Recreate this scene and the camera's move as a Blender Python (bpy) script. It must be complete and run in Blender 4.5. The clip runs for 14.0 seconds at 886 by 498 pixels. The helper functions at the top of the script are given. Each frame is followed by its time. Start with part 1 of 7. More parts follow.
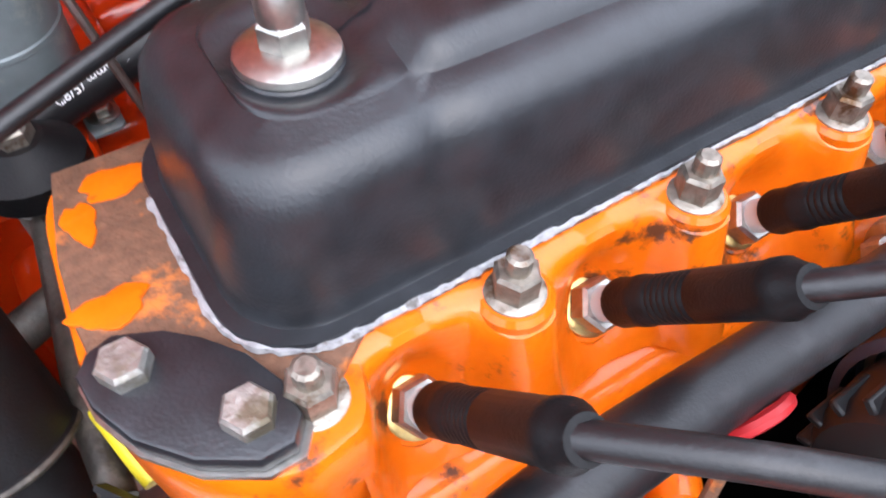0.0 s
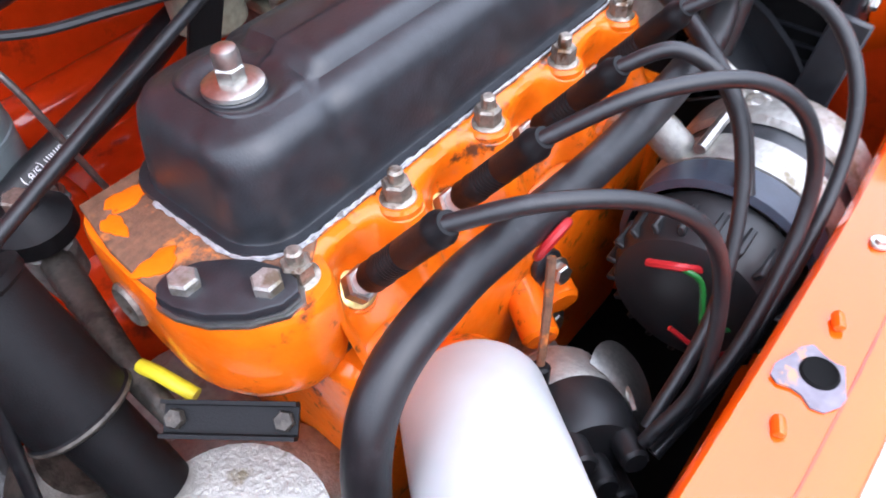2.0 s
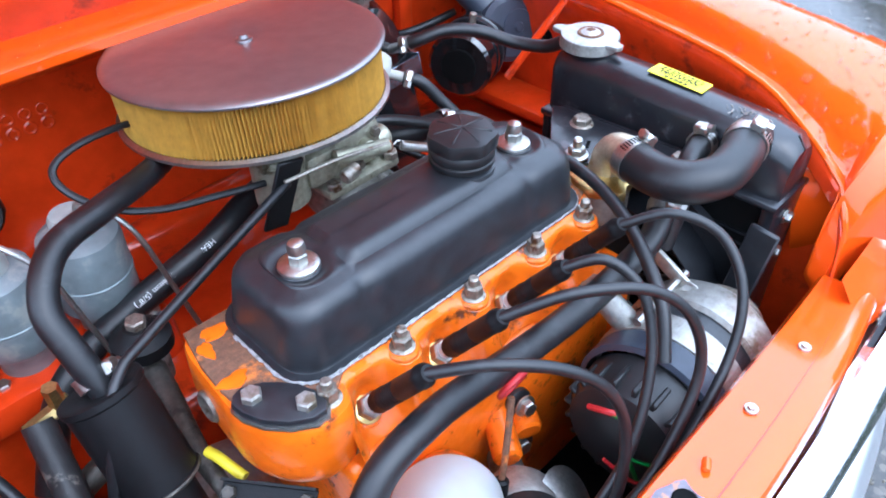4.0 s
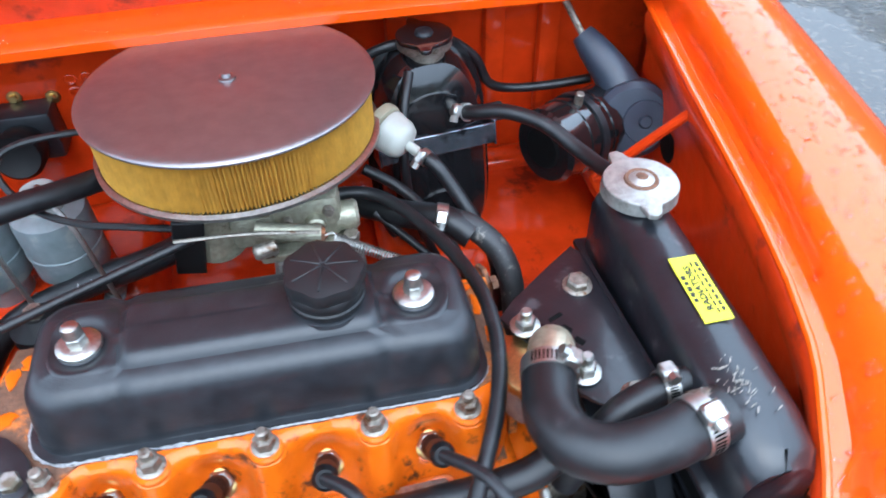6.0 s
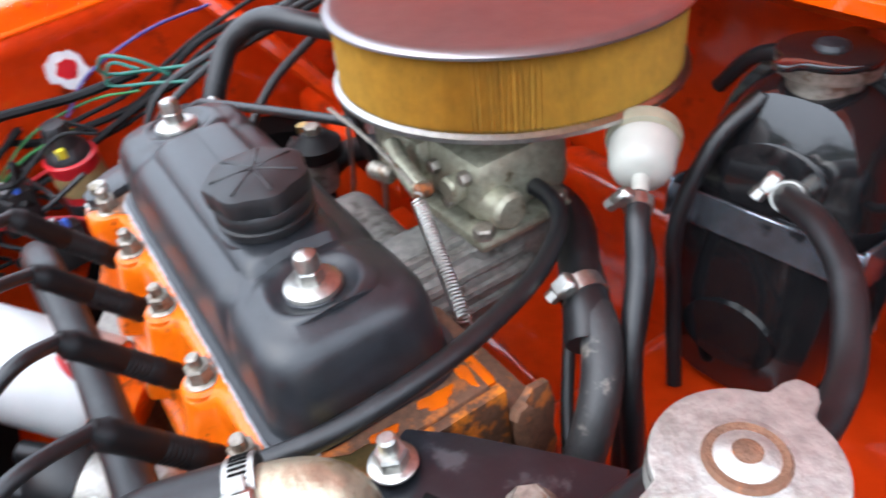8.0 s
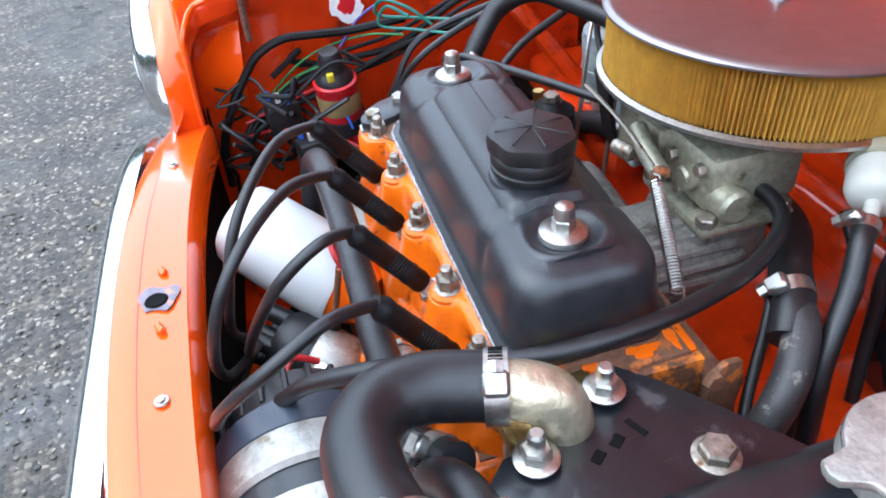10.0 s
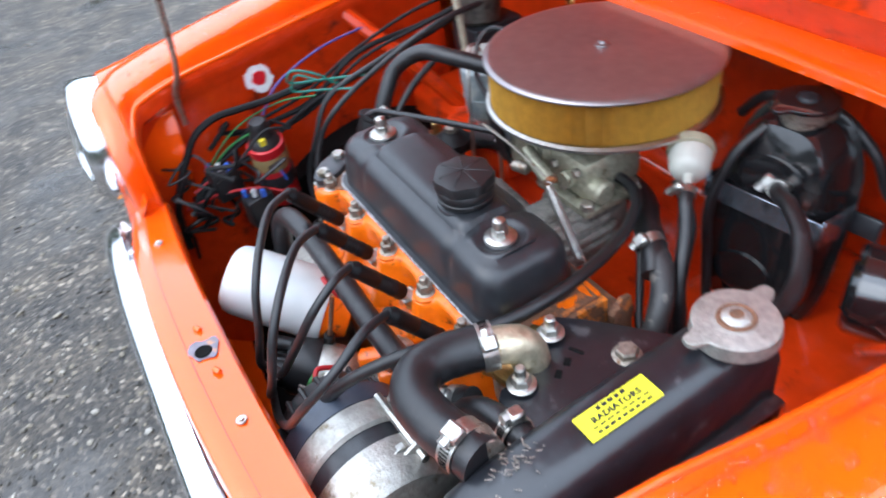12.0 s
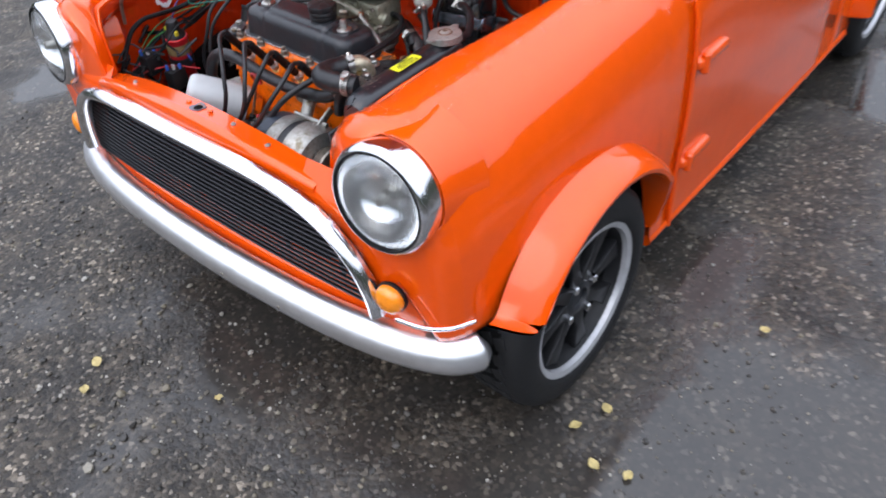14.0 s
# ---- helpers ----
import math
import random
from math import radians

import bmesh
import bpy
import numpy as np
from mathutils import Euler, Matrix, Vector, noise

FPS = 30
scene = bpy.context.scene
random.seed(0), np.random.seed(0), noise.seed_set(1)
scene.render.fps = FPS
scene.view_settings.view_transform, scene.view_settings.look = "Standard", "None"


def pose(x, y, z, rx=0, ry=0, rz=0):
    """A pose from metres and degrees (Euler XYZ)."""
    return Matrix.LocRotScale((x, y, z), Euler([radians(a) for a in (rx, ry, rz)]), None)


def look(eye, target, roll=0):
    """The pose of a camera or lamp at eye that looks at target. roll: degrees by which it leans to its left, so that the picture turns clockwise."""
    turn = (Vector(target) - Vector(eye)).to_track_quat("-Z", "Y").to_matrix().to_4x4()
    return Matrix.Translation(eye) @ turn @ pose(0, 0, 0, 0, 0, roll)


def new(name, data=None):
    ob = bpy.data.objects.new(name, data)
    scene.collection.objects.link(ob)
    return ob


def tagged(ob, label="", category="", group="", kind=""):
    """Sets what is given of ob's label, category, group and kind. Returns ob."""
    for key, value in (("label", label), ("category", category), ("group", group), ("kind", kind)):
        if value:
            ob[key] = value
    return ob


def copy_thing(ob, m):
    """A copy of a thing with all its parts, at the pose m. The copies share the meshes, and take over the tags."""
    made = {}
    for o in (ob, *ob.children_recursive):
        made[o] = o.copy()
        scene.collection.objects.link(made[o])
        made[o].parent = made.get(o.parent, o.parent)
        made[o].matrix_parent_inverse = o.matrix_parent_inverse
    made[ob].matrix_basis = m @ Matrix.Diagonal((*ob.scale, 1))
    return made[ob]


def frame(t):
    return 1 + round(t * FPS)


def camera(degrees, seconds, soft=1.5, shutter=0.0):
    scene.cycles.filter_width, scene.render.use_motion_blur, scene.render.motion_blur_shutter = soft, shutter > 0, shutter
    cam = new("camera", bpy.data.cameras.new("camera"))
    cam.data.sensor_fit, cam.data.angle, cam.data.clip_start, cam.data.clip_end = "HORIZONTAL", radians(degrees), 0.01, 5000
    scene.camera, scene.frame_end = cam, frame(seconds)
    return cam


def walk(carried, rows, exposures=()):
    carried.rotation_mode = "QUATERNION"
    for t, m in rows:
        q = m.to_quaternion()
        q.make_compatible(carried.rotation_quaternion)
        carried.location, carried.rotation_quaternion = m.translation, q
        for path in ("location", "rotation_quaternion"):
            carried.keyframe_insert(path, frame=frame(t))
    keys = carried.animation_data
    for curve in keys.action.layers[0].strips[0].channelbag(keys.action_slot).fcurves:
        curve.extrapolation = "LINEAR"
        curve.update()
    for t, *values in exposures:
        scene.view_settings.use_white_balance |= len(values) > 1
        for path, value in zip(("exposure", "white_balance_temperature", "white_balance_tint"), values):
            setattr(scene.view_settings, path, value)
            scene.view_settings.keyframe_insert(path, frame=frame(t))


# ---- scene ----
cam = camera(63.2, 14.0, 1.8, 0.4)
METRES, EYE, TILT, LEAN, TURN = 8.0, 1.5, 0.0, 0.0, 0.0
PATH = [
    (0, (-0.05, -0.165, 0.881), (0.584, 0.865, -0.712), -1.2),
    (0.5, (-0.071, -0.163, 0.904), (0.653, 0.877, -0.643), -1.7),
    (1, (-0.081, -0.173, 0.928), (0.662, 0.798, -0.655), -0.9),
    (1.5, (-0.11, -0.213, 0.936), (0.71, 0.688, -0.651), -1.0),
    (2, (-0.15, -0.269, 0.961), (0.812, 0.614, -0.554), -4.0),
    (2.5, (-0.196, -0.286, 0.989), (0.882, 0.661, -0.404), -1.6),
    (2.7, (-0.198, -0.301, 0.997), (0.88, 0.742, -0.325), -3.1),
    (4.8, (-0.197, -0.379, 1.143), (0.821, 0.751, -0.155), 0.8),
    (5, (-0.14, -0.385, 1.144), (0.737, 0.821, -0.188), -0.2),
    (5.5, (0.048, -0.363, 1.145), (0.606, 0.992, -0.216), 0.4),
    (6, (0.193, -0.366, 1.151), (0.471, 1.04, -0.245), -1.7),
    (6.5, (0.352, -0.367, 1.121), (0.197, 1.105, -0.224), -3.9),
    (7, (0.471, -0.212, 1.047), (-0.093, 1.106, -0.348), -6.3),
    (7.5, (0.509, -0.094, 0.992), (-0.48, 1.063, -0.305), -5.6),
    (8, (0.538, -0.078, 0.977), (-0.879, 0.675, -0.217), -9.4),
    (8.5, (0.552, -0.121, 1.003), (-0.981, 0.399, -0.172), -8.4),
    (9, (0.561, -0.143, 1.001), (-1.025, 0.229, -0.159), -7.1),
    (9.2, (0.562, -0.147, 1.006), (-1.019, 0.185, -0.172), -6.0),
    (11.3, (0.661, -0.166, 1.083), (-0.855, 0.22, -0.163), -6.6),
    (11.5, (0.679, -0.177, 1.111), (-0.844, 0.235, -0.118), -7.0),
    (12, (0.695, -0.261, 1.171), (-0.72, 0.366, -0.096), -11.1),
    (12.5, (0.769, -0.392, 1.233), (-0.362, 0.645, -0.049), -10.1),
    (13, (0.969, -0.536, 1.216), (-0.168, 0.501, -0.061), -8.3),
    (13.5, (1.167, -0.709, 1.286), (0.055, 0.25, -0.072), -8.3),
    (14, (1.333, -0.916, 1.332), (0.278, 0.194, 0.046), -5.1),
]
walk(cam, [(t, look(eye, target, roll)) for t, eye, target, roll in PATH], [(0.0, 0.0, 6400, 14), (1.5, 0.06, 6300, 16), (2.5, 0.03, 5800, 14), (5.0, -0.12, 5300, 5), (6.5, -0.15, 5800, 3), (7.5, -0.08, 6400, 10), (9.0, 0.02, 5900, 5), (11.5, -0.37, 5800, 8), (12.0, -0.35, 6000, 8), (12.5, -0.33, 6300, 2), (13.0, -0.82, 6600, 9), (13.5, -1.05, 6400, 13), (14.0, -1.1, 6400, 13)])

# ---------------------------------------------------------------- world and light
XC = 0.065                      # the car's centre line
world = bpy.data.worlds.new("overcast")
scene.world = world
world.use_nodes = True
wn, wl = world.node_tree.nodes, world.node_tree.links
sky = wn.new("ShaderNodeTexSky")
sky.sky_type, sky.sun_disc = "NISHITA", False
sky.sun_elevation, sky.sun_rotation = radians(55), radians(200)
sky.air_density, sky.dust_density = 1.0, 4.0
grey = wn.new("ShaderNodeMix")
grey.data_type = "RGBA"
grey.inputs[0].default_value = 0.85
grey.inputs[7].default_value = (8.0, 8.8, 10.1, 1)
wl.new(sky.outputs[0], grey.inputs[6])
# overcast: the zenith is much brighter than the horizon
geo, sep, grad, lum = wn.new("ShaderNodeTexCoord"), wn.new("ShaderNodeSeparateXYZ"), wn.new("ShaderNodeMapRange"), wn.new("ShaderNodeMix")
grad.inputs["To Min"].default_value, grad.inputs["To Max"].default_value = 0.65, 2.15
lum.data_type, lum.blend_type = "RGBA", "MULTIPLY"
lum.inputs[0].default_value = 1.0
wl.new(geo.outputs["Generated"], sep.inputs[0])
wl.new(sep.outputs[2], grad.inputs["Value"])
wl.new(grey.outputs[2], lum.inputs[6])
wl.new(grad.outputs[0], lum.inputs[7])
wl.new(lum.outputs[2], wn["Background"].inputs[0])
wn["Background"].inputs[1].default_value = 0.36
sun = new("sun", bpy.data.lights.new("sun", "SUN"))
sun.data.energy, sun.data.angle, sun.data.color = 1.1, radians(40), (1.0, 0.98, 0.96)
sun.matrix_world = look((0.6, -2.8, 2.9), (0, 0, 0))


# ---------------------------------------------------------------- materials
def material(name, base, rough=0.5, metal=0.0, coat=0.0, grain=0.15, size=60.0, bump=0.0, bump_size=400.0, second=None, patch=0.0,
             patch_size=14.0, sheen=0.0, spec=0.5):
    """A principled surface with fine and coarse variation and a little relief."""
    m = bpy.data.materials.new(name)
    m.use_nodes = True
    nt = m.node_tree
    n, l = nt.nodes, nt.links
    b = n["Principled BSDF"]
    b.inputs["Roughness"].default_value, b.inputs["Metallic"].default_value = rough, metal
    b.inputs["Coat Weight"].default_value, b.inputs["Coat Roughness"].default_value = coat, 0.06
    b.inputs["Specular IOR Level"].default_value = spec
    tc = n.new("ShaderNodeTexCoord")
    fine = n.new("ShaderNodeTexNoise")
    fine.inputs["Scale"].default_value, fine.inputs["Detail"].default_value = size, 6
    l.new(tc.outputs["Object"], fine.inputs["Vector"])
    ramp = n.new("ShaderNodeMapRange")
    ramp.inputs["From Min"].default_value, ramp.inputs["From Max"].default_value = 0.25, 0.75
    ramp.inputs["To Min"].default_value, ramp.inputs["To Max"].default_value = 1 - grain, 1 + grain
    l.new(fine.outputs[0], ramp.inputs["Value"])
    mul = n.new("ShaderNodeMix")
    mul.data_type, mul.blend_type = "RGBA", "MULTIPLY"
    mul.inputs[0].default_value = 1.0
    mul.inputs[6].default_value = (*base, 1)
    l.new(ramp.outputs[0], mul.inputs[7])
    out = mul.outputs[2]
    rr = n.new("ShaderNodeMapRange")
    rr.inputs["To Min"].default_value, rr.inputs["To Max"].default_value = max(0.02, rough - 0.05), min(1, rough + 0.05)
    l.new(fine.outputs[0], rr.inputs["Value"])
    l.new(rr.outputs[0], b.inputs["Roughness"])
    if second:
        big = n.new("ShaderNodeTexNoise")
        big.inputs["Scale"].default_value, big.inputs["Detail"].default_value, big.inputs["Roughness"].default_value = patch_size, 8, 0.65
        l.new(tc.outputs["Object"], big.inputs["Vector"])
        cut = n.new("ShaderNodeMapRange")
        cut.inputs["From Min"].default_value, cut.inputs["From Max"].default_value = 0.62 - 0.35 * patch, 0.70 - 0.30 * patch
        l.new(big.outputs[0], cut.inputs["Value"])
        mix = n.new("ShaderNodeMix")
        mix.data_type = "RGBA"
        l.new(cut.outputs[0], mix.inputs[0])
        l.new(out, mix.inputs[6])
        mix.inputs[7].default_value = (*second, 1)
        out = mix.outputs[2]
    l.new(out, b.inputs["Base Color"])
    if bump:
        tex = n.new("ShaderNodeTexNoise")
        tex.inputs["Scale"].default_value, tex.inputs["Detail"].default_value = bump_size, 4
        l.new(tc.outputs["Object"], tex.inputs["Vector"])
        bp = n.new("ShaderNodeBump")
        bp.inputs["Strength"].default_value, bp.inputs["Distance"].default_value = bump, 0.002
        l.new(tex.outputs[0], bp.inputs["Height"])
        l.new(bp.outputs[0], b.inputs["Normal"])
    return m


M = {}
M["paint"] = material("orange_paint", (0.79, 0.079, 0.0010), 0.2, coat=0.74, spec=0.2, grain=0.04, size=30, bump=0.06, bump_size=90)
M["paint"].node_tree.nodes["Principled BSDF"].inputs["Coat IOR"].default_value = 1.62
M["paint"].node_tree.nodes["Principled BSDF"].inputs["Specular Tint"].default_value = (1.0, 0.70, 0.32, 1)
# body orange made darker for the bonnet's shade, with random dirty patches
M["bay"] = material("shaded_bay_paint", (0.60, 0.040, 0.003), 0.30, coat=1.0, spec=0.1, grain=0.15, size=40, bump=0.4, bump_size=45, second=(0.20, 0.02, 0.008), patch=0.12)
M["engine"] = material("engine_enamel", (0.72, 0.128, 0.002), 0.32, coat=0.5, spec=0.2, grain=0.12, size=70, bump=0.35, bump_size=120, second=(0.10, 0.03, 0.012), patch=0.12, patch_size=55)
M["rust"] = material("rusty_head", (0.13, 0.06, 0.032), 0.75, grain=0.4, size=200, bump=0.4, bump_size=500, second=(0.50, 0.14, 0.02), patch=0.2, patch_size=40)
M["black"] = material("satin_black", (0.0145, 0.0160, 0.0190), 0.37, grain=0.35, size=90, bump=0.12, bump_size=700, coat=0.05)
M["gloss"] = material("gloss_black", (0.008, 0.008, 0.009), 0.14, grain=0.2, coat=1.0, bump=0.5, bump_size=28)
M["rubber"] = material("black_rubber", (0.0050, 0.0050, 0.0056), 0.5, spec=0.22, grain=0.3, size=150, bump=0.15, bump_size=900)
M["hose"] = material("hose_rubber", (0.0072, 0.0074, 0.0086), 0.42, spec=0.5, grain=0.3, size=120, bump=0.1, bump_size=900, second=(0.018, 0.018, 0.020), patch=0.12, patch_size=50)
M["plastic"] = material("black_plastic", (0.011, 0.011, 0.012), 0.42, spec=0.4, grain=0.2, bump=0.05)
M["chrome"] = material("chrome", (0.86, 0.86, 0.88), 0.15, metal=1.0, grain=0.04)
M["bumper"] = material("dulled_chrome", (0.95, 0.95, 0.96), 0.36, metal=1.0, grain=0.05, size=40, bump=0.02, bump_size=60)
M["slat"] = material("dull_slat", (0.035, 0.035, 0.038), 0.35, metal=0.8, grain=0.2, size=80)
M["reflector"] = material("silvered_reflector", (0.93, 0.94, 0.95), 0.22, metal=1.0, grain=0.02)
M["steel"] = material("plated_steel", (0.44, 0.43, 0.40), 0.38, metal=1.0, grain=0.2, size=300, bump=0.1)
M["dirty"] = material("dull_steel", (0.30, 0.27, 0.23), 0.5, metal=0.9, grain=0.35, size=250, bump=0.3, second=(0.13, 0.07, 0.035), patch=0.18, patch_size=60)
M["brass"] = material("yellow_plating", (0.60, 0.44, 0.18), 0.35, metal=1.0, grain=0.2, size=300)
M["alloy"] = material("cast_alloy", (0.38, 0.37, 0.34), 0.5, metal=0.85, grain=0.22, size=140, bump=0.4, bump_size=350, second=(0.20, 0.17, 0.12), patch=0.15, patch_size=30)
M["carb"] = material("carburettor_casting", (0.34, 0.33, 0.25), 0.5, metal=0.7, grain=0.3, size=160, bump=0.4, bump_size=300, second=(0.12, 0.10, 0.06), patch=0.2, patch_size=40)
M["cloth"] = material("filter_paper", (0.46, 0.25, 0.03), 0.75, grain=0.2, size=120)
M["airlid"] = material("dulled_lid", (0.27, 0.245, 0.25), 0.30, metal=0.8, grain=0.12, size=60, bump=0.05)
M["white"] = material("white_enamel", (0.43, 0.45, 0.45), 0.35, grain=0.05, size=40, second=(0.45, 0.43, 0.40), patch=0.05)
M["redcan"] = material("red_enamel", (0.50, 0.012, 0.02), 0.3, grain=0.1)
M["amber"] = material("amber_lens", (0.85, 0.25, 0.01), 0.2, grain=0.15, size=90, coat=0.6)
M["silver"] = material("silver_paint", (0.55, 0.55, 0.56), 0.35, metal=0.6, grain=0.1)
M["tyre"] = material("tyre_rubber", (0.0055, 0.0055, 0.006), 0.65, grain=0.3, size=60, bump=0.2)
M["green"] = material("green_sleeve", (0.01, 0.12, 0.02), 0.4)
M["red"] = material("red_sleeve", (0.34, 0.012, 0.015), 0.4)
M["blue"] = material("blue_sleeve", (0.03, 0.10, 0.45), 0.4)
M["purple"] = material("purple_sleeve", (0.05, 0.03, 0.16), 0.4)
M["teal"] = material("teal_sleeve", (0.012, 0.14, 0.10), 0.4)
M["yellow"] = material("yellow_paint", (0.62, 0.52, 0.02), 0.45)
M["zinc"] = material("painted_can", (0.20, 0.235, 0.245), 0.45, metal=0.25, grain=0.2, size=60, bump=0.2, bump_size=80, second=(0.30, 0.32, 0.30), patch=0.18, patch_size=30)
M["primer"] = material("grey_primer", (0.16, 0.145, 0.17), 0.6, spec=0.25, grain=0.25, size=120, second=(0.40, 0.20, 0.12), patch=0.15, patch_size=90)
M["manifold"] = material("sooty_alloy", (0.22, 0.21, 0.19), 0.55, metal=0.6, grain=0.3, size=140, bump=0.4, bump_size=300, second=(0.09, 0.08, 0.065), patch=0.2, patch_size=40)
M["grease"] = material("greasy_steel", (0.07, 0.062, 0.052), 0.5, metal=0.5, grain=0.4, size=150, bump=0.3, second=(0.03, 0.026, 0.022), patch=0.3, patch_size=60)
# bluish light base puts the sky's sheen into the strap's colour
M["strap"] = material("sky_sheen_strap", (0.30, 0.33, 0.38), 0.22, metal=0.9, grain=0.25, size=90, second=(0.06, 0.06, 0.07), patch=0.2, patch_size=50)
M["mottle"] = material("mottled_iron", (0.10, 0.045, 0.025), 0.6, grain=0.4, size=150, bump=0.5, bump_size=200, second=(0.62, 0.17, 0.01), patch=0.42, patch_size=45)
M["sealant"] = material("silver_sealant", (0.36, 0.36, 0.37), 0.5, metal=0.3, grain=0.35, size=300, bump=0.3, second=(0.15, 0.14, 0.13), patch=0.15, patch_size=120)
M["ink"] = material("black_ink", (0.01, 0.01, 0.01), 0.6)
M["print"] = material("white_print", (0.7, 0.7, 0.7), 0.6)
# near-black standing in for shade in wells, holes and gaps
M["deep"] = material("shade_black", (0.004, 0.004, 0.004), 0.85, spec=0.1, grain=0.4)


def asphalt_material():
    m = bpy.data.materials.new("wet_asphalt")
    m.use_nodes = True
    n, l = m.node_tree.nodes, m.node_tree.links
    b = n["Principled BSDF"]
    tc = n.new("ShaderNodeTexCoord")
    chips = n.new("ShaderNodeTexVoronoi")
    chips.inputs["Scale"].default_value = 95
    chips2 = n.new("ShaderNodeTexVoronoi")
    chips2.inputs["Scale"].default_value = 34
    big = n.new("ShaderNodeTexNoise")
    big.inputs["Scale"].default_value, big.inputs["Detail"].default_value = 1.3, 6
    mid = n.new("ShaderNodeTexNoise")
    mid.inputs["Scale"].default_value, mid.inputs["Detail"].default_value = 300, 3
    for tex in (chips, chips2, big, mid):
        l.new(tc.outputs["Object"], tex.inputs["Vector"])
    val = n.new("ShaderNodeSeparateColor")
    l.new(chips.outputs["Color"], val.inputs[0])
    cr = n.new("ShaderNodeValToRGB")
    cr.color_ramp.elements[0].position, cr.color_ramp.elements[0].color = 0.0, (0.014, 0.0125, 0.011, 1)
    cr.color_ramp.elements[1].position, cr.color_ramp.elements[1].color = 1.0, (0.30, 0.28, 0.25, 1)
    e = cr.color_ramp.elements.new(0.75)
    e.color = (0.058, 0.051, 0.043, 1)
    e = cr.color_ramp.elements.new(0.92)
    e.color = (0.120, 0.108, 0.092, 1)
    l.new(val.outputs[0], cr.inputs[0])
    wet = n.new("ShaderNodeMapRange")
    wet.inputs["From Min"].default_value, wet.inputs["From Max"].default_value = 0.44, 0.56
    # the hollow beside the car holds more water than the loose ground before it
    pos, lean, level = n.new("ShaderNodeSeparateXYZ"), n.new("ShaderNodeMapRange"), n.new("ShaderNodeMath")
    lean.inputs["From Min"].default_value, lean.inputs["From Max"].default_value = 0.3, 1.5
    lean.inputs["To Min"].default_value, lean.inputs["To Max"].default_value = -0.06, 0.07
    level.operation = "ADD"
    l.new(tc.outputs["Object"], pos.inputs[0])
    l.new(pos.outputs[0], lean.inputs["Value"])
    l.new(lean.outputs[0], level.inputs[0])
    l.new(big.outputs[0], level.inputs[1])
    l.new(level.outputs[0], wet.inputs["Value"])
    mix = n.new("ShaderNodeMix")
    mix.data_type = "RGBA"
    mix.inputs[7].default_value = (0.036, 0.033, 0.030, 1)
    soak = n.new("ShaderNodeMath")
    soak.operation, soak.inputs[1].default_value = "MULTIPLY", 0.75
    l.new(wet.outputs[0], soak.inputs[0])
    l.new(soak.outputs[0], mix.inputs[0])
    blot, tone, mud = n.new("ShaderNodeTexNoise"), n.new("ShaderNodeValToRGB"), n.new("ShaderNodeMix")
    blot.inputs["Scale"].default_value, blot.inputs["Detail"].default_value = 6.0, 6
    tone.color_ramp.elements[0].position, tone.color_ramp.elements[0].color = 0.36, (0.50, 0.47, 0.45, 1)
    tone.color_ramp.elements[1].position, tone.color_ramp.elements[1].color = 0.66, (1.25, 1.12, 0.95, 1)
    mud.data_type, mud.blend_type = "RGBA", "MULTIPLY"
    mud.inputs[0].default_value = 1.0
    l.new(tc.outputs["Object"], blot.inputs["Vector"])
    l.new(blot.outputs[0], tone.inputs[0])
    l.new(cr.outputs[0], mud.inputs[6])
    l.new(tone.outputs[0], mud.inputs[7])
    l.new(mud.outputs[2], mix.inputs[6])
    l.new(mix.outputs[2], b.inputs["Base Color"])
    rr = n.new("ShaderNodeMapRange")
    rr.inputs["To Min"].default_value, rr.inputs["To Max"].default_value = 0.6, 0.08
    l.new(wet.outputs[0], rr.inputs["Value"])
    l.new(rr.outputs[0], b.inputs["Roughness"])
    add = n.new("ShaderNodeMath")
    add.operation = "ADD"
    l.new(chips.outputs["Distance"], add.inputs[0])
    l.new(chips2.outputs["Distance"], add.inputs[1])
    add2 = n.new("ShaderNodeMath")
    add2.operation = "ADD"
    l.new(add.outputs[0], add2.inputs[0])
    l.new(mid.outputs[0], add2.inputs[1])
    bp = n.new("ShaderNodeBump")
    bp.invert = True
    bp.inputs["Distance"].default_value = 0.004
    flood = n.new("ShaderNodeMapRange")
    flood.inputs["To Min"].default_value, flood.inputs["To Max"].default_value = 0.8, 0.02
    l.new(wet.outputs[0], flood.inputs["Value"])
    l.new(flood.outputs[0], bp.inputs["Strength"])
    l.new(add2.outputs[0], bp.inputs["Height"])
    l.new(bp.outputs[0], b.inputs["Normal"])
    return m


M["asphalt"] = asphalt_material()


def glass_material(name, tint=(0.9, 0.95, 0.95), rough=0.02):
    m = bpy.data.materials.new(name)
    m.use_nodes = True
    b = m.node_tree.nodes["Principled BSDF"]
    b.inputs["Base Color"].default_value = (*tint, 1)
    b.inputs["Roughness"].default_value, b.inputs["Transmission Weight"].default_value, b.inputs["IOR"].default_value = rough, 1.0, 1.45
    return m


M["glass"] = glass_material("clear_glass")
M["drop"] = glass_material("rain_water", (1, 1, 1), 0.0)
M["drop"].node_tree.nodes["Principled BSDF"].inputs["IOR"].default_value = 1.33


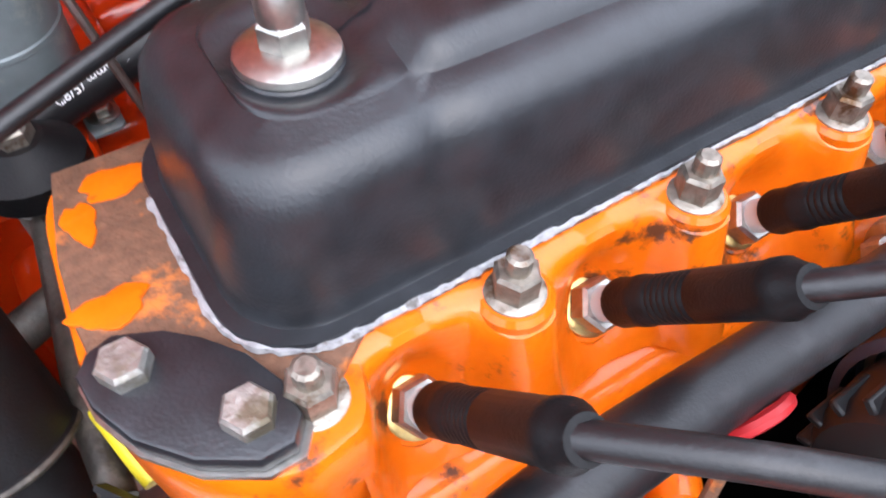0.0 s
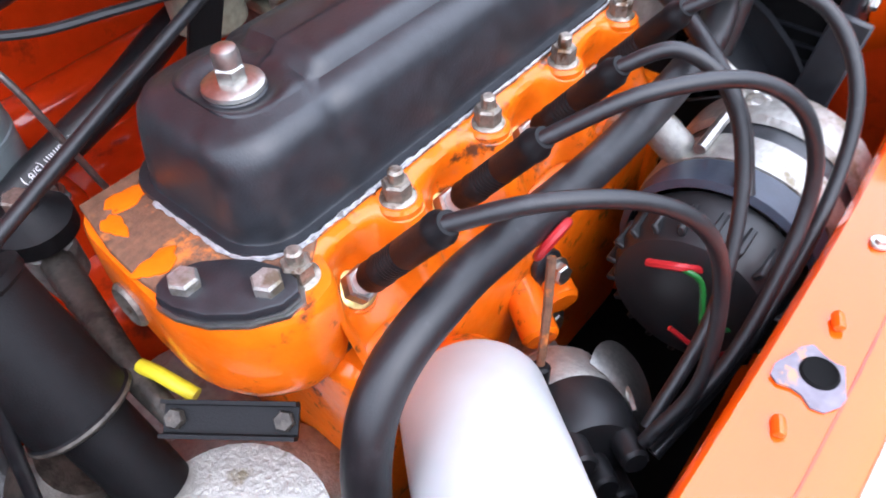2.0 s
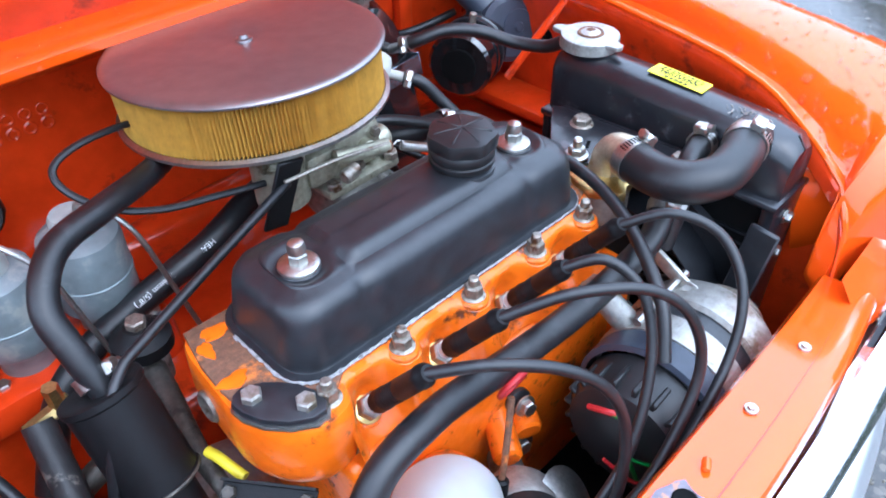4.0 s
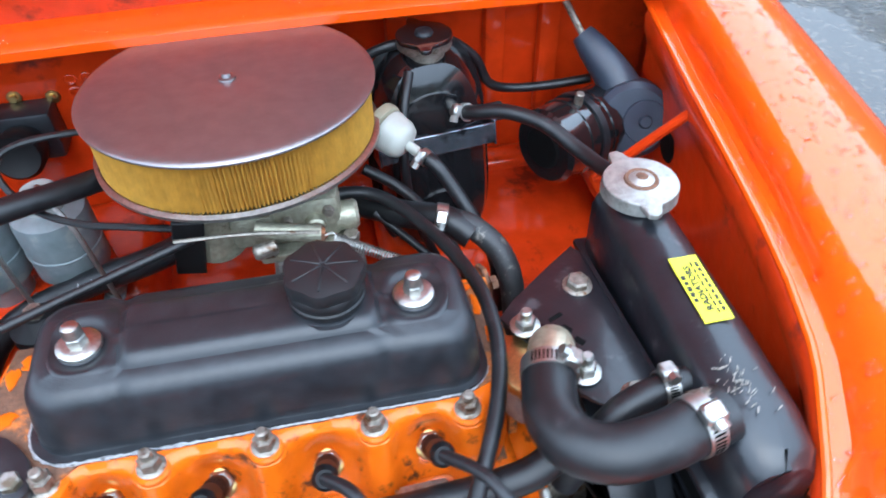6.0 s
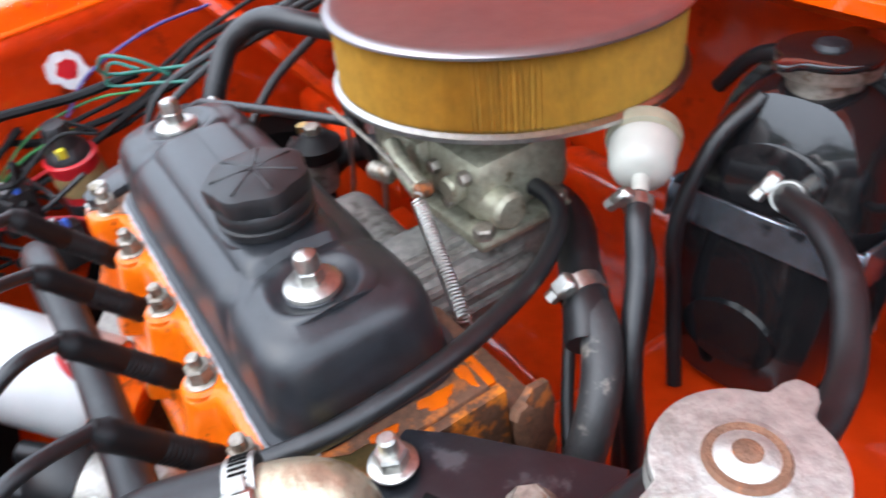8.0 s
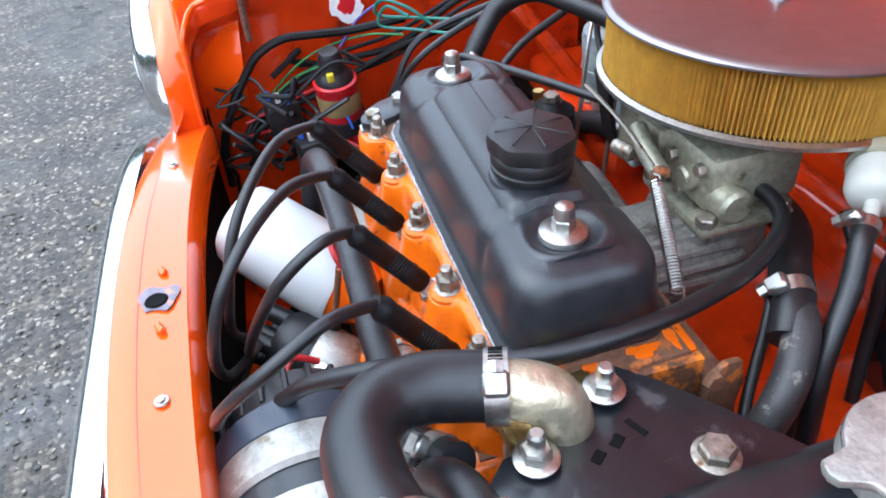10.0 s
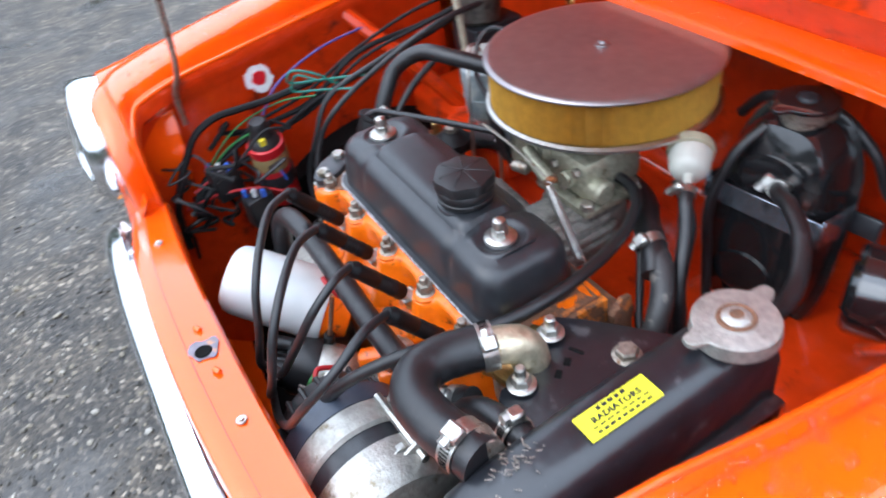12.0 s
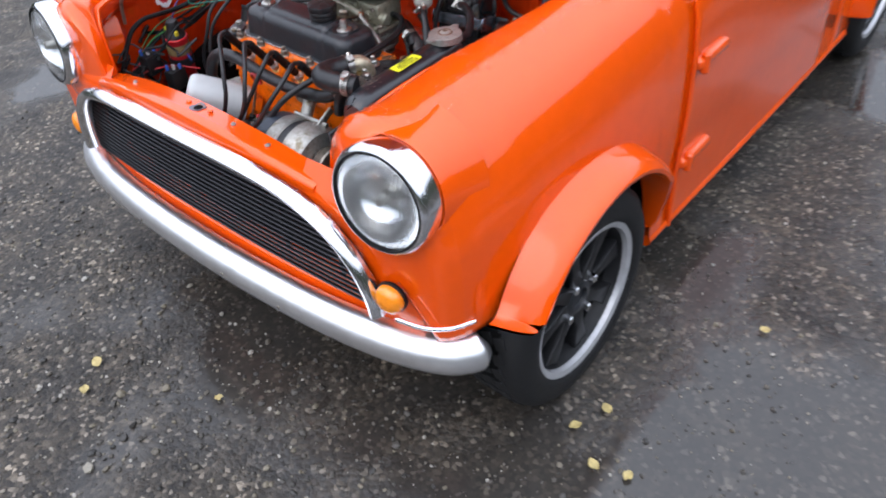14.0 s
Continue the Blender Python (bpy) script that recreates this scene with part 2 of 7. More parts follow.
# ---------------------------------------------------------------- mesh helpers
def part(name, bm, mat, parent=None, label="", flat=False):
    """Links a bmesh as one mesh object, under a thing or a part."""
    me = bpy.data.meshes.new(name)
    bmesh.ops.recalc_face_normals(bm, faces=bm.faces)
    bm.to_mesh(me)
    bm.free()
    me.materials.append(M[mat] if isinstance(mat, str) else mat)
    if not flat:
        me.polygons.foreach_set("use_smooth", [True] * len(me.polygons))
        me.set_sharp_from_angle(angle=radians(38))
    ob = new(name, me)
    if parent:
        ob.parent = parent
    return tagged(ob, label)


def thing(name, label, category, group="", kind="", at=(0, 0, 0)):
    ob = new(name)
    ob.empty_display_size = 0.02
    ob.location = at
    return tagged(ob, label, category, group, kind)


def axes(origin, z, x=None):
    """A matrix at origin whose z axis points along z."""
    z = Vector(z).normalized()
    x = Vector(x) if x else (Vector((1, 0, 0)) if abs(z.x) < 0.9 else Vector((0, 1, 0)))
    x = (x - z * x.dot(z)).normalized()
    y = z.cross(x)
    m = Matrix((x, y, z)).transposed().to_4x4()
    m.translation = Vector(origin)
    return m


def joined(*bms):
    out = bmesh.new()
    for b in bms:
        me = bpy.data.meshes.new("t")
        b.to_mesh(me)
        b.free()
        out.from_mesh(me)
        bpy.data.meshes.remove(me)
    return out


def moved(bm, m):
    bmesh.ops.transform(bm, matrix=m, verts=bm.verts)
    return bm


def lathe(profile, seg=24, m=None, arc=360.0):
    """Turns a profile of (radius, height) round the z axis."""
    bm = bmesh.new()
    full = arc > 359.9
    count = seg if full else seg + 1
    rings = []
    for r, z in profile:
        if r < 1e-6:
            rings.append([bm.verts.new((0, 0, z))])
        else:
            rings.append([bm.verts.new((r * math.cos(radians(arc) * i / seg), r * math.sin(radians(arc) * i / seg), z)) for i in range(count)])
    for a, b in zip(rings, rings[1:]):
        for i in range(seg):
            j = (i + 1) % count
            if len(a) == 1 and len(b) == 1:
                continue
            if len(a) == 1:
                bm.faces.new((a[0], b[i], b[j]))
            elif len(b) == 1:
                bm.faces.new((a[i], a[j], b[0]))
            else:
                bm.faces.new((a[i], a[j], b[j], b[i]))
    return moved(bm, m) if m else bm


def rod(p, q, r, seg=16, bevel=0.0):
    """A capped cylinder from p to q."""
    p, q = Vector(p), Vector(q)
    h = (q - p).length
    e = min(bevel, r * 0.6, h * 0.4)
    prof = [(0, 0), (r - e, 0), (r, e), (r, h - e), (r - e, h), (0, h)] if e else [(0, 0), (r, 0), (r, h), (0, h)]
    return lathe(prof, seg, axes(p, q - p))


def spline(points, steps=8, closed=False):
    """Catmull-Rom through the points."""
    pts = [Vector(p) for p in points]
    if len(pts) == 2:
        return pts
    out = []
    n = len(pts)
    for i in range(n if closed else n - 1):
        p1, p2 = pts[i], pts[(i + 1) % n]
        p0 = pts[i - 1] if i or closed else p1 * 2 - p2
        p3 = pts[(i + 2) % n] if i + 2 < n or closed else p2 * 2 - p1
        for k in range(steps):
            t = k / steps
            out.append(0.5 * ((2 * p1) + (p2 - p0) * t + (2 * p0 - 5 * p1 + 4 * p2 - p3) * t * t + (3 * p1 - p0 - 3 * p2 + p3) * t ** 3))
    if not closed:
        out.append(pts[-1])
    return out


def tube(points, r, seg=12, steps=8, inner=0.0, closed=False):
    """A tube swept along a smooth line; r may be a function of 0..1. inner: open-ended with that bore."""
    line = spline(points, steps, closed)
    bm = bmesh.new()
    n = len(line)
    tangents = [((line[(i + 1) % n] if closed or i + 1 < n else line[i]) - (line[i - 1] if closed or i else line[i])).normalized() for i in range(n)]
    up = Vector((0, 0, 1)) if abs(tangents[0].z) < 0.9 else Vector((1, 0, 0))
    side = tangents[0].cross(up).normalized()
    rings = []
    for i, (p, t) in enumerate(zip(line, tangents)):
        side = (side - t * side.dot(t)).normalized()
        top = t.cross(side)
        rad = r(i / max(1, n - 1)) if callable(r) else r
        rings.append([bm.verts.new(p + rad * (math.cos(6.28318 * k / seg) * side + math.sin(6.28318 * k / seg) * top)) for k in range(seg)])
    for a, b in zip(rings, rings[1:] + ([rings[0]] if closed else [])):
        for k in range(seg):
            bm.faces.new((a[k], a[(k + 1) % seg], b[(k + 1) % seg], b[k]))
    if not closed:
        bm.faces.new(rings[0][::-1])
        bm.faces.new(rings[-1])
    return bm


def rbox(sx, sy, sz, bevel=0.0, seg=2, m=None):
    """A box with rounded edges, centred."""
    bm = bmesh.new()
    bmesh.ops.create_cube(bm, size=1.0)
    moved(bm, Matrix.Diagonal((sx, sy, sz, 1)))
    if bevel:
        bmesh.ops.bevel(bm, geom=bm.edges[:], offset=min(bevel, 0.48 * min(sx, sy, sz)), segments=seg, profile=0.5, affect="EDGES")
    return moved(bm, m) if m else bm


def block(x0, y0, z0, x1, y1, z1, bevel=0.0, seg=2):
    return rbox(abs(x1 - x0), abs(y1 - y0), abs(z1 - z0), bevel, seg, Matrix.Translation(((x0 + x1) / 2, (y0 + y1) / 2, (z0 + z1) / 2)))


def prism(outline, z0, z1, bevel=0.0, m=None, seg=2):
    """A flat outline given thickness."""
    bm = bmesh.new()
    f = bm.faces.new([bm.verts.new((x, y, z0)) for x, y in outline])
    up = bmesh.ops.extrude_face_region(bm, geom=[f])
    bmesh.ops.translate(bm, vec=(0, 0, z1 - z0), verts=[v for v in up["geom"] if isinstance(v, bmesh.types.BMVert)])
    if bevel:
        rim = [e for e in bm.edges if abs(e.verts[0].co.z - e.verts[1].co.z) < 1e-6]
        bmesh.ops.bevel(bm, geom=rim, offset=bevel, segments=seg, profile=0.5, affect="EDGES")
    return moved(bm, m) if m else bm


def sheet(rows, thick=0.0):
    """A surface through a grid of points, given thickness."""
    bm = bmesh.new()
    grid = [[bm.verts.new(p) for p in row] for row in rows]
    for a, b in zip(grid, grid[1:]):
        for i in range(len(a) - 1):
            try:
                bm.faces.new((a[i], a[i + 1], b[i + 1], b[i]))
            except ValueError:
                pass
    if thick:
        bmesh.ops.recalc_face_normals(bm, faces=bm.faces)
        bmesh.ops.solidify(bm, geom=bm.faces[:], thickness=thick)
    return bm


def roundrect(w, h, r, seg=6, cx=0.0, cy=0.0):
    out = []
    for sx, sy, a in ((1, 1, 0), (-1, 1, 90), (-1, -1, 180), (1, -1, 270)):
        for i in range(seg + 1):
            t = radians(a + 90 * i / seg)
            out.append((cx + sx * (w / 2 - r) + r * math.cos(t), cy + sy * (h / 2 - r) + r * math.sin(t)))
    return out


def loft(rings, cap=True):
    """A skin over rings of equal count."""
    bm = bmesh.new()
    vs = [[bm.verts.new(p) for p in ring] for ring in rings]
    for a, b in zip(vs, vs[1:]):
        for i in range(len(a)):
            j = (i + 1) % len(a)
            bm.faces.new((a[i], a[j], b[j], b[i]))
    if cap:
        bm.faces.new(vs[0][::-1])
        bm.faces.new(vs[-1])
    return bm


def hexagon(r, h, m, dome=0.0015):
    bm = lathe([(0, 0), (r, 0), (r, h - dome), (r * 0.86, h), (0, h)], 6, m)
    return bm


def bolt(parent, at, up=(0, 0, 1), r=0.007, h=0.007, washer=0.0, mat="dirty", name="bolt", stud=0.0, label=""):
    """A hexagon bolt or nut with an optional washer and stud end, as parts of a thing."""
    m = axes(at, up)
    off = 0.0
    ob = None
    if washer:
        ob = part("washer", lathe([(0, 0), (washer, 0), (washer, 0.0012), (washer * 0.9, 0.002), (0, 0.002)], 24, m), mat, parent)
        off = 0.002
    bms = [hexagon(r, h, m @ Matrix.Translation((0, 0, off)))]
    if stud:
        bms.append(lathe([(0, 0), (r * 0.55, 0), (r * 0.55, stud * 0.85), (r * 0.4, stud), (0, stud)], 12, m @ Matrix.Translation((0, 0, off + h - 0.0005))))
    return part(name, joined(*bms), mat, parent, label, flat=True)


def clip(parent, at, along, r, w=0.012, name="hose_clip", screw=(0, 0, 1)):
    """A worm-drive hose clip: slotted band and screw housing."""
    m = axes(at, along, screw)
    band = lathe([(r, -w / 2), (r + 0.0012, -w / 2), (r + 0.0012, w / 2), (r, w / 2), (r, -w / 2)], 28, m)
    ob = part(name, band, "steel", parent)
    house = joined(rbox(0.009, 0.014, w * 1.1, 0.002, 1, m @ Matrix.Translation((r + 0.004, 0, 0))), lathe([(0, 0), (0.0045, 0), (0.0045, 0.006), (0, 0.006)], 6, m @ Matrix.Translation((r + 0.005, 0.006, 0)) @ pose(0, 0, 0, -90)))
    part("screw_housing", house, "steel", ob)
    for i in range(7):
        a = 30 + 8 * i
        slot = rbox(0.0006, 0.0012, w * 0.6, 0, 1, m @ pose(0, 0, 0, 0, 0, a) @ Matrix.Translation((r + 0.0013, 0, 0)))
        part("slot", slot, "deep", ob)
    return ob


def text(name, words, size, mat, parent, m, squeeze=1.0, bold=0.0):
    """Raised lettering as a thin mesh."""
    cu = bpy.data.curves.new(name, "FONT")
    cu.body, cu.size, cu.align_x, cu.align_y, cu.extrude = words, size, "CENTER", "CENTER", 0.0001
    cu.resolution_u, cu.offset = 2, bold
    tmp = bpy.data.objects.new(name, cu)
    scene.collection.objects.link(tmp)
    me = bpy.data.meshes.new_from_object(tmp.evaluated_get(bpy.context.evaluated_depsgraph_get()))
    bpy.data.objects.remove(tmp)
    me.transform(m @ Matrix.Diagonal((squeeze, 1, 1, 1)))
    me.materials.clear()
    me.materials.append(M[mat])
    ob = new(name, me)
    ob.parent = parent
    return ob


# ---------------------------------------------------------------- ground
def interp(table, y):
    """Smooth value from rows of (y, value)."""
    if y <= table[0][0]:
        return table[0][1]
    for (a, va), (b, vb) in zip(table, table[1:]):
        if y <= b:
            t = (y - a) / (b - a)
            return va + (vb - va) * t
    return table[-1][1]


bm = bmesh.new()
bmesh.ops.create_grid(bm, x_segments=40, y_segments=40, size=60)
ground = part("ground", bm, "asphalt")
tagged(ground, "wet grey gravelly asphalt yard under the car", "ground", kind="structure")

# ---------------------------------------------------------------- the car's shell
car = thing("car", "small orange vintage car with open bonnet on wet asphalt", "car")

# the edge of the bonnet opening: half width and height, the two front corners apart
EDGE_X = [(0.0, 0.461), (0.10, 0.477), (0.20, 0.492), (0.35, 0.510), (0.5, 0.53), (0.62, 0.58), (0.8, 0.61), (2.9, 0.61)]
EDGE_Z = [(0.0, 0.755), (0.10, 0.759), (0.20, 0.763), (0.35, 0.779), (0.5, 0.82), (0.62, 0.86), (0.8, 0.885), (2.9, 0.885)]
GUT_X = {1: [(-0.311, 0.372), (-0.2668, 0.376), (-0.2573, 0.380), (-0.2438, 0.386), (-0.2303, 0.398), (-0.21, 0.402), (-0.19, 0.411), (-0.16, 0.422), (-0.12, 0.437)] + EDGE_X,
         -1: [(-0.311, 0.352), (-0.2668, 0.366), (-0.2573, 0.372), (-0.2438, 0.386), (-0.2303, 0.398), (-0.21, 0.402), (-0.19, 0.411), (-0.16, 0.422), (-0.12, 0.437)] + EDGE_X}
GUT_Z = {1: [(-0.311, 0.575), (-0.2668, 0.600), (-0.262, 0.636), (-0.2573, 0.658), (-0.2438, 0.678), (-0.2303, 0.689), (-0.21, 0.701), (-0.19, 0.712), (-0.16, 0.726), (-0.12, 0.741), (-0.06, 0.752)] + EDGE_Z,
         -1: [(-0.311, 0.585), (-0.2668, 0.605), (-0.262, 0.680), (-0.2573, 0.718), (-0.2438, 0.739), (-0.2303, 0.746), (-0.21, 0.750), (-0.16, 0.754), (-0.10, 0.753)] + EDGE_Z}
CROWN = [(-0.31, 0.738), (-0.29, 0.755), (-0.25, 0.766), (-0.18, 0.773), (-0.05, 0.785), (0.1, 0.798), (0.35, 0.823), (0.5, 0.845), (0.62, 0.87), (0.8, 0.89), (2.9, 0.89)]
SIDE = [(-0.31, 0.632), (-0.295, 0.652), (-0.26, 0.670), (-0.2, 0.682), (-0.1, 0.695), (0.1, 0.708), (0.4, 0.715), (1.5, 0.72), (2.9, 0.70)]
ARCH_Y, ARCH_Z, ARCH_R = 0.105, 0.25, 0.292
LAMP_X, LAMP_Z = 0.553, 0.655


def hem(y):
    """Height of the lower edge of the outer skin."""
    for yc in (ARCH_Y, ARCH_Y + 2.036):
        if abs(y - yc) < ARCH_R:
            return max(ARCH_Z + math.sqrt(ARCH_R ** 2 - (y - yc) ** 2), 0.362 if y < yc else 0.17)
    return 0.362 if y < ARCH_Y else 0.17


def drawn_in(y):
    """The rounded front is shorter than its stations."""
    return y if y > -0.21 else -0.21 + 0.74 * (y + 0.21)


def section(y, sgn):
    """The cross line of a wing from the bonnet gutter over the crown and down the side."""
    g, zg, zc, s, zb = interp(GUT_X[sgn], y), interp(GUT_Z[sgn], y), interp(CROWN, y), interp(SIDE, y), hem(y)
    w = s - g
    k, h = max(0.0, min(1.0, (zg - 0.60) / 0.13)), zc - zg
    e = max(0.0, min(1.0, (-0.05 - y) / 0.13)) if sgn > 0 else 0.0          # the crown rounds off towards the nose
    pts = [(g, zg), (g + 0.004 + 0.015 * k, zg + (1 - k) * 0.25 * h), (g + 0.018 + 0.0055 * k + 0.008 * e * k, zg + (0.6 - 0.15 * k - 0.08 * e * k) * h), (g + 0.060 - 0.022 * k + 0.022 * e * k, zg + (0.86 + 0.04 * k - 0.12 * e * k) * h), (g + (0.40 + 0.06 * e) * w, zc), (g + 0.70 * w, zc - 0.038),
           (g + 0.88 * w, zc - 0.098), (s - 0.006, zc - 0.18), (s, 0.52), (s, 0.44), (s - 0.004, 0.34), (s - 0.002, 0.15)]
    line = spline([(x, 0, z) for x, z in pts], 5)
    out = [p for p in line if p.z > zb + 0.004 or p.x < g + 0.5 * w]
    out.append(Vector((line[min(len(out), len(line) - 1)].x, 0, zb)))
    # resample evenly so that all sections have the same count
    lens = [0.0]
    for a, b in zip(out, out[1:]):
        lens.append(lens[-1] + (b - a).length)
    res, k, n = [], 0, 56
    for i in range(n + 1):
        d = lens[-1] * i / n
        while k < len(out) - 2 and lens[k + 1] < d:
            k += 1
        t = (d - lens[k]) / max(1e-9, lens[k + 1] - lens[k])
        res.append(out[k].lerp(out[k + 1], min(1, t)))
    back = (0.034 if sgn > 0 else 0.0) * max(0.0, min(1.0, (-0.23 - y) / 0.05))
    return [Vector((XC + sgn * p.x, drawn_in(y) + back * max(0.0, min(1.0, (0.455 - p.x) / 0.075)), p.z)) for p in res]


def wing(sgn, label):
    ys = [-0.305, -0.297, -0.285, -0.275, -0.2668, -0.2645, -0.262, -0.2596, -0.2573, -0.25, -0.24, -0.228, -0.215, -0.20, -0.187, -0.18, -0.17] + [-0.15 + 0.025 * i for i in range(25)] + [0.49]
    rows = [section(y, sgn) for y in ys]
    # the rounded nose closes towards the lamp
    mid = Vector((XC + sgn * 0.5, -0.292, 0.55))
    front = rows[0][-1].y
    nose = []
    for k in range(1, 19):
        f = 1 - k / 19
        nose.insert(0, [Vector((mid.x + (p.x - mid.x) * f, front + (p.y - front) * f - 0.012 * (1 - f) ** 0.5, mid.z + (p.z - mid.z) * f)) for p in rows[0]])
    # round opening for the lamp: what lies inside it is drawn out to its edge
    cx, hole = XC + sgn * LAMP_X, 0.0985
    for row in nose + rows:
        for p in row:
            d = math.hypot(p.x - cx, p.z - LAMP_Z)
            if p.y < -0.255 and d < hole:
                k = hole / max(d, 1e-4)
                p.x, p.z = cx + (p.x - cx) * k, LAMP_Z + (p.z - LAMP_Z) * k
    bm = sheet(nose + rows, 0.0)
    inner = [f for f in bm.faces if all(v.co.y < -0.238 and math.hypot(v.co.x - cx, v.co.z - LAMP_Z) < hole + 0.0004 for v in f.verts)]
    bmesh.ops.delete(bm, geom=inner, context="FACES")
    ob = part("wing", bm, "paint", car, label)
    md = ob.modifiers.new("thick", "SOLIDIFY")
    md.thickness, md.offset = 0.0015, 0
    return ob


for sgn in (1, -1):
    w = wing(sgn, "glossy orange front wing beaded with rain")
    # flank behind the seam: door and rear quarter
    ys = [0.492, 0.52, 0.56, 0.62, 0.70, 0.80, 0.95, 1.1, 1.3, 1.5, 1.64]
    door = part("door", sheet([section(y, sgn) for y in ys]), "paint", car, "orange door skin")
    md = door.modifiers.new("thick", "SOLIDIFY")
    md.thickness, md.offset = 0.0015, 0
    ys = [1.645, 1.7, 1.75, 1.8, 1.845] + [1.86 + 0.03 * i for i in range(19)] + [2.42, 2.44, 2.6, 2.8]
    rear = part("rear_wing", sheet([section(y, sgn) for y in ys]), "paint", car)
    md = rear.modifiers.new("thick", "SOLIDIFY")
    md.thickness, md.offset = 0.0015, 0
    # raised seam where the wing meets the flank
    seam = [p + Vector((sgn * 0.004, 0, 0)) for p in section(0.491, sgn)[16:]]
    part("seam", tube(seam, 0.006, 8, 1), "paint", car)
    part("sill", tube([(XC + sgn * 0.700, 0.40, 0.175), (XC + sgn * 0.705, 1.0, 0.175), (XC + sgn * 0.705, 1.82, 0.175)], 0.018, 12), "paint", car)
    for z in (0.60, 0.345):
        h = part("door_hinge", joined(rbox(0.030, 0.150, 0.030, 0.013, 4, pose(XC + sgn * 0.716, 0.575, z, 0, 0, 0)), rod((XC + sgn * 0.728, 0.525, z - 0.024), (XC + sgn * 0.728, 0.525, z + 0.024), 0.011, 14, 0.004)), "paint", car)
    # arch extension: a flared lip along the wheel opening
    for yc in (ARCH_Y, ARCH_Y + 2.036):
        rows = []
        for i in range(33):
            a = radians(-12 + 204 * i / 32)
            cy, cz = math.cos(a), math.sin(a)
            row = []
            for r, x in ((ARCH_R + 0.032, 0.696), (ARCH_R + 0.027, 0.714), (ARCH_R + 0.020, 0.736), (ARCH_R + 0.012, 0.757), (ARCH_R + 0.003, 0.772), (ARCH_R - 0.005, 0.778), (ARCH_R - 0.014, 0.776), (ARCH_R - 0.016, 0.765), (ARCH_R - 0.010, 0.690)):
                z = ARCH_Z + r * cz
                x = 0.694 + (x - 0.694) * (1 - 0.75 * max(0, i - 24) / 8)
                row.append((XC + sgn * x, yc - r * cy, max(z, 0.386 if a < 1.57 and yc < 1 else 0.235)))
            rows.append(row)
        part("wheel_arch", sheet(rows), "paint", car, "flared orange arch lip")
    # well behind the wheel, its shade put in as near-black colour
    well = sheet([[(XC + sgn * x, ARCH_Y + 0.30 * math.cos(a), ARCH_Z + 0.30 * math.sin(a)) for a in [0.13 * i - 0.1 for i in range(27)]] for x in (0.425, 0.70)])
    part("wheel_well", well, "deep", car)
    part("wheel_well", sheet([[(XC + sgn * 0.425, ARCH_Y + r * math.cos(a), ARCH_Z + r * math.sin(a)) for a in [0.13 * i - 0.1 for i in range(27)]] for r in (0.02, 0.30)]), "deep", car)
    # flange of the bonnet opening and inner wing below it
    ys = [-0.272, -0.2668, -0.2645, -0.262, -0.2596, -0.2573, -0.25, -0.24, -0.23, -0.22, -0.205, -0.19, -0.17, -0.15, -0.13] + [-0.11 + 0.0245 * i for i in range(19)]
    edge = [Vector((XC + sgn * interp(GUT_X[sgn], y), drawn_in(y), interp(GUT_Z[sgn], y))) for y in ys]
    deep = [Vector((XC + sgn * max(interp(GUT_X[sgn], y) + 0.006, 0.437), drawn_in(y), interp(GUT_Z[sgn], y))) for y in ys]
    rows = [edge, [p + Vector((-sgn * 0.003, 0, -0.006)) for p in edge], [p + Vector((-sgn * 0.001, 0, -0.024)) for p in edge],
            [p.lerp(q, 0.5) + Vector((0, 0, -0.034)) for p, q in zip(edge, deep)], [q + Vector((0, 0, -0.045)) for q in deep], [q + Vector((0, 0, -0.12)) for q in deep], [Vector((q.x, q.y, 0.22)) for q in deep]]
    part("inner_wing", sheet(rows), "bay", car, "orange inner wing panel with scuffs")
    part("gutter_lip", tube([p + Vector((sgn * 0.002, 0, 0.001)) for p in edge], 0.0035, 8, 1), "paint", car)

# shelves and legs on the inner wings
part("shelf", block(XC + 0.435, -0.05, 0.585, XC + 0.50, 0.36, 0.60, 0.004), "bay", car)
part("rear_panel", block(-0.150, 0.165, 0.30, 0.245, 0.40, 0.500, 0.02, 3), "bay", car, "orange panel behind the engine")
part("brace", tube([(0.556, 0.178, 0.742), (0.52, 0.192, 0.70), (0.478, 0.208, 0.65)], 0.0055, 8, 3), "bay", car)
part("brace", tube([(-0.43, 0.14, 0.74), (-0.36, 0.20, 0.66), (-0.30, 0.27, 0.56)], 0.013, 8, 3), "bay", car)


# front panel, slam panel and valance
def bow(x):
    """How the front curves back towards the wings."""
    return 0.055 * min(1.0, abs(x) / 0.45) ** 2.2


def slam_z(x):
    return 0.652 - 0.045 * (abs(x) / 0.37) ** 2


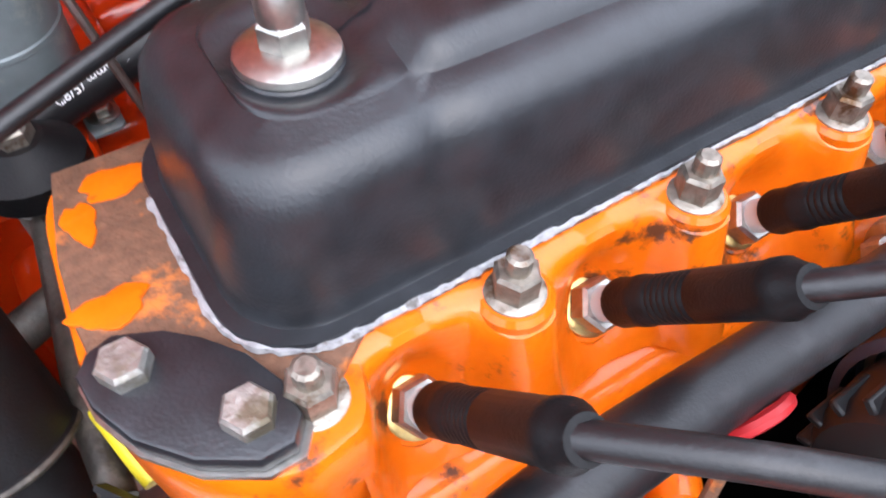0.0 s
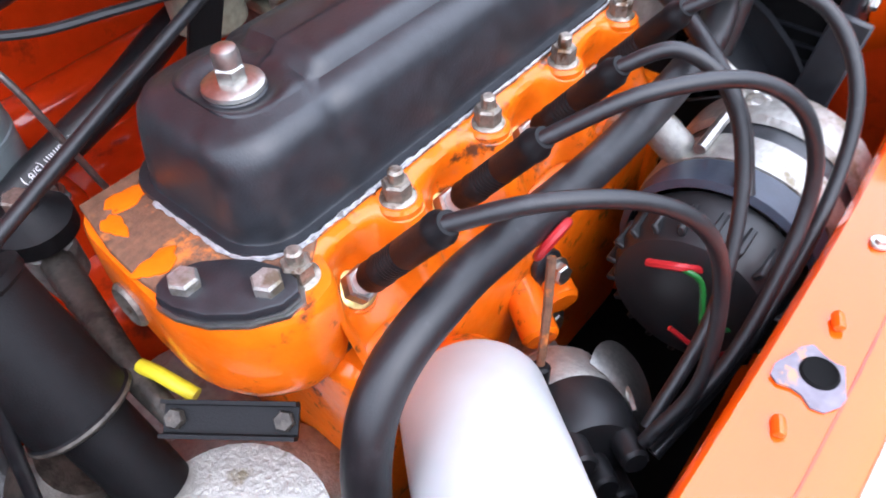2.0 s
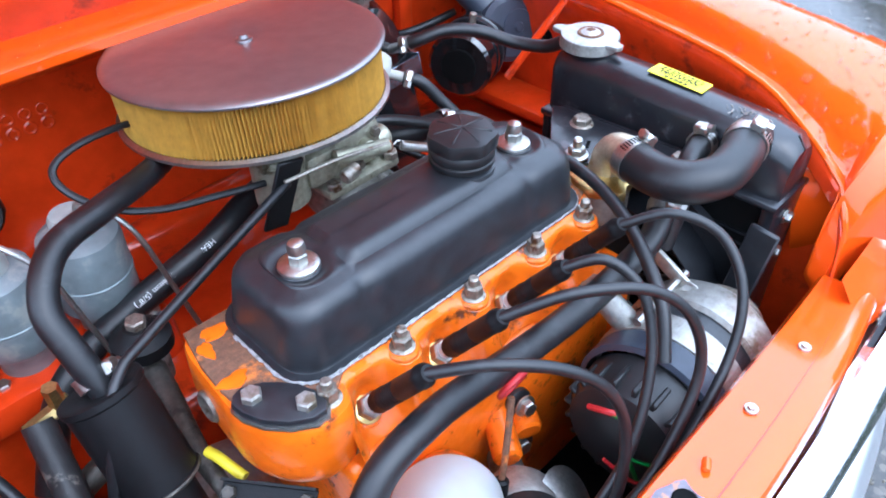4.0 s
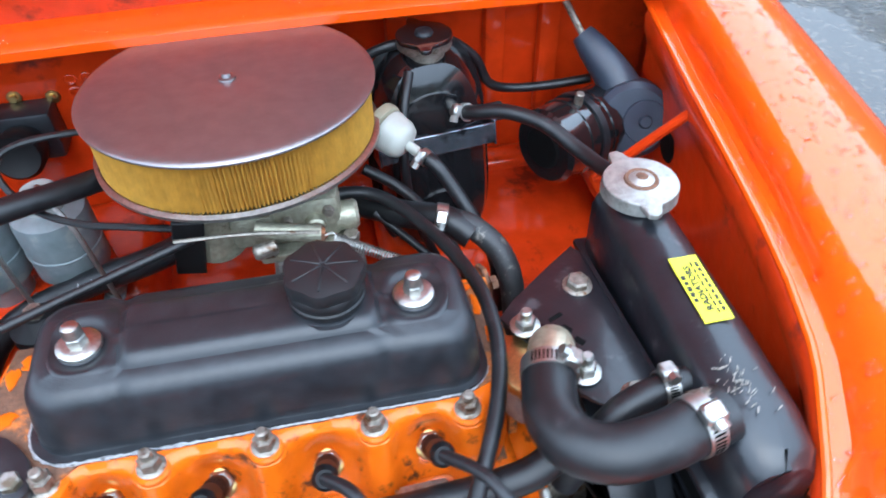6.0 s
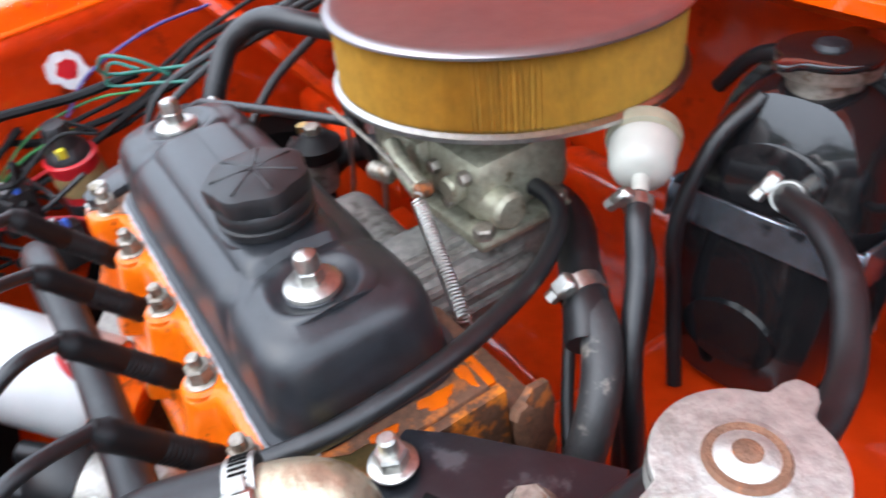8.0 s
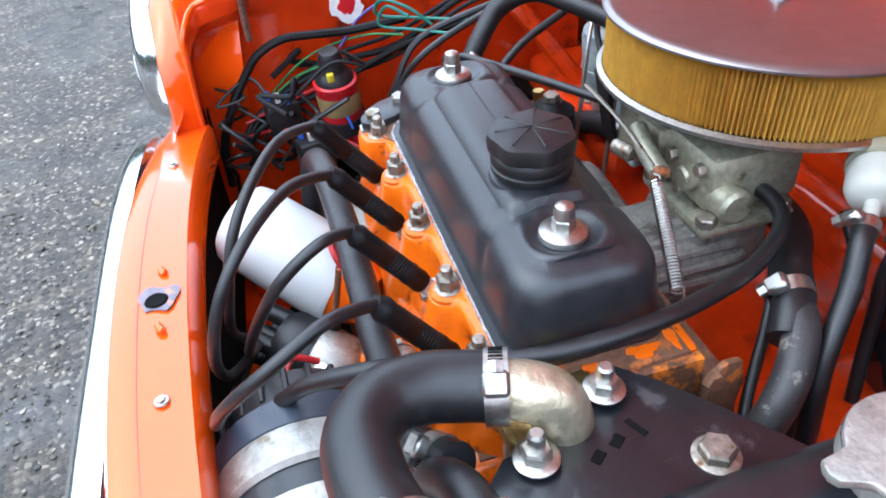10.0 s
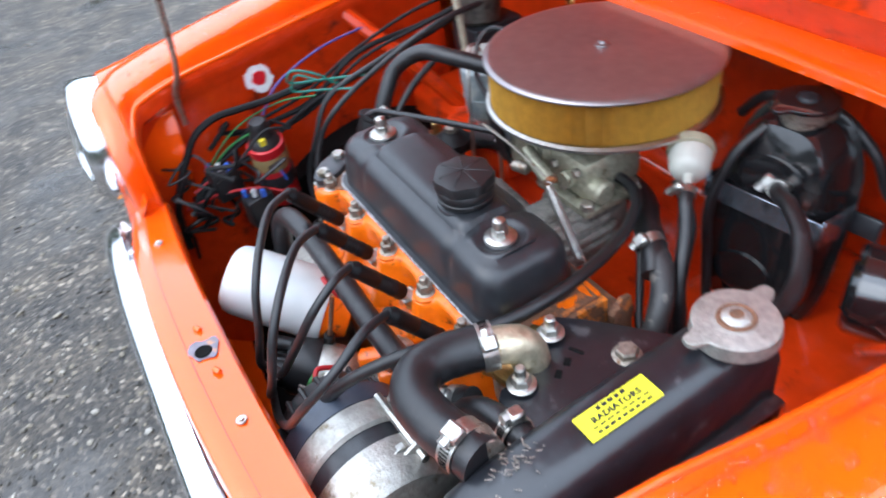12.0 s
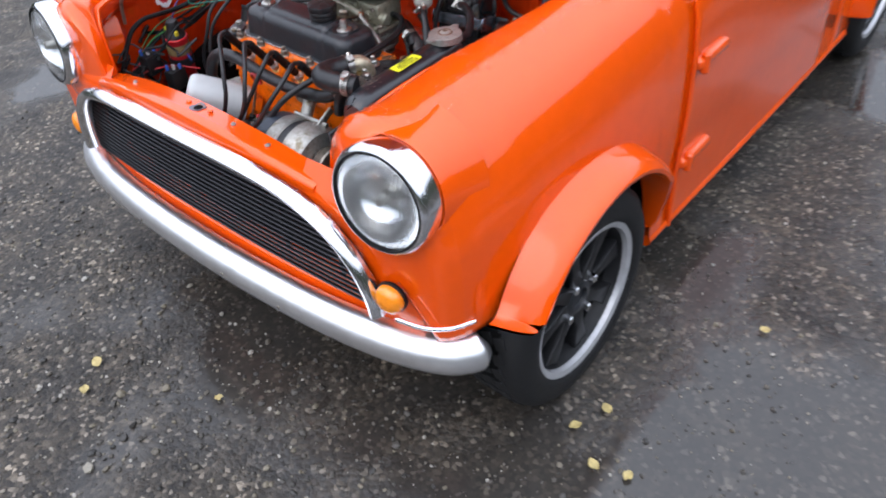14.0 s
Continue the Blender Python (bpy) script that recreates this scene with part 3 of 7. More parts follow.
xs = [-0.375 + 0.025 * i for i in range(31)]
rows = []
for dy, dz in ((0.0, -0.045), (0.0, -0.006), (-0.004, 0.0), (-0.040, 0.002), (-0.052, 0.005), (-0.062, 0.001), (-0.066, -0.006), (-0.066, -0.030)):
    rows.append([(XC + x, -0.256 + dy + bow(x) * (0.4 if dy > -0.02 else 0.65), slam_z(x) + dz) for x in xs])
slam = part("slam_panel", sheet(rows), "paint", car, "orange bonnet landing panel with latch hole")
xs = [-0.60 + 0.03 * i for i in range(41)]
rows = []
for z, dy in ((0.405, 0.03), (0.385, 0.004), (0.378, 0.0), (0.36, -0.006), (0.335, -0.004), (0.30, 0.012), (0.25, 0.05), (0.21, 0.10)):
    rows.append([(XC + x, -0.318 + dy + 0.055 * (abs(x) / 0.6) ** 2.8, z + (0.022 * (abs(x) / 0.5) ** 2 if z > 0.37 else 0)) for x in xs])
part("valance", sheet(rows), "paint", car, "orange front valance")
# the face beside the grille
def arc_top(x):
    """Height of the grille opening at a distance from the centre line."""
    a = min(1.0, abs(x) / 0.515)
    return 0.392 + 0.218 * (1 - a ** 5) ** 0.6


def arc_half(z):
    """Half width of the grille opening at a height."""
    t = min(1.0, max(0.0, (z - 0.392) / 0.218))
    return 0.515 * (1 - t ** (1 / 0.6)) ** 0.2


def face_y(x):
    return -0.318 + 0.016 * (abs(x) / 0.5) ** 2.4


for sgn in (1, -1):
    rows = []
    for z in (0.365, 0.40, 0.43, 0.46, 0.49, 0.52, 0.545, 0.565, 0.58, 0.592, 0.604, 0.616, 0.628, 0.640):
        inner = arc_half(max(z, 0.40)) if z < 0.6 else 0.335
        row = []
        for k in range(15):
            x = inner + (0.60 - inner) * k / 14
            y = face_y(inner) + 0.006 + 0.014 * (k / 14) ** 1.5 + max(0.0, z - 0.585) * 0.7
            d = math.hypot(x - LAMP_X, z - LAMP_Z)
            q = 0.0985 / max(d, 1e-4) if d < 0.0985 else 1.0
            row.append((XC + sgn * (LAMP_X + (x - LAMP_X) * q), y, LAMP_Z + (z - LAMP_Z) * q))
        rows.append(row)
    bm = sheet(rows)
    cx = XC + sgn * LAMP_X
    bmesh.ops.delete(bm, geom=[f for f in bm.faces if all(math.hypot(v.co.x - cx, v.co.z - LAMP_Z) < 0.0989 for v in f.verts)], context="FACES")
    part("front_panel", bm, "paint", car)

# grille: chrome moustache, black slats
# the backing sheet is near-black for the shade behind the slats
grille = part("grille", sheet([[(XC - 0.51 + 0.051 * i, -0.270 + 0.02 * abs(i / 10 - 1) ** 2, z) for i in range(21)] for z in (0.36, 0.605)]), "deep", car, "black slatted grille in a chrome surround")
halves = [0.515, 0.512, 0.505, 0.494, 0.478, 0.455, 0.42, 0.37, 0.30, 0.20, 0.10]
trim_line = [(XC - x, face_y(x) - 0.006, arc_top(x)) for x in halves] + [(XC, face_y(0) - 0.006, arc_top(0))] + [(XC + x, face_y(x) - 0.006, arc_top(x)) for x in halves[::-1]]
line = spline(trim_line, 4)
rings = []
for i, p in enumerate(line):
    t = (line[min(i + 1, len(line) - 1)] - line[max(i - 1, 0)]).normalized()
    side = t.cross(Vector((0, -1, 0))).normalized()
    rings.append([p + side * (0.85 * a) + Vector((0, b, 0)) for a, b in ((-0.021, 0.000), (-0.0215, -0.012), (-0.017, -0.022), (-0.008, -0.028), (0.002, -0.026), (0.009, -0.018), (0.014, -0.006), (0.016, 0.010))])
part("grille_trim", sheet(rings, 0.001), "chrome", grille, "chrome moustache trim")
for k in range(15):
    z = 0.388 + 0.0136 * k
    half = arc_half(max(z, 0.40)) - 0.006
    xs = [-half + 2 * half * i / 16 for i in range(17)]
    part("slat", sheet([[(XC + x, face_y(x) - 0.002, z) for x in xs], [(XC + x, face_y(x) - 0.005, z + 0.0016) for x in xs], [(XC + x, face_y(x) - 0.003, z + 0.0034) for x in xs], [(XC + x, face_y(x) + 0.002, z + 0.0036) for x in xs]]), "slat", grille)
for x in (-0.40, -0.24, -0.08, 0.08, 0.24, 0.40):
    part("upright", block(XC + x - 0.004, face_y(x) + 0.018, 0.385, XC + x + 0.004, face_y(x) + 0.024, arc_top(x) - 0.01), "plastic", grille)

# latch hole, bumps and fixings on the slam panel
for x, z in ((0.093, 0.6545),):
    part("latch_hole", lathe([(0, 0.0012), (0.0072, 0.0012), (0.0080, 0.0018), (0.0094, 0.0005)], 24, axes((x, -0.283, z), (0, 0, 1))), "deep", slam)
    part("bare_patch", prism([(x - 0.004 + 0.0155 * math.cos(0.35 * i) * (1 + 0.28 * math.sin(1.3 * i)), -0.281 + 0.0165 * math.sin(0.35 * i) * (1 + 0.12 * math.sin(1.1 * i + 1))) for i in range(18)], z - 0.0012, z + 0.0002), "primer", slam)
for x in (0.055, 0.128):
    part("tab", rbox(0.011, 0.006, 0.006, 0.0022, 2, pose(x, -0.279, 0.655, 35, 0, 25)), "paint", slam)
for x in (0.199, 0.30, -0.16):
    bolt(slam, (x, -0.278, slam_z(x - XC) + 0.002), r=0.0035, h=0.002, washer=0.0055, mat="steel", name="screw")
# pressed fold along the landing panel, its shade drawn as a darker strip
part("crease_shade", tube([(XC + x, -0.298 + bow(x) * 0.6, slam_z(x) + 0.0012) for x in [-0.36 + 0.04 * i for i in range(19)]], 0.0016, 6, 2), "bay", slam)

# bumper blade
line = spline([(XC + x, y, 0.332 - 0.016 * (abs(x) / 0.7) ** 3) for x, y in ((-0.705, -0.195), (-0.692, -0.230), (-0.655, -0.274), (-0.56, -0.318), (-0.40, -0.350), (-0.2, -0.367), (0, -0.372), (0.2, -0.367), (0.40, -0.350), (0.55, -0.320), (0.642, -0.282), (0.682, -0.243), (0.696, -0.212))], 6)
rings = []
for i, p in enumerate(line):
    t = (line[min(i + 1, len(line) - 1)] - line[max(i - 1, 0)]).normalized()
    out = Vector((t.y, -t.x, 0))
    e = min(1.0, 0.35 + min(i, len(line) - 1 - i) / 5)
    rings.append([p + out * (a * e) + Vector((0, 0, b * e)) for a, b in ((-0.034, 0.036), (-0.020, 0.042), (-0.006, 0.041), (0.008, 0.033), (0.018, 0.020), (0.023, 0.004), (0.021, -0.014), (0.012, -0.032), (-0.006, -0.042), (-0.026, -0.038))])
bumper = part("bumper", loft(rings), "bumper", car, "dulled chrome front bumper")
for x in (0.12, 0.30, -0.2):
    bolt(bumper, (XC + x, -0.397 + 0.1 * x * x, 0.337), (0, -1, 0), 0.004, 0.002, 0, "dirty")


# headlamps, indicators, wheels
def headlamp(sgn):
    m = axes((XC + sgn * LAMP_X, -0.298, LAMP_Z), (sgn * 0.10, -1, 0.10))
    shell = part("headlamp", lathe([(0.097, -0.050), (0.0985, -0.042), (0.1005, -0.016), (0.1000, -0.002), (0.097, 0.008), (0.092, 0.013), (0.0885, 0.0135), (0.087, 0.010), (0.0868, 0.004)], 56, m), "chrome", car, "round headlamp with chrome rim and fluted glass")
    part("lamp_collar", lathe([(0.128, -0.125), (0.1150, -0.085), (0.1075, -0.055), (0.1045, -0.040), (0.1025, -0.034), (0.1000, -0.035), (0.0985, -0.045)], 56, m), "paint", shell, "orange painted lamp opening")
    part("gasket", lathe([(0.0865, 0.006), (0.0885, 0.0125), (0.0895, 0.0142), (0.0862, 0.0145), (0.0845, 0.009)], 48, m), "rubber", shell)
    part("reflector", lathe([(0.086, 0.004), (0.078, -0.018), (0.060, -0.038), (0.035, -0.052), (0.012, -0.057), (0, -0.057)], 48, m), "reflector", shell)
    lens = lathe([(0.0862, 0.006), (0.080, 0.013), (0.062, 0.022), (0.03, 0.028), (0, 0.030), (0, 0.0275), (0.03, 0.0255), (0.062, 0.0195), (0.080, 0.0105), (0.0862, 0.0035)], 48, m)
    ob = part("lens", lens, "lens", shell, "fluted clear glass")
    ob.visible_shadow = False
    part("bulb", rod(m @ Vector((0, 0, -0.05)), m @ Vector((0, 0, -0.02)), 0.007, 12, 0.003), "steel", shell)


M["lens"] = glass_material("fluted_lens", (0.99, 1.0, 1.0), 0.12)
ln = M["lens"].node_tree
tc, wv, bp = ln.nodes.new("ShaderNodeTexCoord"), ln.nodes.new("ShaderNodeTexWave"), ln.nodes.new("ShaderNodeBump")
wv.inputs["Scale"].default_value = 55
bp.inputs["Strength"].default_value, bp.inputs["Distance"].default_value = 0.18, 0.001
ln.links.new(tc.outputs["Object"], wv.inputs["Vector"])
ln.links.new(wv.outputs["Fac"], bp.inputs["Height"])
ln.links.new(bp.outputs[0], ln.nodes["Principled BSDF"].inputs["Normal"])
for sgn in (1, -1):
    headlamp(sgn)
    m = axes((XC + sgn * 0.552, -0.302, 0.446), (sgn * 0.15, -1, 0.05)) @ Matrix.Diagonal((0.86, 0.86, 1, 1))
    ind = part("indicator", lathe([(0.037, 0.0), (0.037, 0.006), (0.034, 0.008)], 32, m), "rubber", car, "round amber indicator lamp")
    part("amber_lens", lathe([(0.034, 0.004), (0.034, 0.014), (0.030, 0.022), (0.018, 0.028), (0, 0.030)], 32, m), "amber", ind)
    part("brightwork", tube([(XC + sgn * 0.572, -0.322, 0.414), (XC + sgn * 0.620, -0.300, 0.402), (XC + sgn * 0.655, -0.268, 0.396), (XC + sgn * 0.679, -0.228, 0.397)], 0.0040, 8), "chrome", car, "bright seam strip")


def wheel(sgn, y, label):
    r_t, w = 0.255, 0.16
    m = axes((XC + sgn * 0.745, y, 0.253), (sgn, 0, 0))
    hub = part("wheel", lathe([(0.1655, -0.016), (0.168, -0.004), (0.180, 0.0), (0.184, -0.006), (0.180, -0.012), (0.172, -0.10), (0.150, -0.12)], 64, m), "silver", car, label)
    part("barrel", lathe([(0.155, -0.06), (0.163, -0.03), (0.1658, -0.015)], 56, m), "plastic", hub)
    tyre = lathe([(0.176, -w), (0.20, -w - 0.004), (0.235, -w + 0.002), (0.250, -w + 0.014), (r_t, -w + 0.03), (r_t, -0.032), (0.251, -0.014), (0.236, -0.001), (0.20, 0.006), (0.183, 0.001), (0.176, -0.008)], 72, m)
    part("tyre", tyre, "tyre", hub, "black low-profile tyre")
    for i in range(40):
        for z0 in (-0.045, -0.075, -0.105):
            blk = rbox(0.006, 0.026, 0.024, 0.001, 1, m @ pose(0, 0, 0, 0, 0, 9 * i + 3 * z0 * 100) @ Matrix.Translation((r_t + 0.001, 0, z0)) @ pose(0, 0, 0, 25))
            part("tread_block", blk, "tyre", hub)
    # near-black disc paints the shade between the spokes
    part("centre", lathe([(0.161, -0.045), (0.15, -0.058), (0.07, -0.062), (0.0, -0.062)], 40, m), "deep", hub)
    for i in range(8):
        spoke = prism([(0.030, -0.020), (0.095, -0.013), (0.161, -0.026), (0.161, 0.026), (0.095, 0.013), (0.030, 0.020)], -0.055, -0.024, 0.005, m @ pose(0, 0, 0, 0, 0, 45 * i + 10))
        part("spoke", spoke, "plastic", hub, "black eight-spoke casting")
    part("hub_cap", lathe([(0.045, -0.05), (0.045, -0.026), (0.036, -0.020), (0.026, -0.020), (0.024, -0.028), (0, -0.028)], 24, m), "black", hub)
    for i in range(4):
        p = m @ pose(0, 0, 0, 0, 0, 90 * i + 32) @ Vector((0.052, 0, -0.03))
        bolt(hub, p, (sgn, 0, 0), 0.010, 0.018, 0, "chrome", "wheel_nut")


for sgn in (1, -1):
    for y in (ARCH_Y - 0.043, ARCH_Y + 1.993):
        wheel(sgn, y, "black and silver alloy wheel with low tyre")

# scuttle, bulkhead, cross member, floor of the bay
xs = [-0.56 + 0.035 * i for i in range(33)]


rows = []
for y, dz in ((0.372, 0.785), (0.340, 0.806), (0.318, 0.8125), (0.3145, 0.8145), (0.3145, 0.823), (0.320, 0.828), (0.36, 0.834), (0.42, 0.840), (0.50, 0.852), (0.56, 0.876), (0.63, 0.916)):
    rows.append([(XC + x, y, dz - 0.012 * (abs(x) / 0.53) ** 2) for x in xs])
scuttle = part("scuttle", sheet(rows), "paint", car, "wet orange scuttle panel")
rows = [[(XC + x, y, z) for x in xs] for y, z in ((0.372, 0.785), (0.425, 0.78), (0.43, 0.70), (0.43, 0.58), (0.42, 0.50), (0.42, 0.22))]
bulk = part("bulkhead", sheet(rows), "bay", car, "orange bulkhead with pressings and dirt")
part("cross_member", block(XC - 0.50, 0.235, 0.30, -0.02, 0.42, 0.565, 0.02, 3), "bay", car, "orange box section cross member")
part("cross_member", block(-0.03, 0.372, 0.28, XC + 0.50, 0.425, 0.560, 0.02, 3), "bay", car, "orange box section cross member")
part("inner_panel", block(0.240, 0.105, 0.30, 0.560, 0.40, 0.548, 0.02, 3), "bay", car, "orange panel below the heater hoses")
# dark sheet added to close the bay below, in place of shade
part("bay_floor_shade", block(XC - 0.52, -0.25, 0.215, XC + 0.52, 0.42, 0.225), "deep", car)
for x in (0.30, 0.42, 0.49):
    part("rib", block(x - 0.014, 0.412, 0.60, x + 0.014, 0.432, 0.77, 0.008), "bay", bulk)
for x, z in ((-0.19, 0.72), (-0.14, 0.715), (-0.10, 0.71)):
    bolt(bulk, (x, 0.428, z), (0, -1, 0), 0.005, 0.004, 0.008, "brass", "screw")
# pressed pattern of holes by the heater pipe
for i in range(4):
    for j in range(3):
        part("pressing", lathe([(0.0035, 0), (0.006, 0.001), (0.008, 0)], 12, axes((-0.075 + 0.018 * i, 0.4285, 0.745 - 0.017 * j), (0, -1, 0))), "bay", bulk)

# raised bonnet: outer skin, turned frame, prop
hx, hy, hz = 0.528, 0.388, 0.832
tilt = radians(124)
ax_y, ax_z = math.cos(tilt), math.sin(tilt)


def lid(x, d, n):
    """A point of the bonnet: across, up the panel, out of its plane."""
    return Vector((XC + x, hy + d * ax_y + n * ax_z, hz + d * ax_z - n * ax_y + 0.0))


rows = []
for i in range(13):
    d = 0.74 * i / 12
    half = hx - 0.15 * (i / 12) ** 1.6
    rows.append([lid(half * (k / 8 - 1), d, 0.035 - 0.035 * (k / 8 - 1) ** 2) for k in range(17)])
bonnet = part("bonnet", sheet(rows, 0.0015), "paint", car, "raised orange bonnet seen from beneath")
for sgn in (1, -1):
    part("bonnet_rail", loft([[lid(sgn * (hx - 0.15 * (d / 0.74) ** 1.6 - a), d, b) for a, b in ((0.0, -0.006), (0.0, -0.022), (0.05, -0.016), (0.05, -0.002))] for d in [0.74 * i / 10 for i in range(11)]]), "bay", bonnet)
part("bonnet_rail", loft([[lid(x, d, n) for d, n in ((0.70, 0.015), (0.70, -0.012), (0.735, -0.006), (0.735, 0.02))] for x in [-0.36 + 0.036 * i for i in range(21)]]), "bay", bonnet)
for sgn in (1, -1):
    part("bonnet_brace", loft([[lid(sgn * (0.10 + 0.40 * d / 0.7) + a, 0.05 + d, b) for a, b in ((-0.022, 0.022), (-0.022, 0.004), (0.022, 0.004), (0.022, 0.022))] for d in [0.064 * i for i in range(11)]]), "bay", bonnet)
part("bonnet_rail", loft([[lid(x, d, n) for d, n in ((0.0, -0.005), (0.0, -0.03), (0.06, -0.02), (0.06, 0.0))] for x in [-0.52 + 0.052 * i for i in range(21)]]), "bay", bonnet)
for sgn in (1, -1):
    part("hinge", joined(rbox(0.03, 0.06, 0.012, 0.004, 2, pose(XC + sgn * 0.30, 0.40, 0.846, 10)), rod((XC + sgn * 0.30 - 0.02, 0.39, 0.852), (XC + sgn * 0.30 + 0.02, 0.39, 0.852), 0.009)), "black", scuttle)

# cabin above the waist
glasshouse = [((0.60, 0.62), 0.885), ((0.575, 0.74), 1.05), ((0.53, 0.90), 1.24), ((0.47, 1.02), 1.31)]
rows = [[(XC + x * k / 6, y - 0.03 * (1 - (k / 6) ** 2), z) for k in range(-6, 7)] for (x, y), z in glasshouse[:3]]
part("windscreen", sheet(rows, 0.004), "glass", car, "raked windscreen")
for sgn in (1, -1):
    part("pillar", tube([(XC + sgn * x, y, z) for (x, y), z in glasshouse], 0.022, 8), "paint", car)
    part("side_glass", sheet([[(XC + sgn * x, y, z) for y in (0.80 + (z - 0.885) * 0.7, 1.4, 2.3)] for x, z in ((0.60, 0.89), (0.53, 1.24))], 0.004), "glass", car)
roof = [[(XC + x * k / 6, y, z - 0.05 * (k / 6) ** 4) for k in range(-6, 7)] for x, y, z in ((0.53, 0.88, 1.25), (0.53, 1.0, 1.30), (0.54, 1.4, 1.335), (0.53, 2.0, 1.31), (0.52, 2.35, 1.24), (0.58, 2.62, 0.90))]
part("roof", sheet(roof, 0.002), "paint", car, "orange roof")
# near-black block fills the cabin to stand for its dark inside
part("cabin_shade", block(XC - 0.52, 0.66, 0.3, XC + 0.52, 2.6, 0.86), "deep", car)
part("tail_panel", sheet([[(XC - 0.64, 2.8, 0.2), (XC + 0.64, 2.8, 0.2)], [(XC - 0.60, 2.78, 0.6), (XC + 0.60, 2.78, 0.6)], [(XC - 0.58, 2.62, 0.9), (XC + 0.58, 2.62, 0.9)]]), "paint", car)

# ---------------------------------------------------------------- engine
def cover_ring(x0, x1, y0, y1, r, z, seg=6):
    return [Vector((x, y, z)) for x, y in roundrect(x1 - x0, y1 - y0, r, seg, (x0 + x1) / 2, (y0 + y1) / 2)]


SLOPE = Matrix.Translation((0, 0, 0.70)) @ pose(0, 0, 0, 0, 1.7, 0) @ Matrix.Translation((0, 0, -0.70))
engine = thing("engine", "orange four-cylinder engine block with rusty cylinder head", "engine")
engine.matrix_basis = SLOPE

# cylinder head with scalloped front and plug bosses
xs = [-0.030 + 0.0036 * i for i in range(95)]
PLUG_X = (-0.001, 0.077, 0.158, 0.2385)
STUD_X = (-0.034, 0.037, 0.1165, 0.1965, 0.268)
SLANT = [(0.626, -0.087), (0.634, -0.086), (0.645, -0.080), (0.660, -0.073), (0.676, -0.069), (0.688, -0.066), (0.692, -0.062)]


def face(x, z):
    """The front of the head: pillars round the studs, shallow pockets round the plugs."""
    d = min(abs(x - p) for p in PLUG_X)
    s = min(abs(x - p) for p in STUD_X)
    y = interp(SLANT, z) + 0.016 * math.exp(-(d / 0.0165) ** 2 - ((z - 0.655) / 0.022) ** 2) - 0.0145 * math.exp(-(s / 0.0135) ** 4) * max(0.0, min(1.0, (0.690 - z) / 0.006))
    if x > 0.28:
        y += 0.04 * ((x - 0.28) / 0.03) ** 2
    return y


zs = (0.692, 0.6905, 0.688, 0.684, 0.678, 0.671, 0.664, 0.657, 0.650, 0.642, 0.635, 0.628)
rows = [[(x, 0.062, zs[0]) for x in xs], [(x, -0.01, zs[0]) for x in xs], [(x, face(x, zs[0]) + 0.006, zs[0]) for x in xs]] + [[(x, face(x, z), z) for x in xs] for z in zs[1:]] + [[(x, face(x, 0.628) + 0.03, 0.626) for x in xs]]
head = part("cylinder_head", sheet(rows), "engine", engine, "orange enamelled cylinder head, bare rust on top")
part("head_back", block(-0.030, -0.02, 0.62, 0.307, 0.066, 0.691, 0.004), "engine", head)
for x, s in ((0.312, 1),):
    part("head_end", prism([(0.064, 0.62), (0.064, 0.690), (-0.025, 0.690), (-0.05, 0.675), (-0.055, 0.62)], x - 0.003 * s, x + 0.004 * s, 0, Matrix(((0, 0, 1, 0), (1, 0, 0, 0), (0, 1, 0, 0), (0, 0, 0, 1)))), "mottle", head)
lobe = [(-0.020, 0.062), (-0.055, 0.064), (-0.074, 0.060), (-0.083, 0.045), (-0.086, 0.020), (-0.088, -0.005), (-0.089, -0.028), (-0.085, -0.048), (-0.076, -0.066), (-0.062, -0.080), (-0.048, -0.087), (-0.034, -0.0865), (-0.022, -0.080), (-0.014, -0.05), (-0.014, 0.02)]
mid = Vector((-0.045, -0.01, 0))
rings = []
for z, o in ((0.6905, 0.90), (0.6895, 0.965), (0.686, 0.99), (0.675, 1.0), (0.655, 1.005), (0.640, 0.995), (0.630, 0.965), (0.623, 0.91), (0.619, 0.83), (0.617, 0.70)):
    ring = [mid + (Vector((x, y, 0)) - mid) * o for x, y in lobe]
    rings.append([Vector((p.x, p.y, z)) for p in spline(ring, 4, True)])
part("head_nose", loft(rings), "engine", head)
part("core_plug", lathe([(0.013, -0.004), (0.014, 0.002), (0.012, 0.004), (0.009, 0.002), (0, 0.002)], 20, axes((-0.0865, 0.015, 0.656), (-1, 0, 0.05))), "dirty", head)
# bare rusty deck round the rocker cover, with islands of paint
part("deck", prism([(-0.083, 0.020), (-0.085, -0.010), (-0.084, -0.030), (-0.078, -0.048), (-0.060, -0.066), (-0.035, -0.074), (-0.012, -0.0575), (0.27, -0.0575), (0.30, -0.045), (0.310, 0.0), (0.310, 0.058), (-0.075, 0.060)], 0.688, 0.6935, 0.002), "rust", head, "rusty bare iron deck")
for cx, cy, w, h in ((-0.0735, -0.009, 0.013, 0.008), (-0.072, 0.030, 0.006, 0.011), (-0.055, 0.043, 0.016, 0.008)):
    part("paint_patch", prism([(cx + w * (0.9 + 0.16 * math.sin(0.7854 * k + 90 * cx) + 0.07 * math.sin(1.8326 * k)) * math.cos(0.2618 * k), cy + h * (0.9 + 0.16 * math.sin(0.7854 * k + 90 * cx) + 0.07 * math.sin(1.8326 * k)) * math.sin(0.2618 * k)) for k in range(24)], 0.6928, 0.6943, 0.0004), "engine", head)
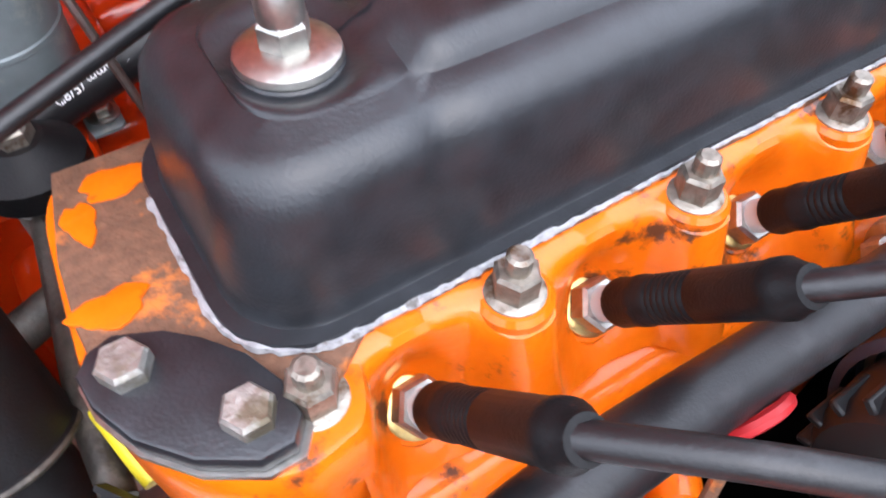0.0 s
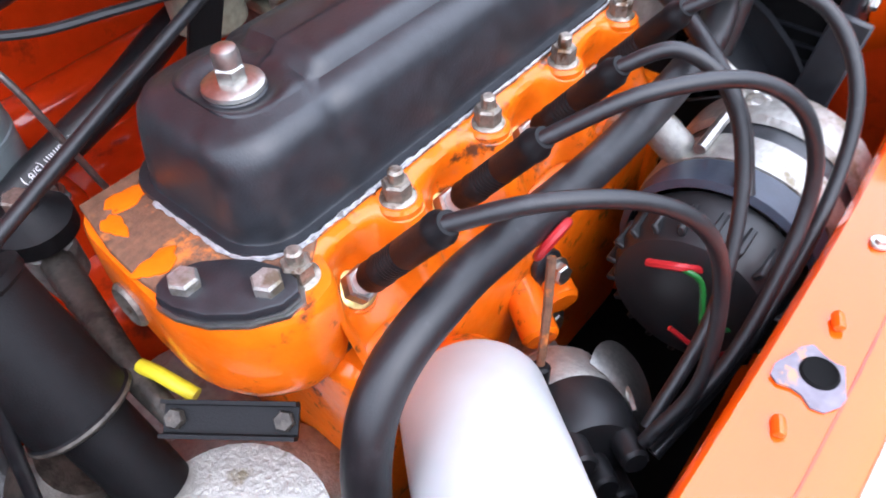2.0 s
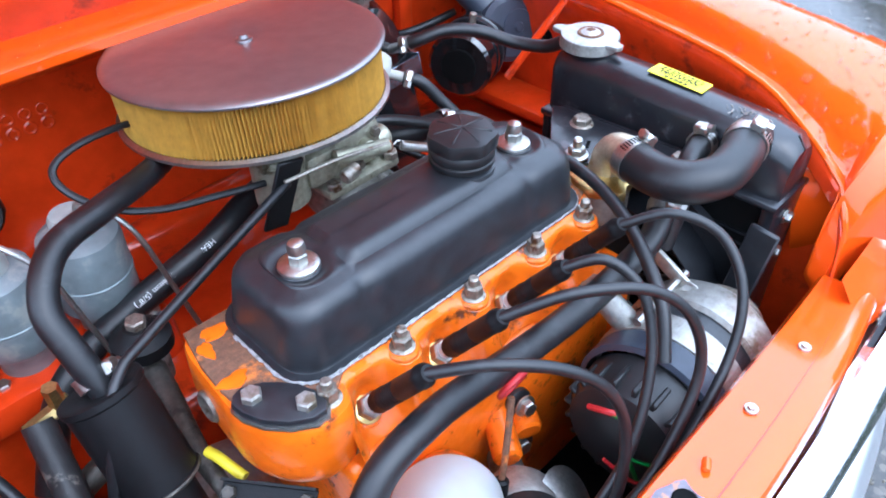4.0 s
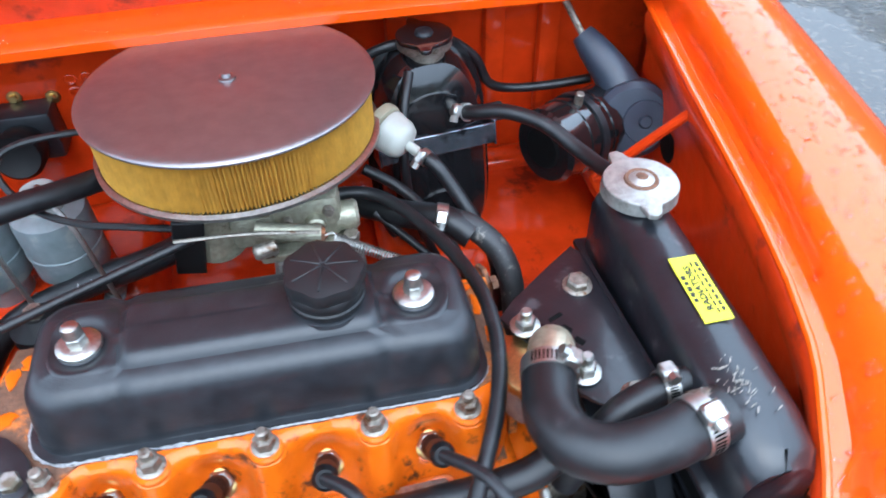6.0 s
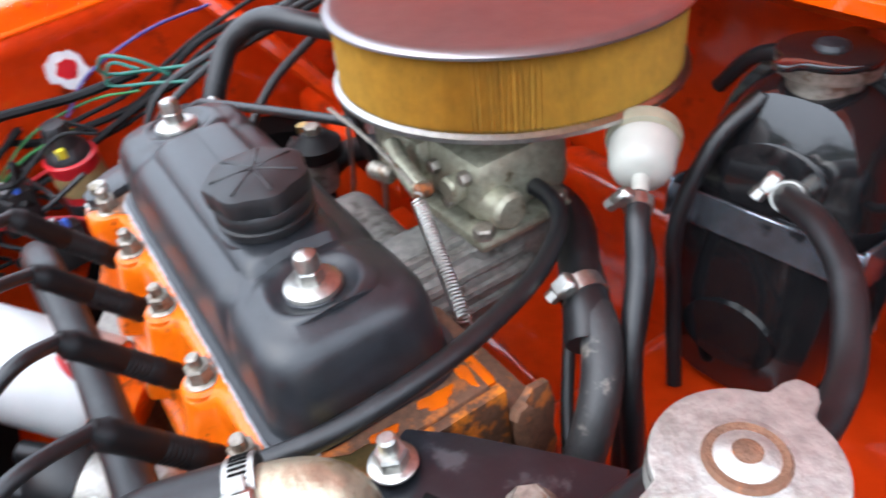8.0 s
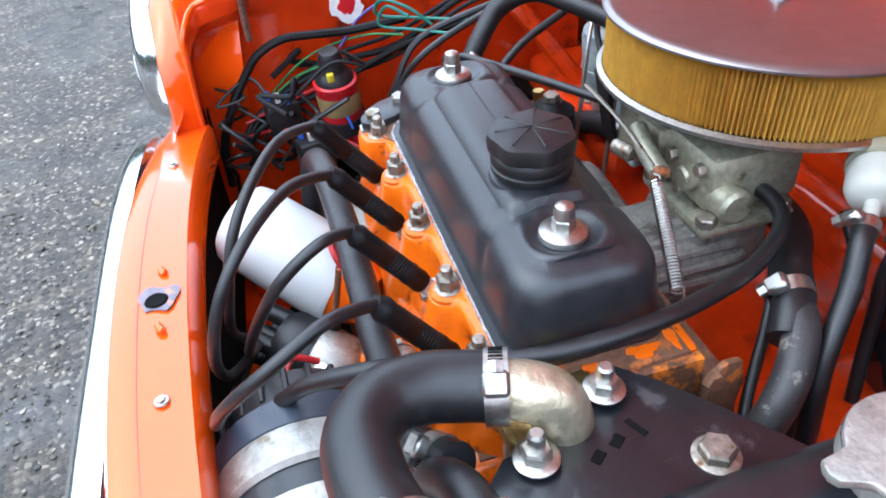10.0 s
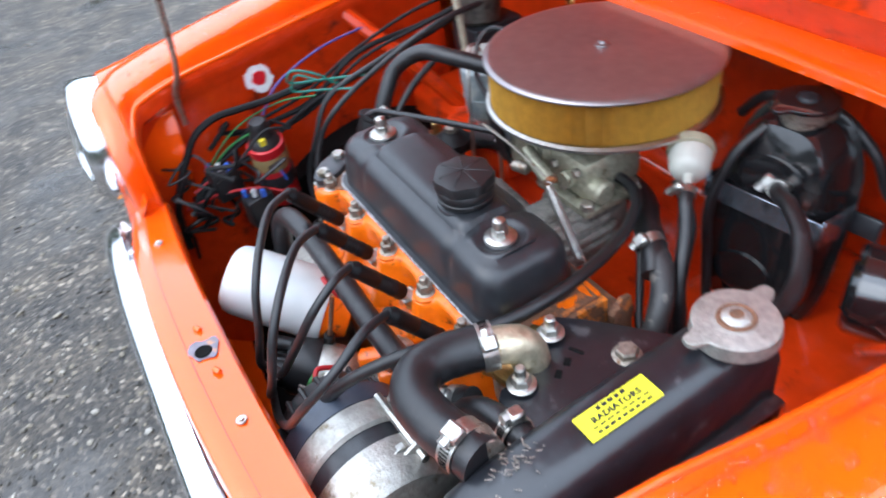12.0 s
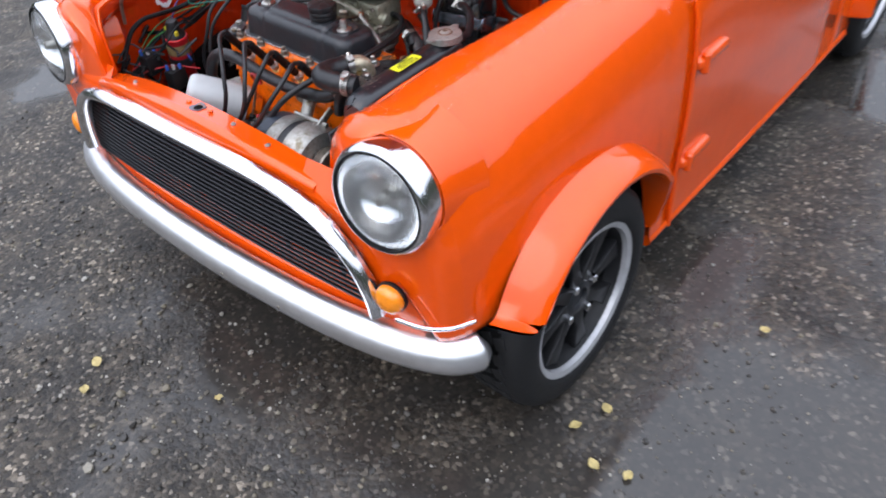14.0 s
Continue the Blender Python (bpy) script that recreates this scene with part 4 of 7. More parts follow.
for cx, cy, w, h in ((0.300, 0.030, 0.006, 0.012), (0.303, -0.004, 0.005, 0.009), (0.296, 0.052, 0.010, 0.004)):
    part("paint_patch", prism([(cx + w * (0.9 + 0.20 * math.sin(0.7854 * k + 90 * cx) + 0.10 * math.sin(1.8326 * k)) * math.cos(0.2618 * k), cy + h * (0.9 + 0.20 * math.sin(0.7854 * k + 90 * cx) + 0.10 * math.sin(1.8326 * k)) * math.sin(0.2618 * k)) for k in range(24)], 0.6928, 0.6943, 0.0004), "engine", head)
for x in STUD_X:
    part("stud_boss", lathe([(0.0135, -0.010), (0.0135, -0.002), (0.0118, 0.0), (0, 0)], 24, axes((x, -0.0675, 0.690), (0, 0, 1))), "engine", head)
    bolt(head, (x, -0.0675, 0.6895), r=0.0081, h=0.0105, washer=0.0105, mat="dirty", name="head_nut", stud=0.008, label="rusty stud and nut")
for x in PLUG_X:
    part("plug_boss", lathe([(0.0165, -0.012), (0.0160, -0.003), (0.0145, 0.0), (0, 0)], 28, axes((x, -0.0655, 0.6475), (0.06, -0.59, 0.80))), "engine", head)

# block and its front details
part("block", block(-0.040, -0.096, 0.36, 0.310, 0.06, 0.627, 0.012, 3), "engine", engine, "orange engine block")
part("core_plug", lathe([(0.022, 0), (0.020, 0.004), (0.017, 0.002), (0, 0.002)], 28, axes((0.02, -0.089, 0.57), (0, -1, 0))), "engine", engine)
part("boss", rod((0.135, -0.08, 0.548), (0.102, -0.130, 0.538), 0.014, 16, 0.003), "engine", engine)
part("boss", rod((0.162, -0.08, 0.545), (0.140, -0.122, 0.535), 0.015, 16, 0.003), "engine", engine)
part("gasket_line", block(-0.03, -0.0805, 0.6262, 0.30, -0.06, 0.6284), "rust", engine)
part("tappet_cover", block(0.15, -0.098, 0.42, 0.28, -0.086, 0.60, 0.006), "engine", engine)
part("front_cover", block(0.308, -0.10, 0.36, 0.335, 0.07, 0.615, 0.01), "engine", engine)
lift = part("lifting_plate", prism(roundrect(0.026, 0.085, 0.012), -0.003, 0.003, 0.001, axes((0.145, -0.1065, 0.531), (-0.2, -1, 0.15))), "black", engine)
for z in (0.560, 0.502):
    bolt(lift, (0.145, -0.1105, z), (-0.2, -1, 0.2), 0.008, 0.007, 0.011, "steel")

# clutch end: casting, slave lever and housing below the left end
casting = part("clutch_housing", joined(block(-0.20, -0.13, 0.36, -0.034, 0.12, 0.50, 0.03, 3), lathe([(0.0, 0.04), (0.06, 0.04), (0.085, 0.02), (0.09, 0.0)], 28, axes((-0.12, -0.06, 0.49), (-0.1, -0.2, 1)))), "alloy", engine, "stained cast alloy clutch housing")
for p in ((-0.17, -0.09, 0.505), (-0.10, -0.12, 0.505), (-0.19, 0.0, 0.505)):
    bolt(casting, p, r=0.007, h=0.006, washer=0.010, mat="dirty")
bl, brt = Vector((-0.108, -0.010, 0.593)), Vector((-0.079, -0.090, 0.636))
bm4 = axes((bl + brt) / 2, (-0.45, -0.25, 0.85), brt - bl)
br = part("guard_bracket", sheet([[bm4 @ Vector((u, v, h)) for v, h in ((-0.010, 0.008), (-0.010, 0.002), (-0.008, 0.0), (0.008, 0.0), (0.010, 0.002), (0.010, 0.008))] for u in (-0.030, -0.010, 0.015, 0.044)], 0.0022), "rubber", engine, "black pressed bracket with bright bolts")
for u in (-0.023, 0.037):
    bolt(br, bm4 @ Vector((u, 0, 0.002)), (-0.45, -0.25, 0.85), 0.0058, 0.005, 0.0, "grease")
part("yellow_mark", tube([(-0.100, 0.014, 0.612), (-0.097, 0.002, 0.613), (-0.094, -0.012, 0.611), (-0.091, -0.024, 0.608)], 0.0046, 10), "yellow", engine, "bright yellow lever tip")
lever = part("clutch_lever", tube([(-0.088, 0.120, 0.618), (-0.096, 0.07, 0.612), (-0.104, 0.02, 0.606), (-0.106, -0.02, 0.60)], lambda t: 0.011 - 0.004 * t, 12), "grease", engine, "greasy grey lever arm")
part("lever_eye", rod((-0.086, 0.13, 0.592), (-0.086, 0.13, 0.628), 0.017, 20, 0.004), "manifold", lever)
part("rubber_boot", lathe([(0, 0.02), (0.012, 0.02), (0.020, 0.012), (0.026, 0.008), (0.026, -0.004), (0.018, -0.010), (0.012, -0.012), (0, -0.012)], 24, axes((-0.086, 0.132, 0.638), (0, 0, 1))), "rubber", lever)
bolt(lever, (-0.086, 0.132, 0.656), r=0.009, h=0.010, mat="dirty", name="nut")

# blanking plate on the head's end
plate = thing("blanking_plate", "black oval blanking plate with two bolts on the head", "plate", at=(0, 0, 0))
plate.matrix_basis = SLOPE
pts = [Vector((-0.0845, -0.0245)), Vector((-0.0425, -0.0805))]
d = (pts[1] - pts[0]).normalized()
n2 = Vector((-d.y, d.x))
c = (pts[0] + pts[1]) / 2
oval = []
for u, v in ((-0.034, 0.0), (-0.031, 0.008), (-0.018, 0.015), (-0.006, 0.017), (0.008, 0.017), (0.022, 0.013), (0.032, 0.006), (0.034, -0.002), (0.028, -0.010), (0.012, -0.016), (-0.006, -0.017), (-0.022, -0.013), (-0.032, -0.007)):
    p = c + d * u + n2 * v
    oval.append((p.x, p.y))
part("plate_body", prism(oval, 0.6915, 0.700, 0.0015), "black", plate)
part("plate_gasket", prism([(c.x + (x - c.x) * 1.06, c.y + (y - c.y) * 1.06) for x, y in oval], 0.6895, 0.6918), "steel", plate)
for p in (c - d * 0.0195, c + d * 0.0195):
    bolt(plate, (p.x, p.y, 0.6995), r=0.0078, h=0.007, mat="alloy")

# ---------------------------------------------------------------- rocker cover
cover = thing("rocker_cover", "satin black pressed steel rocker cover on the engine", "rocker cover")
cover.matrix_basis = SLOPE
X0, X1, Y0, Y1 = -0.041, 0.286, -0.049, 0.056
prof = [(0.0060, 0.693, 0.030), (0.0076, 0.6944, 0.030), (0.0070, 0.6962, 0.030), (0.0024, 0.6962, 0.028), (0.0014, 0.6975, 0.027), (0.0008, 0.704, 0.026), (-0.0002, 0.716, 0.026), (-0.0022, 0.733, 0.026), (-0.0038, 0.7402, 0.025), (-0.0075, 0.7468, 0.024), (-0.0135, 0.7505, 0.021), (-0.021, 0.7520, 0.018)]


def ease(v, a, b):
    t = max(0.0, min(1.0, (v - a) / (b - a)))
    return t * t * (3 - 2 * t)


def even(ring, count=200):
    """The same closed outline with evenly spaced points."""
    loop = ring + [ring[0]]
    run = [0.0]
    for p, q in zip(loop, loop[1:]):
        run.append(run[-1] + (q - p).length)
    out, k = [], 0
    for i in range(count):
        d = run[-1] * i / count
        while run[k + 1] < d:
            k += 1
        out.append(loop[k].lerp(loop[k + 1], (d - run[k]) / max(1e-9, run[k + 1] - run[k])))
    return out


def inside(x, y, x0, x1, y0, y1, e=0.0032):
    return ease(x, x0, x0 + e) * ease(-x, -x1, -x1 + e) * ease(y, y0, y0 + e) * ease(-y, -y1, -y1 + e)


def valley(x):
    """Pressed grooves beside the two bolt seats."""
    return math.exp(-((x - 0.026) / 0.0065) ** 2) + math.exp(-((x - 0.214) / 0.0065) ** 2)


def crown(x, y):
    d = min(math.hypot(x, y * 0.9), math.hypot(x - 0.24, y * 0.9))
    z = 0.7510 + 0.0045 * ease(d, 0.015, 0.026) * ease(-abs(y), -0.045, -0.030)
    return z + 0.0050 * max(inside(x, y, 0.028, 0.150, -0.034, 0.030), inside(x, y, 0.134, 0.212, -0.043, 0.046)) - 0.0030 * valley(x) * ease(abs(y), 0.004, 0.018)


rings = []
for o, z, r in prof:
    ring = even(cover_ring(X0 - o, X1 + o, Y0 - o, Y1 + o, r, z, 7))
    dent = 0.0032 * ease(z, 0.705, 0.742)
    rings.append([Vector((p.x, p.y + (dent * valley(p.x) if p.y < 0.003 else -dent * valley(p.x)), p.z - 0.5 * dent * valley(p.x) * ease(z, 0.735, 0.75))) for p in ring])
rim = rings[-1]
for k in range(1, 27):
    f = 1 - k / 27
    row = []
    for p in rim:
        s = Vector((min(0.266, max(-0.020, p.x)), 0.003, 0))
        q = s.lerp(p, f)
        row.append(Vector((q.x, q.y, crown(q.x, q.y) * (1 - f ** 6) + p.z * f ** 6)))
    rings.append(row)
shell = part("cover_shell", loft(rings, False), "black", cover)
part("spine", sheet([[(-0.020 + 0.286 * i / 60, 0.003 + v * 0.0038, crown(-0.020 + 0.286 * i / 60, 0.003) - 0.0006) for v in (-1, 0, 1)] for i in range(61)]), "black", cover)
for x in (0.0, 0.24):
    part("bolt_dimple", lathe([(0.0165, 0), (0.0155, 0.001), (0.0, 0.001)], 32, axes((x, 0, 0.7508), (0, 0, 1))), "black", cover)
    part("cup_washer", lathe([(0.0152, 0), (0.0160, 0.001), (0.0155, 0.003), (0.0125, 0.0048), (0.0085, 0.0055), (0, 0.0055)], 32, axes((x, 0, 0.7518), (0, 0, 1))), "steel", cover, "bright cup washer")
    bolt(cover, (x, 0, 0.7570), r=0.0078, h=0.0085, mat="steel", name="cover_nut", label="plated domed nut")
    part("dome", lathe([(0.0068, 0.0), (0.0068, 0.005), (0.0058, 0.0085), (0.003, 0.0100), (0, 0.0102)], 20, axes((x, 0, 0.7652), (0, 0, 1))), "steel", cover)
# sealant squeezed out under the flange: a thin ragged smear
random.seed(4)
loop = even(cover_ring(X0 - 0.0078, X1 + 0.0078, Y0 - 0.0078, Y1 + 0.0078, 0.031, 0.6942), 420)
smear = [p for p in loop if p.y < -0.035 or (p.x < X0 + 0.02 and p.y < 0.03)]
smear.sort(key=lambda p: math.atan2(p.y - 0.25, p.x - 0.10) % (2 * math.pi))
swell = [0.5 + 0.5 * math.sin(0.9 * i) * math.sin(0.37 * i + 1) for i in range(len(smear))]
part("sealant", tube([p + Vector((random.uniform(-0.0004, 0.0004), random.uniform(-0.0006, 0.0003), 0)) for p in smear], lambda t: 0.0007 + 0.0013 * (swell[min(len(swell) - 1, int(t * len(swell)))] if t < 0.45 else 0.35 * swell[min(len(swell) - 1, int(t * len(swell)))]), 6, 1), "sealant", cover, "silver sealant squeezed out under the flange")

m = axes((0.176, 0.004, 0.7565), (0, 0, 1))
cap = part("filler_cap", lathe([(0.030, 0), (0.029, 0.003), (0.0255, 0.004), (0.0255, 0.014)], 32, m), "black", cover, "black ribbed plastic oil filler cap")
part("cap_skirt", lathe([(0.0275, 0.006), (0.0285, 0.008), (0.0285, 0.011), (0.027, 0.012), (0.0285, 0.014), (0.0285, 0.020), (0.027, 0.022)], 36, m), "plastic", cap)
rings = []
for z, r0, lob in ((0.021, 0.027, 0.0005), (0.023, 0.029, 0.0012), (0.031, 0.0295, 0.0014), (0.034, 0.0285, 0.0012), (0.036, 0.022, 0.0008), (0.0375, 0.010, 0.0)):
    rings.append([m @ Vector(((r0 + lob * math.cos(7 * a)) * math.cos(a), (r0 + lob * math.cos(7 * a)) * math.sin(a), z)) for a in [radians(7.5 * i) for i in range(48)]])
part("cap_top", loft(rings), "plastic", cap)
for i in range(7):
    part("rib", rbox(0.024, 0.002, 0.0016, 0.0006, 1, m @ pose(0, 0, 0.0368, 0, 0, 51.43 * i) @ Matrix.Translation((0.013, 0, 0)) @ pose(0, 0, 0, 0, 4)), "plastic", cap)


# ---------------------------------------------------------------- spark plugs, caps and leads
def lead(px, route, word):
    t = thing("spark_plug_lead", "black rubber plug cap and lead pushed onto a spark plug", "plug lead", "ignition leads")
    base, tip = SLOPE @ Vector((px, -0.0655, 0.647)), Vector(route[0])
    ax = (tip - base).normalized()
    m = axes(base, ax)
    part("spark_plug", hexagon(0.0108, 0.0095, m @ Matrix.Translation((0, 0, 0.005))), "steel", t, "plated spark plug hexagon", flat=True)
    part("seat_washer", lathe([(0.0125, -0.006), (0.0125, 0.003), (0.011, 0.004), (0, 0.004)], 24, m), "brass", t)
    part("porcelain", lathe([(0.0072, 0.012), (0.0068, 0.026), (0, 0.026)], 16, m), "white", t)
    ln = (tip - base).length
    prof = [(0, 0.023), (0.0084, 0.023), (0.0092, 0.026), (0.0085, 0.034), (0.0091, 0.036), (0.0091, 0.040), (0.0084, 0.042)]
    z = 0.046
    while z < ln * 0.62:
        prof += [(0.0086, z), (0.0079, z + 0.001), (0.0086, z + 0.002)]
        z += 0.003
    prof += [(0.0083, ln - 0.012), (0.0088, ln - 0.010), (0.0088, ln - 0.005), (0.0075, ln - 0.003), (0.0060, ln + 0.002), (0, ln + 0.002)]
    part("plug_cap", lathe(prof, 20, m), "rubber", t, "ribbed rubber boot")
    part("cable", tube([tip - ax * 0.004] + route, 0.0045, 10, 8), "hose", t, "thick black cable")


lead(PLUG_X[0], [(0.006, -0.129, 0.734), (0.036, -0.160, 0.742), (0.075, -0.190, 0.728), (0.100, -0.212, 0.700), (0.108, -0.226, 0.655), (0.090, -0.236, 0.600), (0.060, -0.225, 0.560)], "1")
lead(PLUG_X[1], [(0.082, -0.127, 0.728), (0.120, -0.160, 0.747), (0.165, -0.195, 0.742), (0.188, -0.222, 0.712), (0.185, -0.238, 0.660), (0.130, -0.242, 0.590), (0.065, -0.228, 0.550)], "2")
lead(PLUG_X[2], [(0.159, -0.125, 0.7245), (0.178, -0.148, 0.734), (0.185, -0.180, 0.715), (0.170, -0.205, 0.670), (0.130, -0.222, 0.610), (0.070, -0.222, 0.560)], "3")
lead(PLUG_X[3], [(0.237, -0.124, 0.721), (0.260, -0.156, 0.737), (0.275, -0.195, 0.725), (0.262, -0.228, 0.690), (0.225, -0.243, 0.640), (0.150, -0.245, 0.580), (0.065, -0.232, 0.545)], "4")

dist = thing("distributor", "black capped distributor with alloy body on the block", "distributor")
a = Vector((-0.55, -0.72, 0.30)).normalized()
m = axes((0.085, -0.150, 0.512), a)
part("distributor_body", lathe([(0, -0.06), (0.016, -0.06), (0.016, -0.02), (0.026, -0.012), (0.034, 0.0), (0.036, 0.030), (0.034, 0.034)], 28, m), "alloy", dist)
part("distributor_cap", lathe([(0.036, 0.033), (0.037, 0.040), (0.036, 0.062), (0.030, 0.072), (0.0, 0.074)], 28, m), "plastic", dist)
for i in range(4):
    p = m @ pose(0, 0, 0, 0, 0, 90 * i + 20) @ Vector((0.023, 0, 0.068))
    part("tower", rod(p, p + a * 0.024, 0.009, 14, 0.002), "plastic", dist)
part("tower", rod(m @ Vector((0, 0, 0.07)), m @ Vector((0, 0, 0.095)), 0.009, 14, 0.002), "plastic", dist)
part("vacuum_unit", lathe([(0, 0), (0.022, 0), (0.036, 0.005), (0.039, 0.008), (0.034, 0.012), (0.014, 0.020), (0, 0.022)], 32, axes((0.102, -0.186, 0.510), (0.3, -0.65, 0.6))), "steel", dist, "domed plated capsule")
for i in (-1, 1):
    part("spring_clip", tube([m @ Vector((0.038 * i, 0, 0.005)), m @ Vector((0.042 * i, 0, 0.03)), m @ Vector((0.038 * i, 0, 0.05))], 0.0025, 6), "steel", dist)

# ---------------------------------------------------------------- oil filter, dipstick
filt = thing("oil_filter", "white spin-on oil filter canister, slightly grubby", "oil filter")
e0, e1 = Vector((-0.060, -0.222, 0.618)), Vector((0.018, -0.130, 0.564))
m = axes(e0, e1 - e0)
ln = (e1 - e0).length
part("canister", lathe([(0, 0.003), (0.024, 0.002), (0.036, 0.004), (0.042, 0.010), (0.0445, 0.020), (0.0455, ln * 0.5), (0.046, ln - 0.006), (0.044, ln), (0, ln)], 40, m), "white", filt)
part("seal_ring", lathe([(0.042, ln), (0.038, ln + 0.008), (0.030, ln + 0.03), (0, ln + 0.03)], 32, m), "engine", filt)
text("printing", "I", 0.012, "redcan", filt, m @ Matrix.Translation((0, 0.0462, 0.05)) @ pose(0, 0, 0, -90, 0, 180))
dip = thing("dipstick", "rusty dipstick with a red looped handle", "dipstick")
part("blade", tube([(0.062, -0.150, 0.560), (0.076, -0.143, 0.600), (0.087, -0.136, 0.640)], 0.0030, 8), "rust", dip)
loop = [(0.0895 + 0.013 * math.cos(k * 0.785), -0.134 - 0.005 * math.sin(k * 0.785), 0.652 + 0.013 * math.sin(k * 0.785)) for k in range(8)]
part("loop_handle", tube(loop, 0.0028, 8, 4, closed=True), "red", dip, "faded red loop")
part("ferrule", rod((0.058, -0.152, 0.548), (0.064, -0.149, 0.566), 0.007, 12, 0.002), "rubber", dip)

# ---------------------------------------------------------------- thick hose along the front of the head
fhose = thing("front_water_hose", "thick black rubber hose along the front of the head", "hose")
part("hose_run", tube([(0.345, -0.105, 0.690), (0.320, -0.118, 0.676), (0.285, -0.124, 0.664), (0.190, -0.124, 0.655), (0.098, -0.123, 0.663), (0.055, -0.124, 0.672), (0.012, -0.126, 0.680), (-0.040, -0.130, 0.674), (-0.070, -0.137, 0.640), (-0.085, -0.145, 0.560), (-0.088, -0.150, 0.46)], 0.0125, 16), "hose", fhose)

clip(fhose, (0.330, -0.113, 0.681), (0.8, 0.4, 0.45), 0.0128, 0.011, screw=(0, -0.6, 0.8))
# ---------------------------------------------------------------- thermostat, top hose, bracket
M["alloyel"] = material("yellowed_alloy", (0.52, 0.46, 0.33), 0.42, metal=0.75, grain=0.3, size=90, bump=0.4, bump_size=250, second=(0.30, 0.20, 0.06), patch=0.22, patch_size=35)
M["radblack"] = material("radiator_black", (0.010, 0.011, 0.014), 0.30, grain=0.25, size=60, bump=0.9, bump_size=22, coat=0.2, second=(0.05, 0.05, 0.055), patch=0.04, patch_size=40)
stat = thing("thermostat_housing", "yellowed cast alloy thermostat elbow with studs", "thermostat housing")
c = Vector((0.335, -0.045, 0.690))
part("flange", prism([(0.330 + 0.034 * math.cos(radians(a)) * (1.15 if a % 120 < 20 else 0.95), -0.043 + 0.034 * math.sin(radians(a)) * (1.15 if a % 120 < 20 else 0.95)) for a in range(0, 360, 12)], 0.678, 0.690, 0.003), "brass", stat)
part("base", lathe([(0.030, -0.035), (0.030, 0.0)], 28, axes((0.330, -0.043, 0.680), (0, 0, 1))), "alloy", stat)
part("elbow", tube([(0.339, -0.041, 0.684), (0.339, -0.044, 0.704), (0.337, -0.052, 0.716), (0.332, -0.066, 0.721), (0.324, -0.086, 0.721)], lambda t: 0.0178 - 0.0012 * t, 20), "alloyel", stat, "stained alloy outlet")

bolt(stat, (0.329, -0.012, 0.697), r=0.0088, h=0.008, washer=0.0125, mat="steel", name="nut", stud=0.010)
bolt(stat, (0.360, -0.066, 0.697), r=0.0088, h=0.008, washer=0.0130, mat="steel", name="nut", stud=0.012)
top_hose = thing("top_hose", "bulky black moulded rubber radiator top hose", "hose")
route = [(0.328, -0.070, 0.721), (0.320, -0.094, 0.722), (0.316, -0.115, 0.724), (0.322, -0.138, 0.727), (0.344, -0.153, 0.730), (0.376, -0.153, 0.732), (0.402, -0.147, 0.732), (0.425, -0.142, 0.732)]
part("hose_run", tube(route, 0.0198, 24), "hose", top_hose)
clip(top_hose, (0.3265, -0.0755, 0.7212), (-0.33, -1, 0), 0.0201, 0.013, screw=(0.6, -0.2, 0.8))
clip(top_hose, (0.405, -0.1465, 0.732), (1, 0.22, 0), 0.0201, 0.014, screw=(-0.1, -0.3, 1))
byp = thing("bypass_hose", "short black rubber hose into the radiator tank", "hose")
part("hose_run", tube([(0.424, -0.102, 0.715), (0.395, -0.106, 0.714), (0.368, -0.112, 0.706), (0.345, -0.120, 0.682), (0.330, -0.120, 0.640)], 0.0120, 16), "hose", byp)
clip(byp, (0.405, -0.1045, 0.7148), (1, 0.05, 0.02), 0.0128, 0.011, screw=(0, 0.2, 1))
brk = thing("radiator_bracket", "black steel bracket between thermostat and radiator", "bracket")
part("plate", joined(prism([(0.312, 0.004), (0.330, 0.022), (0.372, 0.054), (0.398, 0.072), (0.404, 0.062), (0.413, -0.10), (0.376, -0.105), (0.352, -0.082), (0.348, -0.05), (0.330, -0.03)], 0.6895, 0.6935, 0.001), prism([(0.404, 0.062), (0.408, 0.062), (0.417, -0.10), (0.413, -0.10)], 0.64, 0.6935)), "radblack", brk)
bolt(brk, (0.387, 0.024, 0.693), r=0.010, h=0.007, washer=0.013, mat="dirty", name="bolt", label="rusty bolt head")
bolt(brk, (0.392, -0.093, 0.693), r=0.010, h=0.007, washer=0.013, mat="dirty", name="bolt")
for x, y in ((0.362, -0.020), (0.368, -0.034)):
    part("slot", rbox(0.006, 0.009, 0.0012, 0.0005, 1, pose(x, y, 0.6937, 0, 0, 40)), "deep", brk)
part("slot", rbox(0.014, 0.004, 0.0012, 0.0005, 1, pose(0.357, -0.006, 0.6937, 0, 0, 25)), "deep", brk)

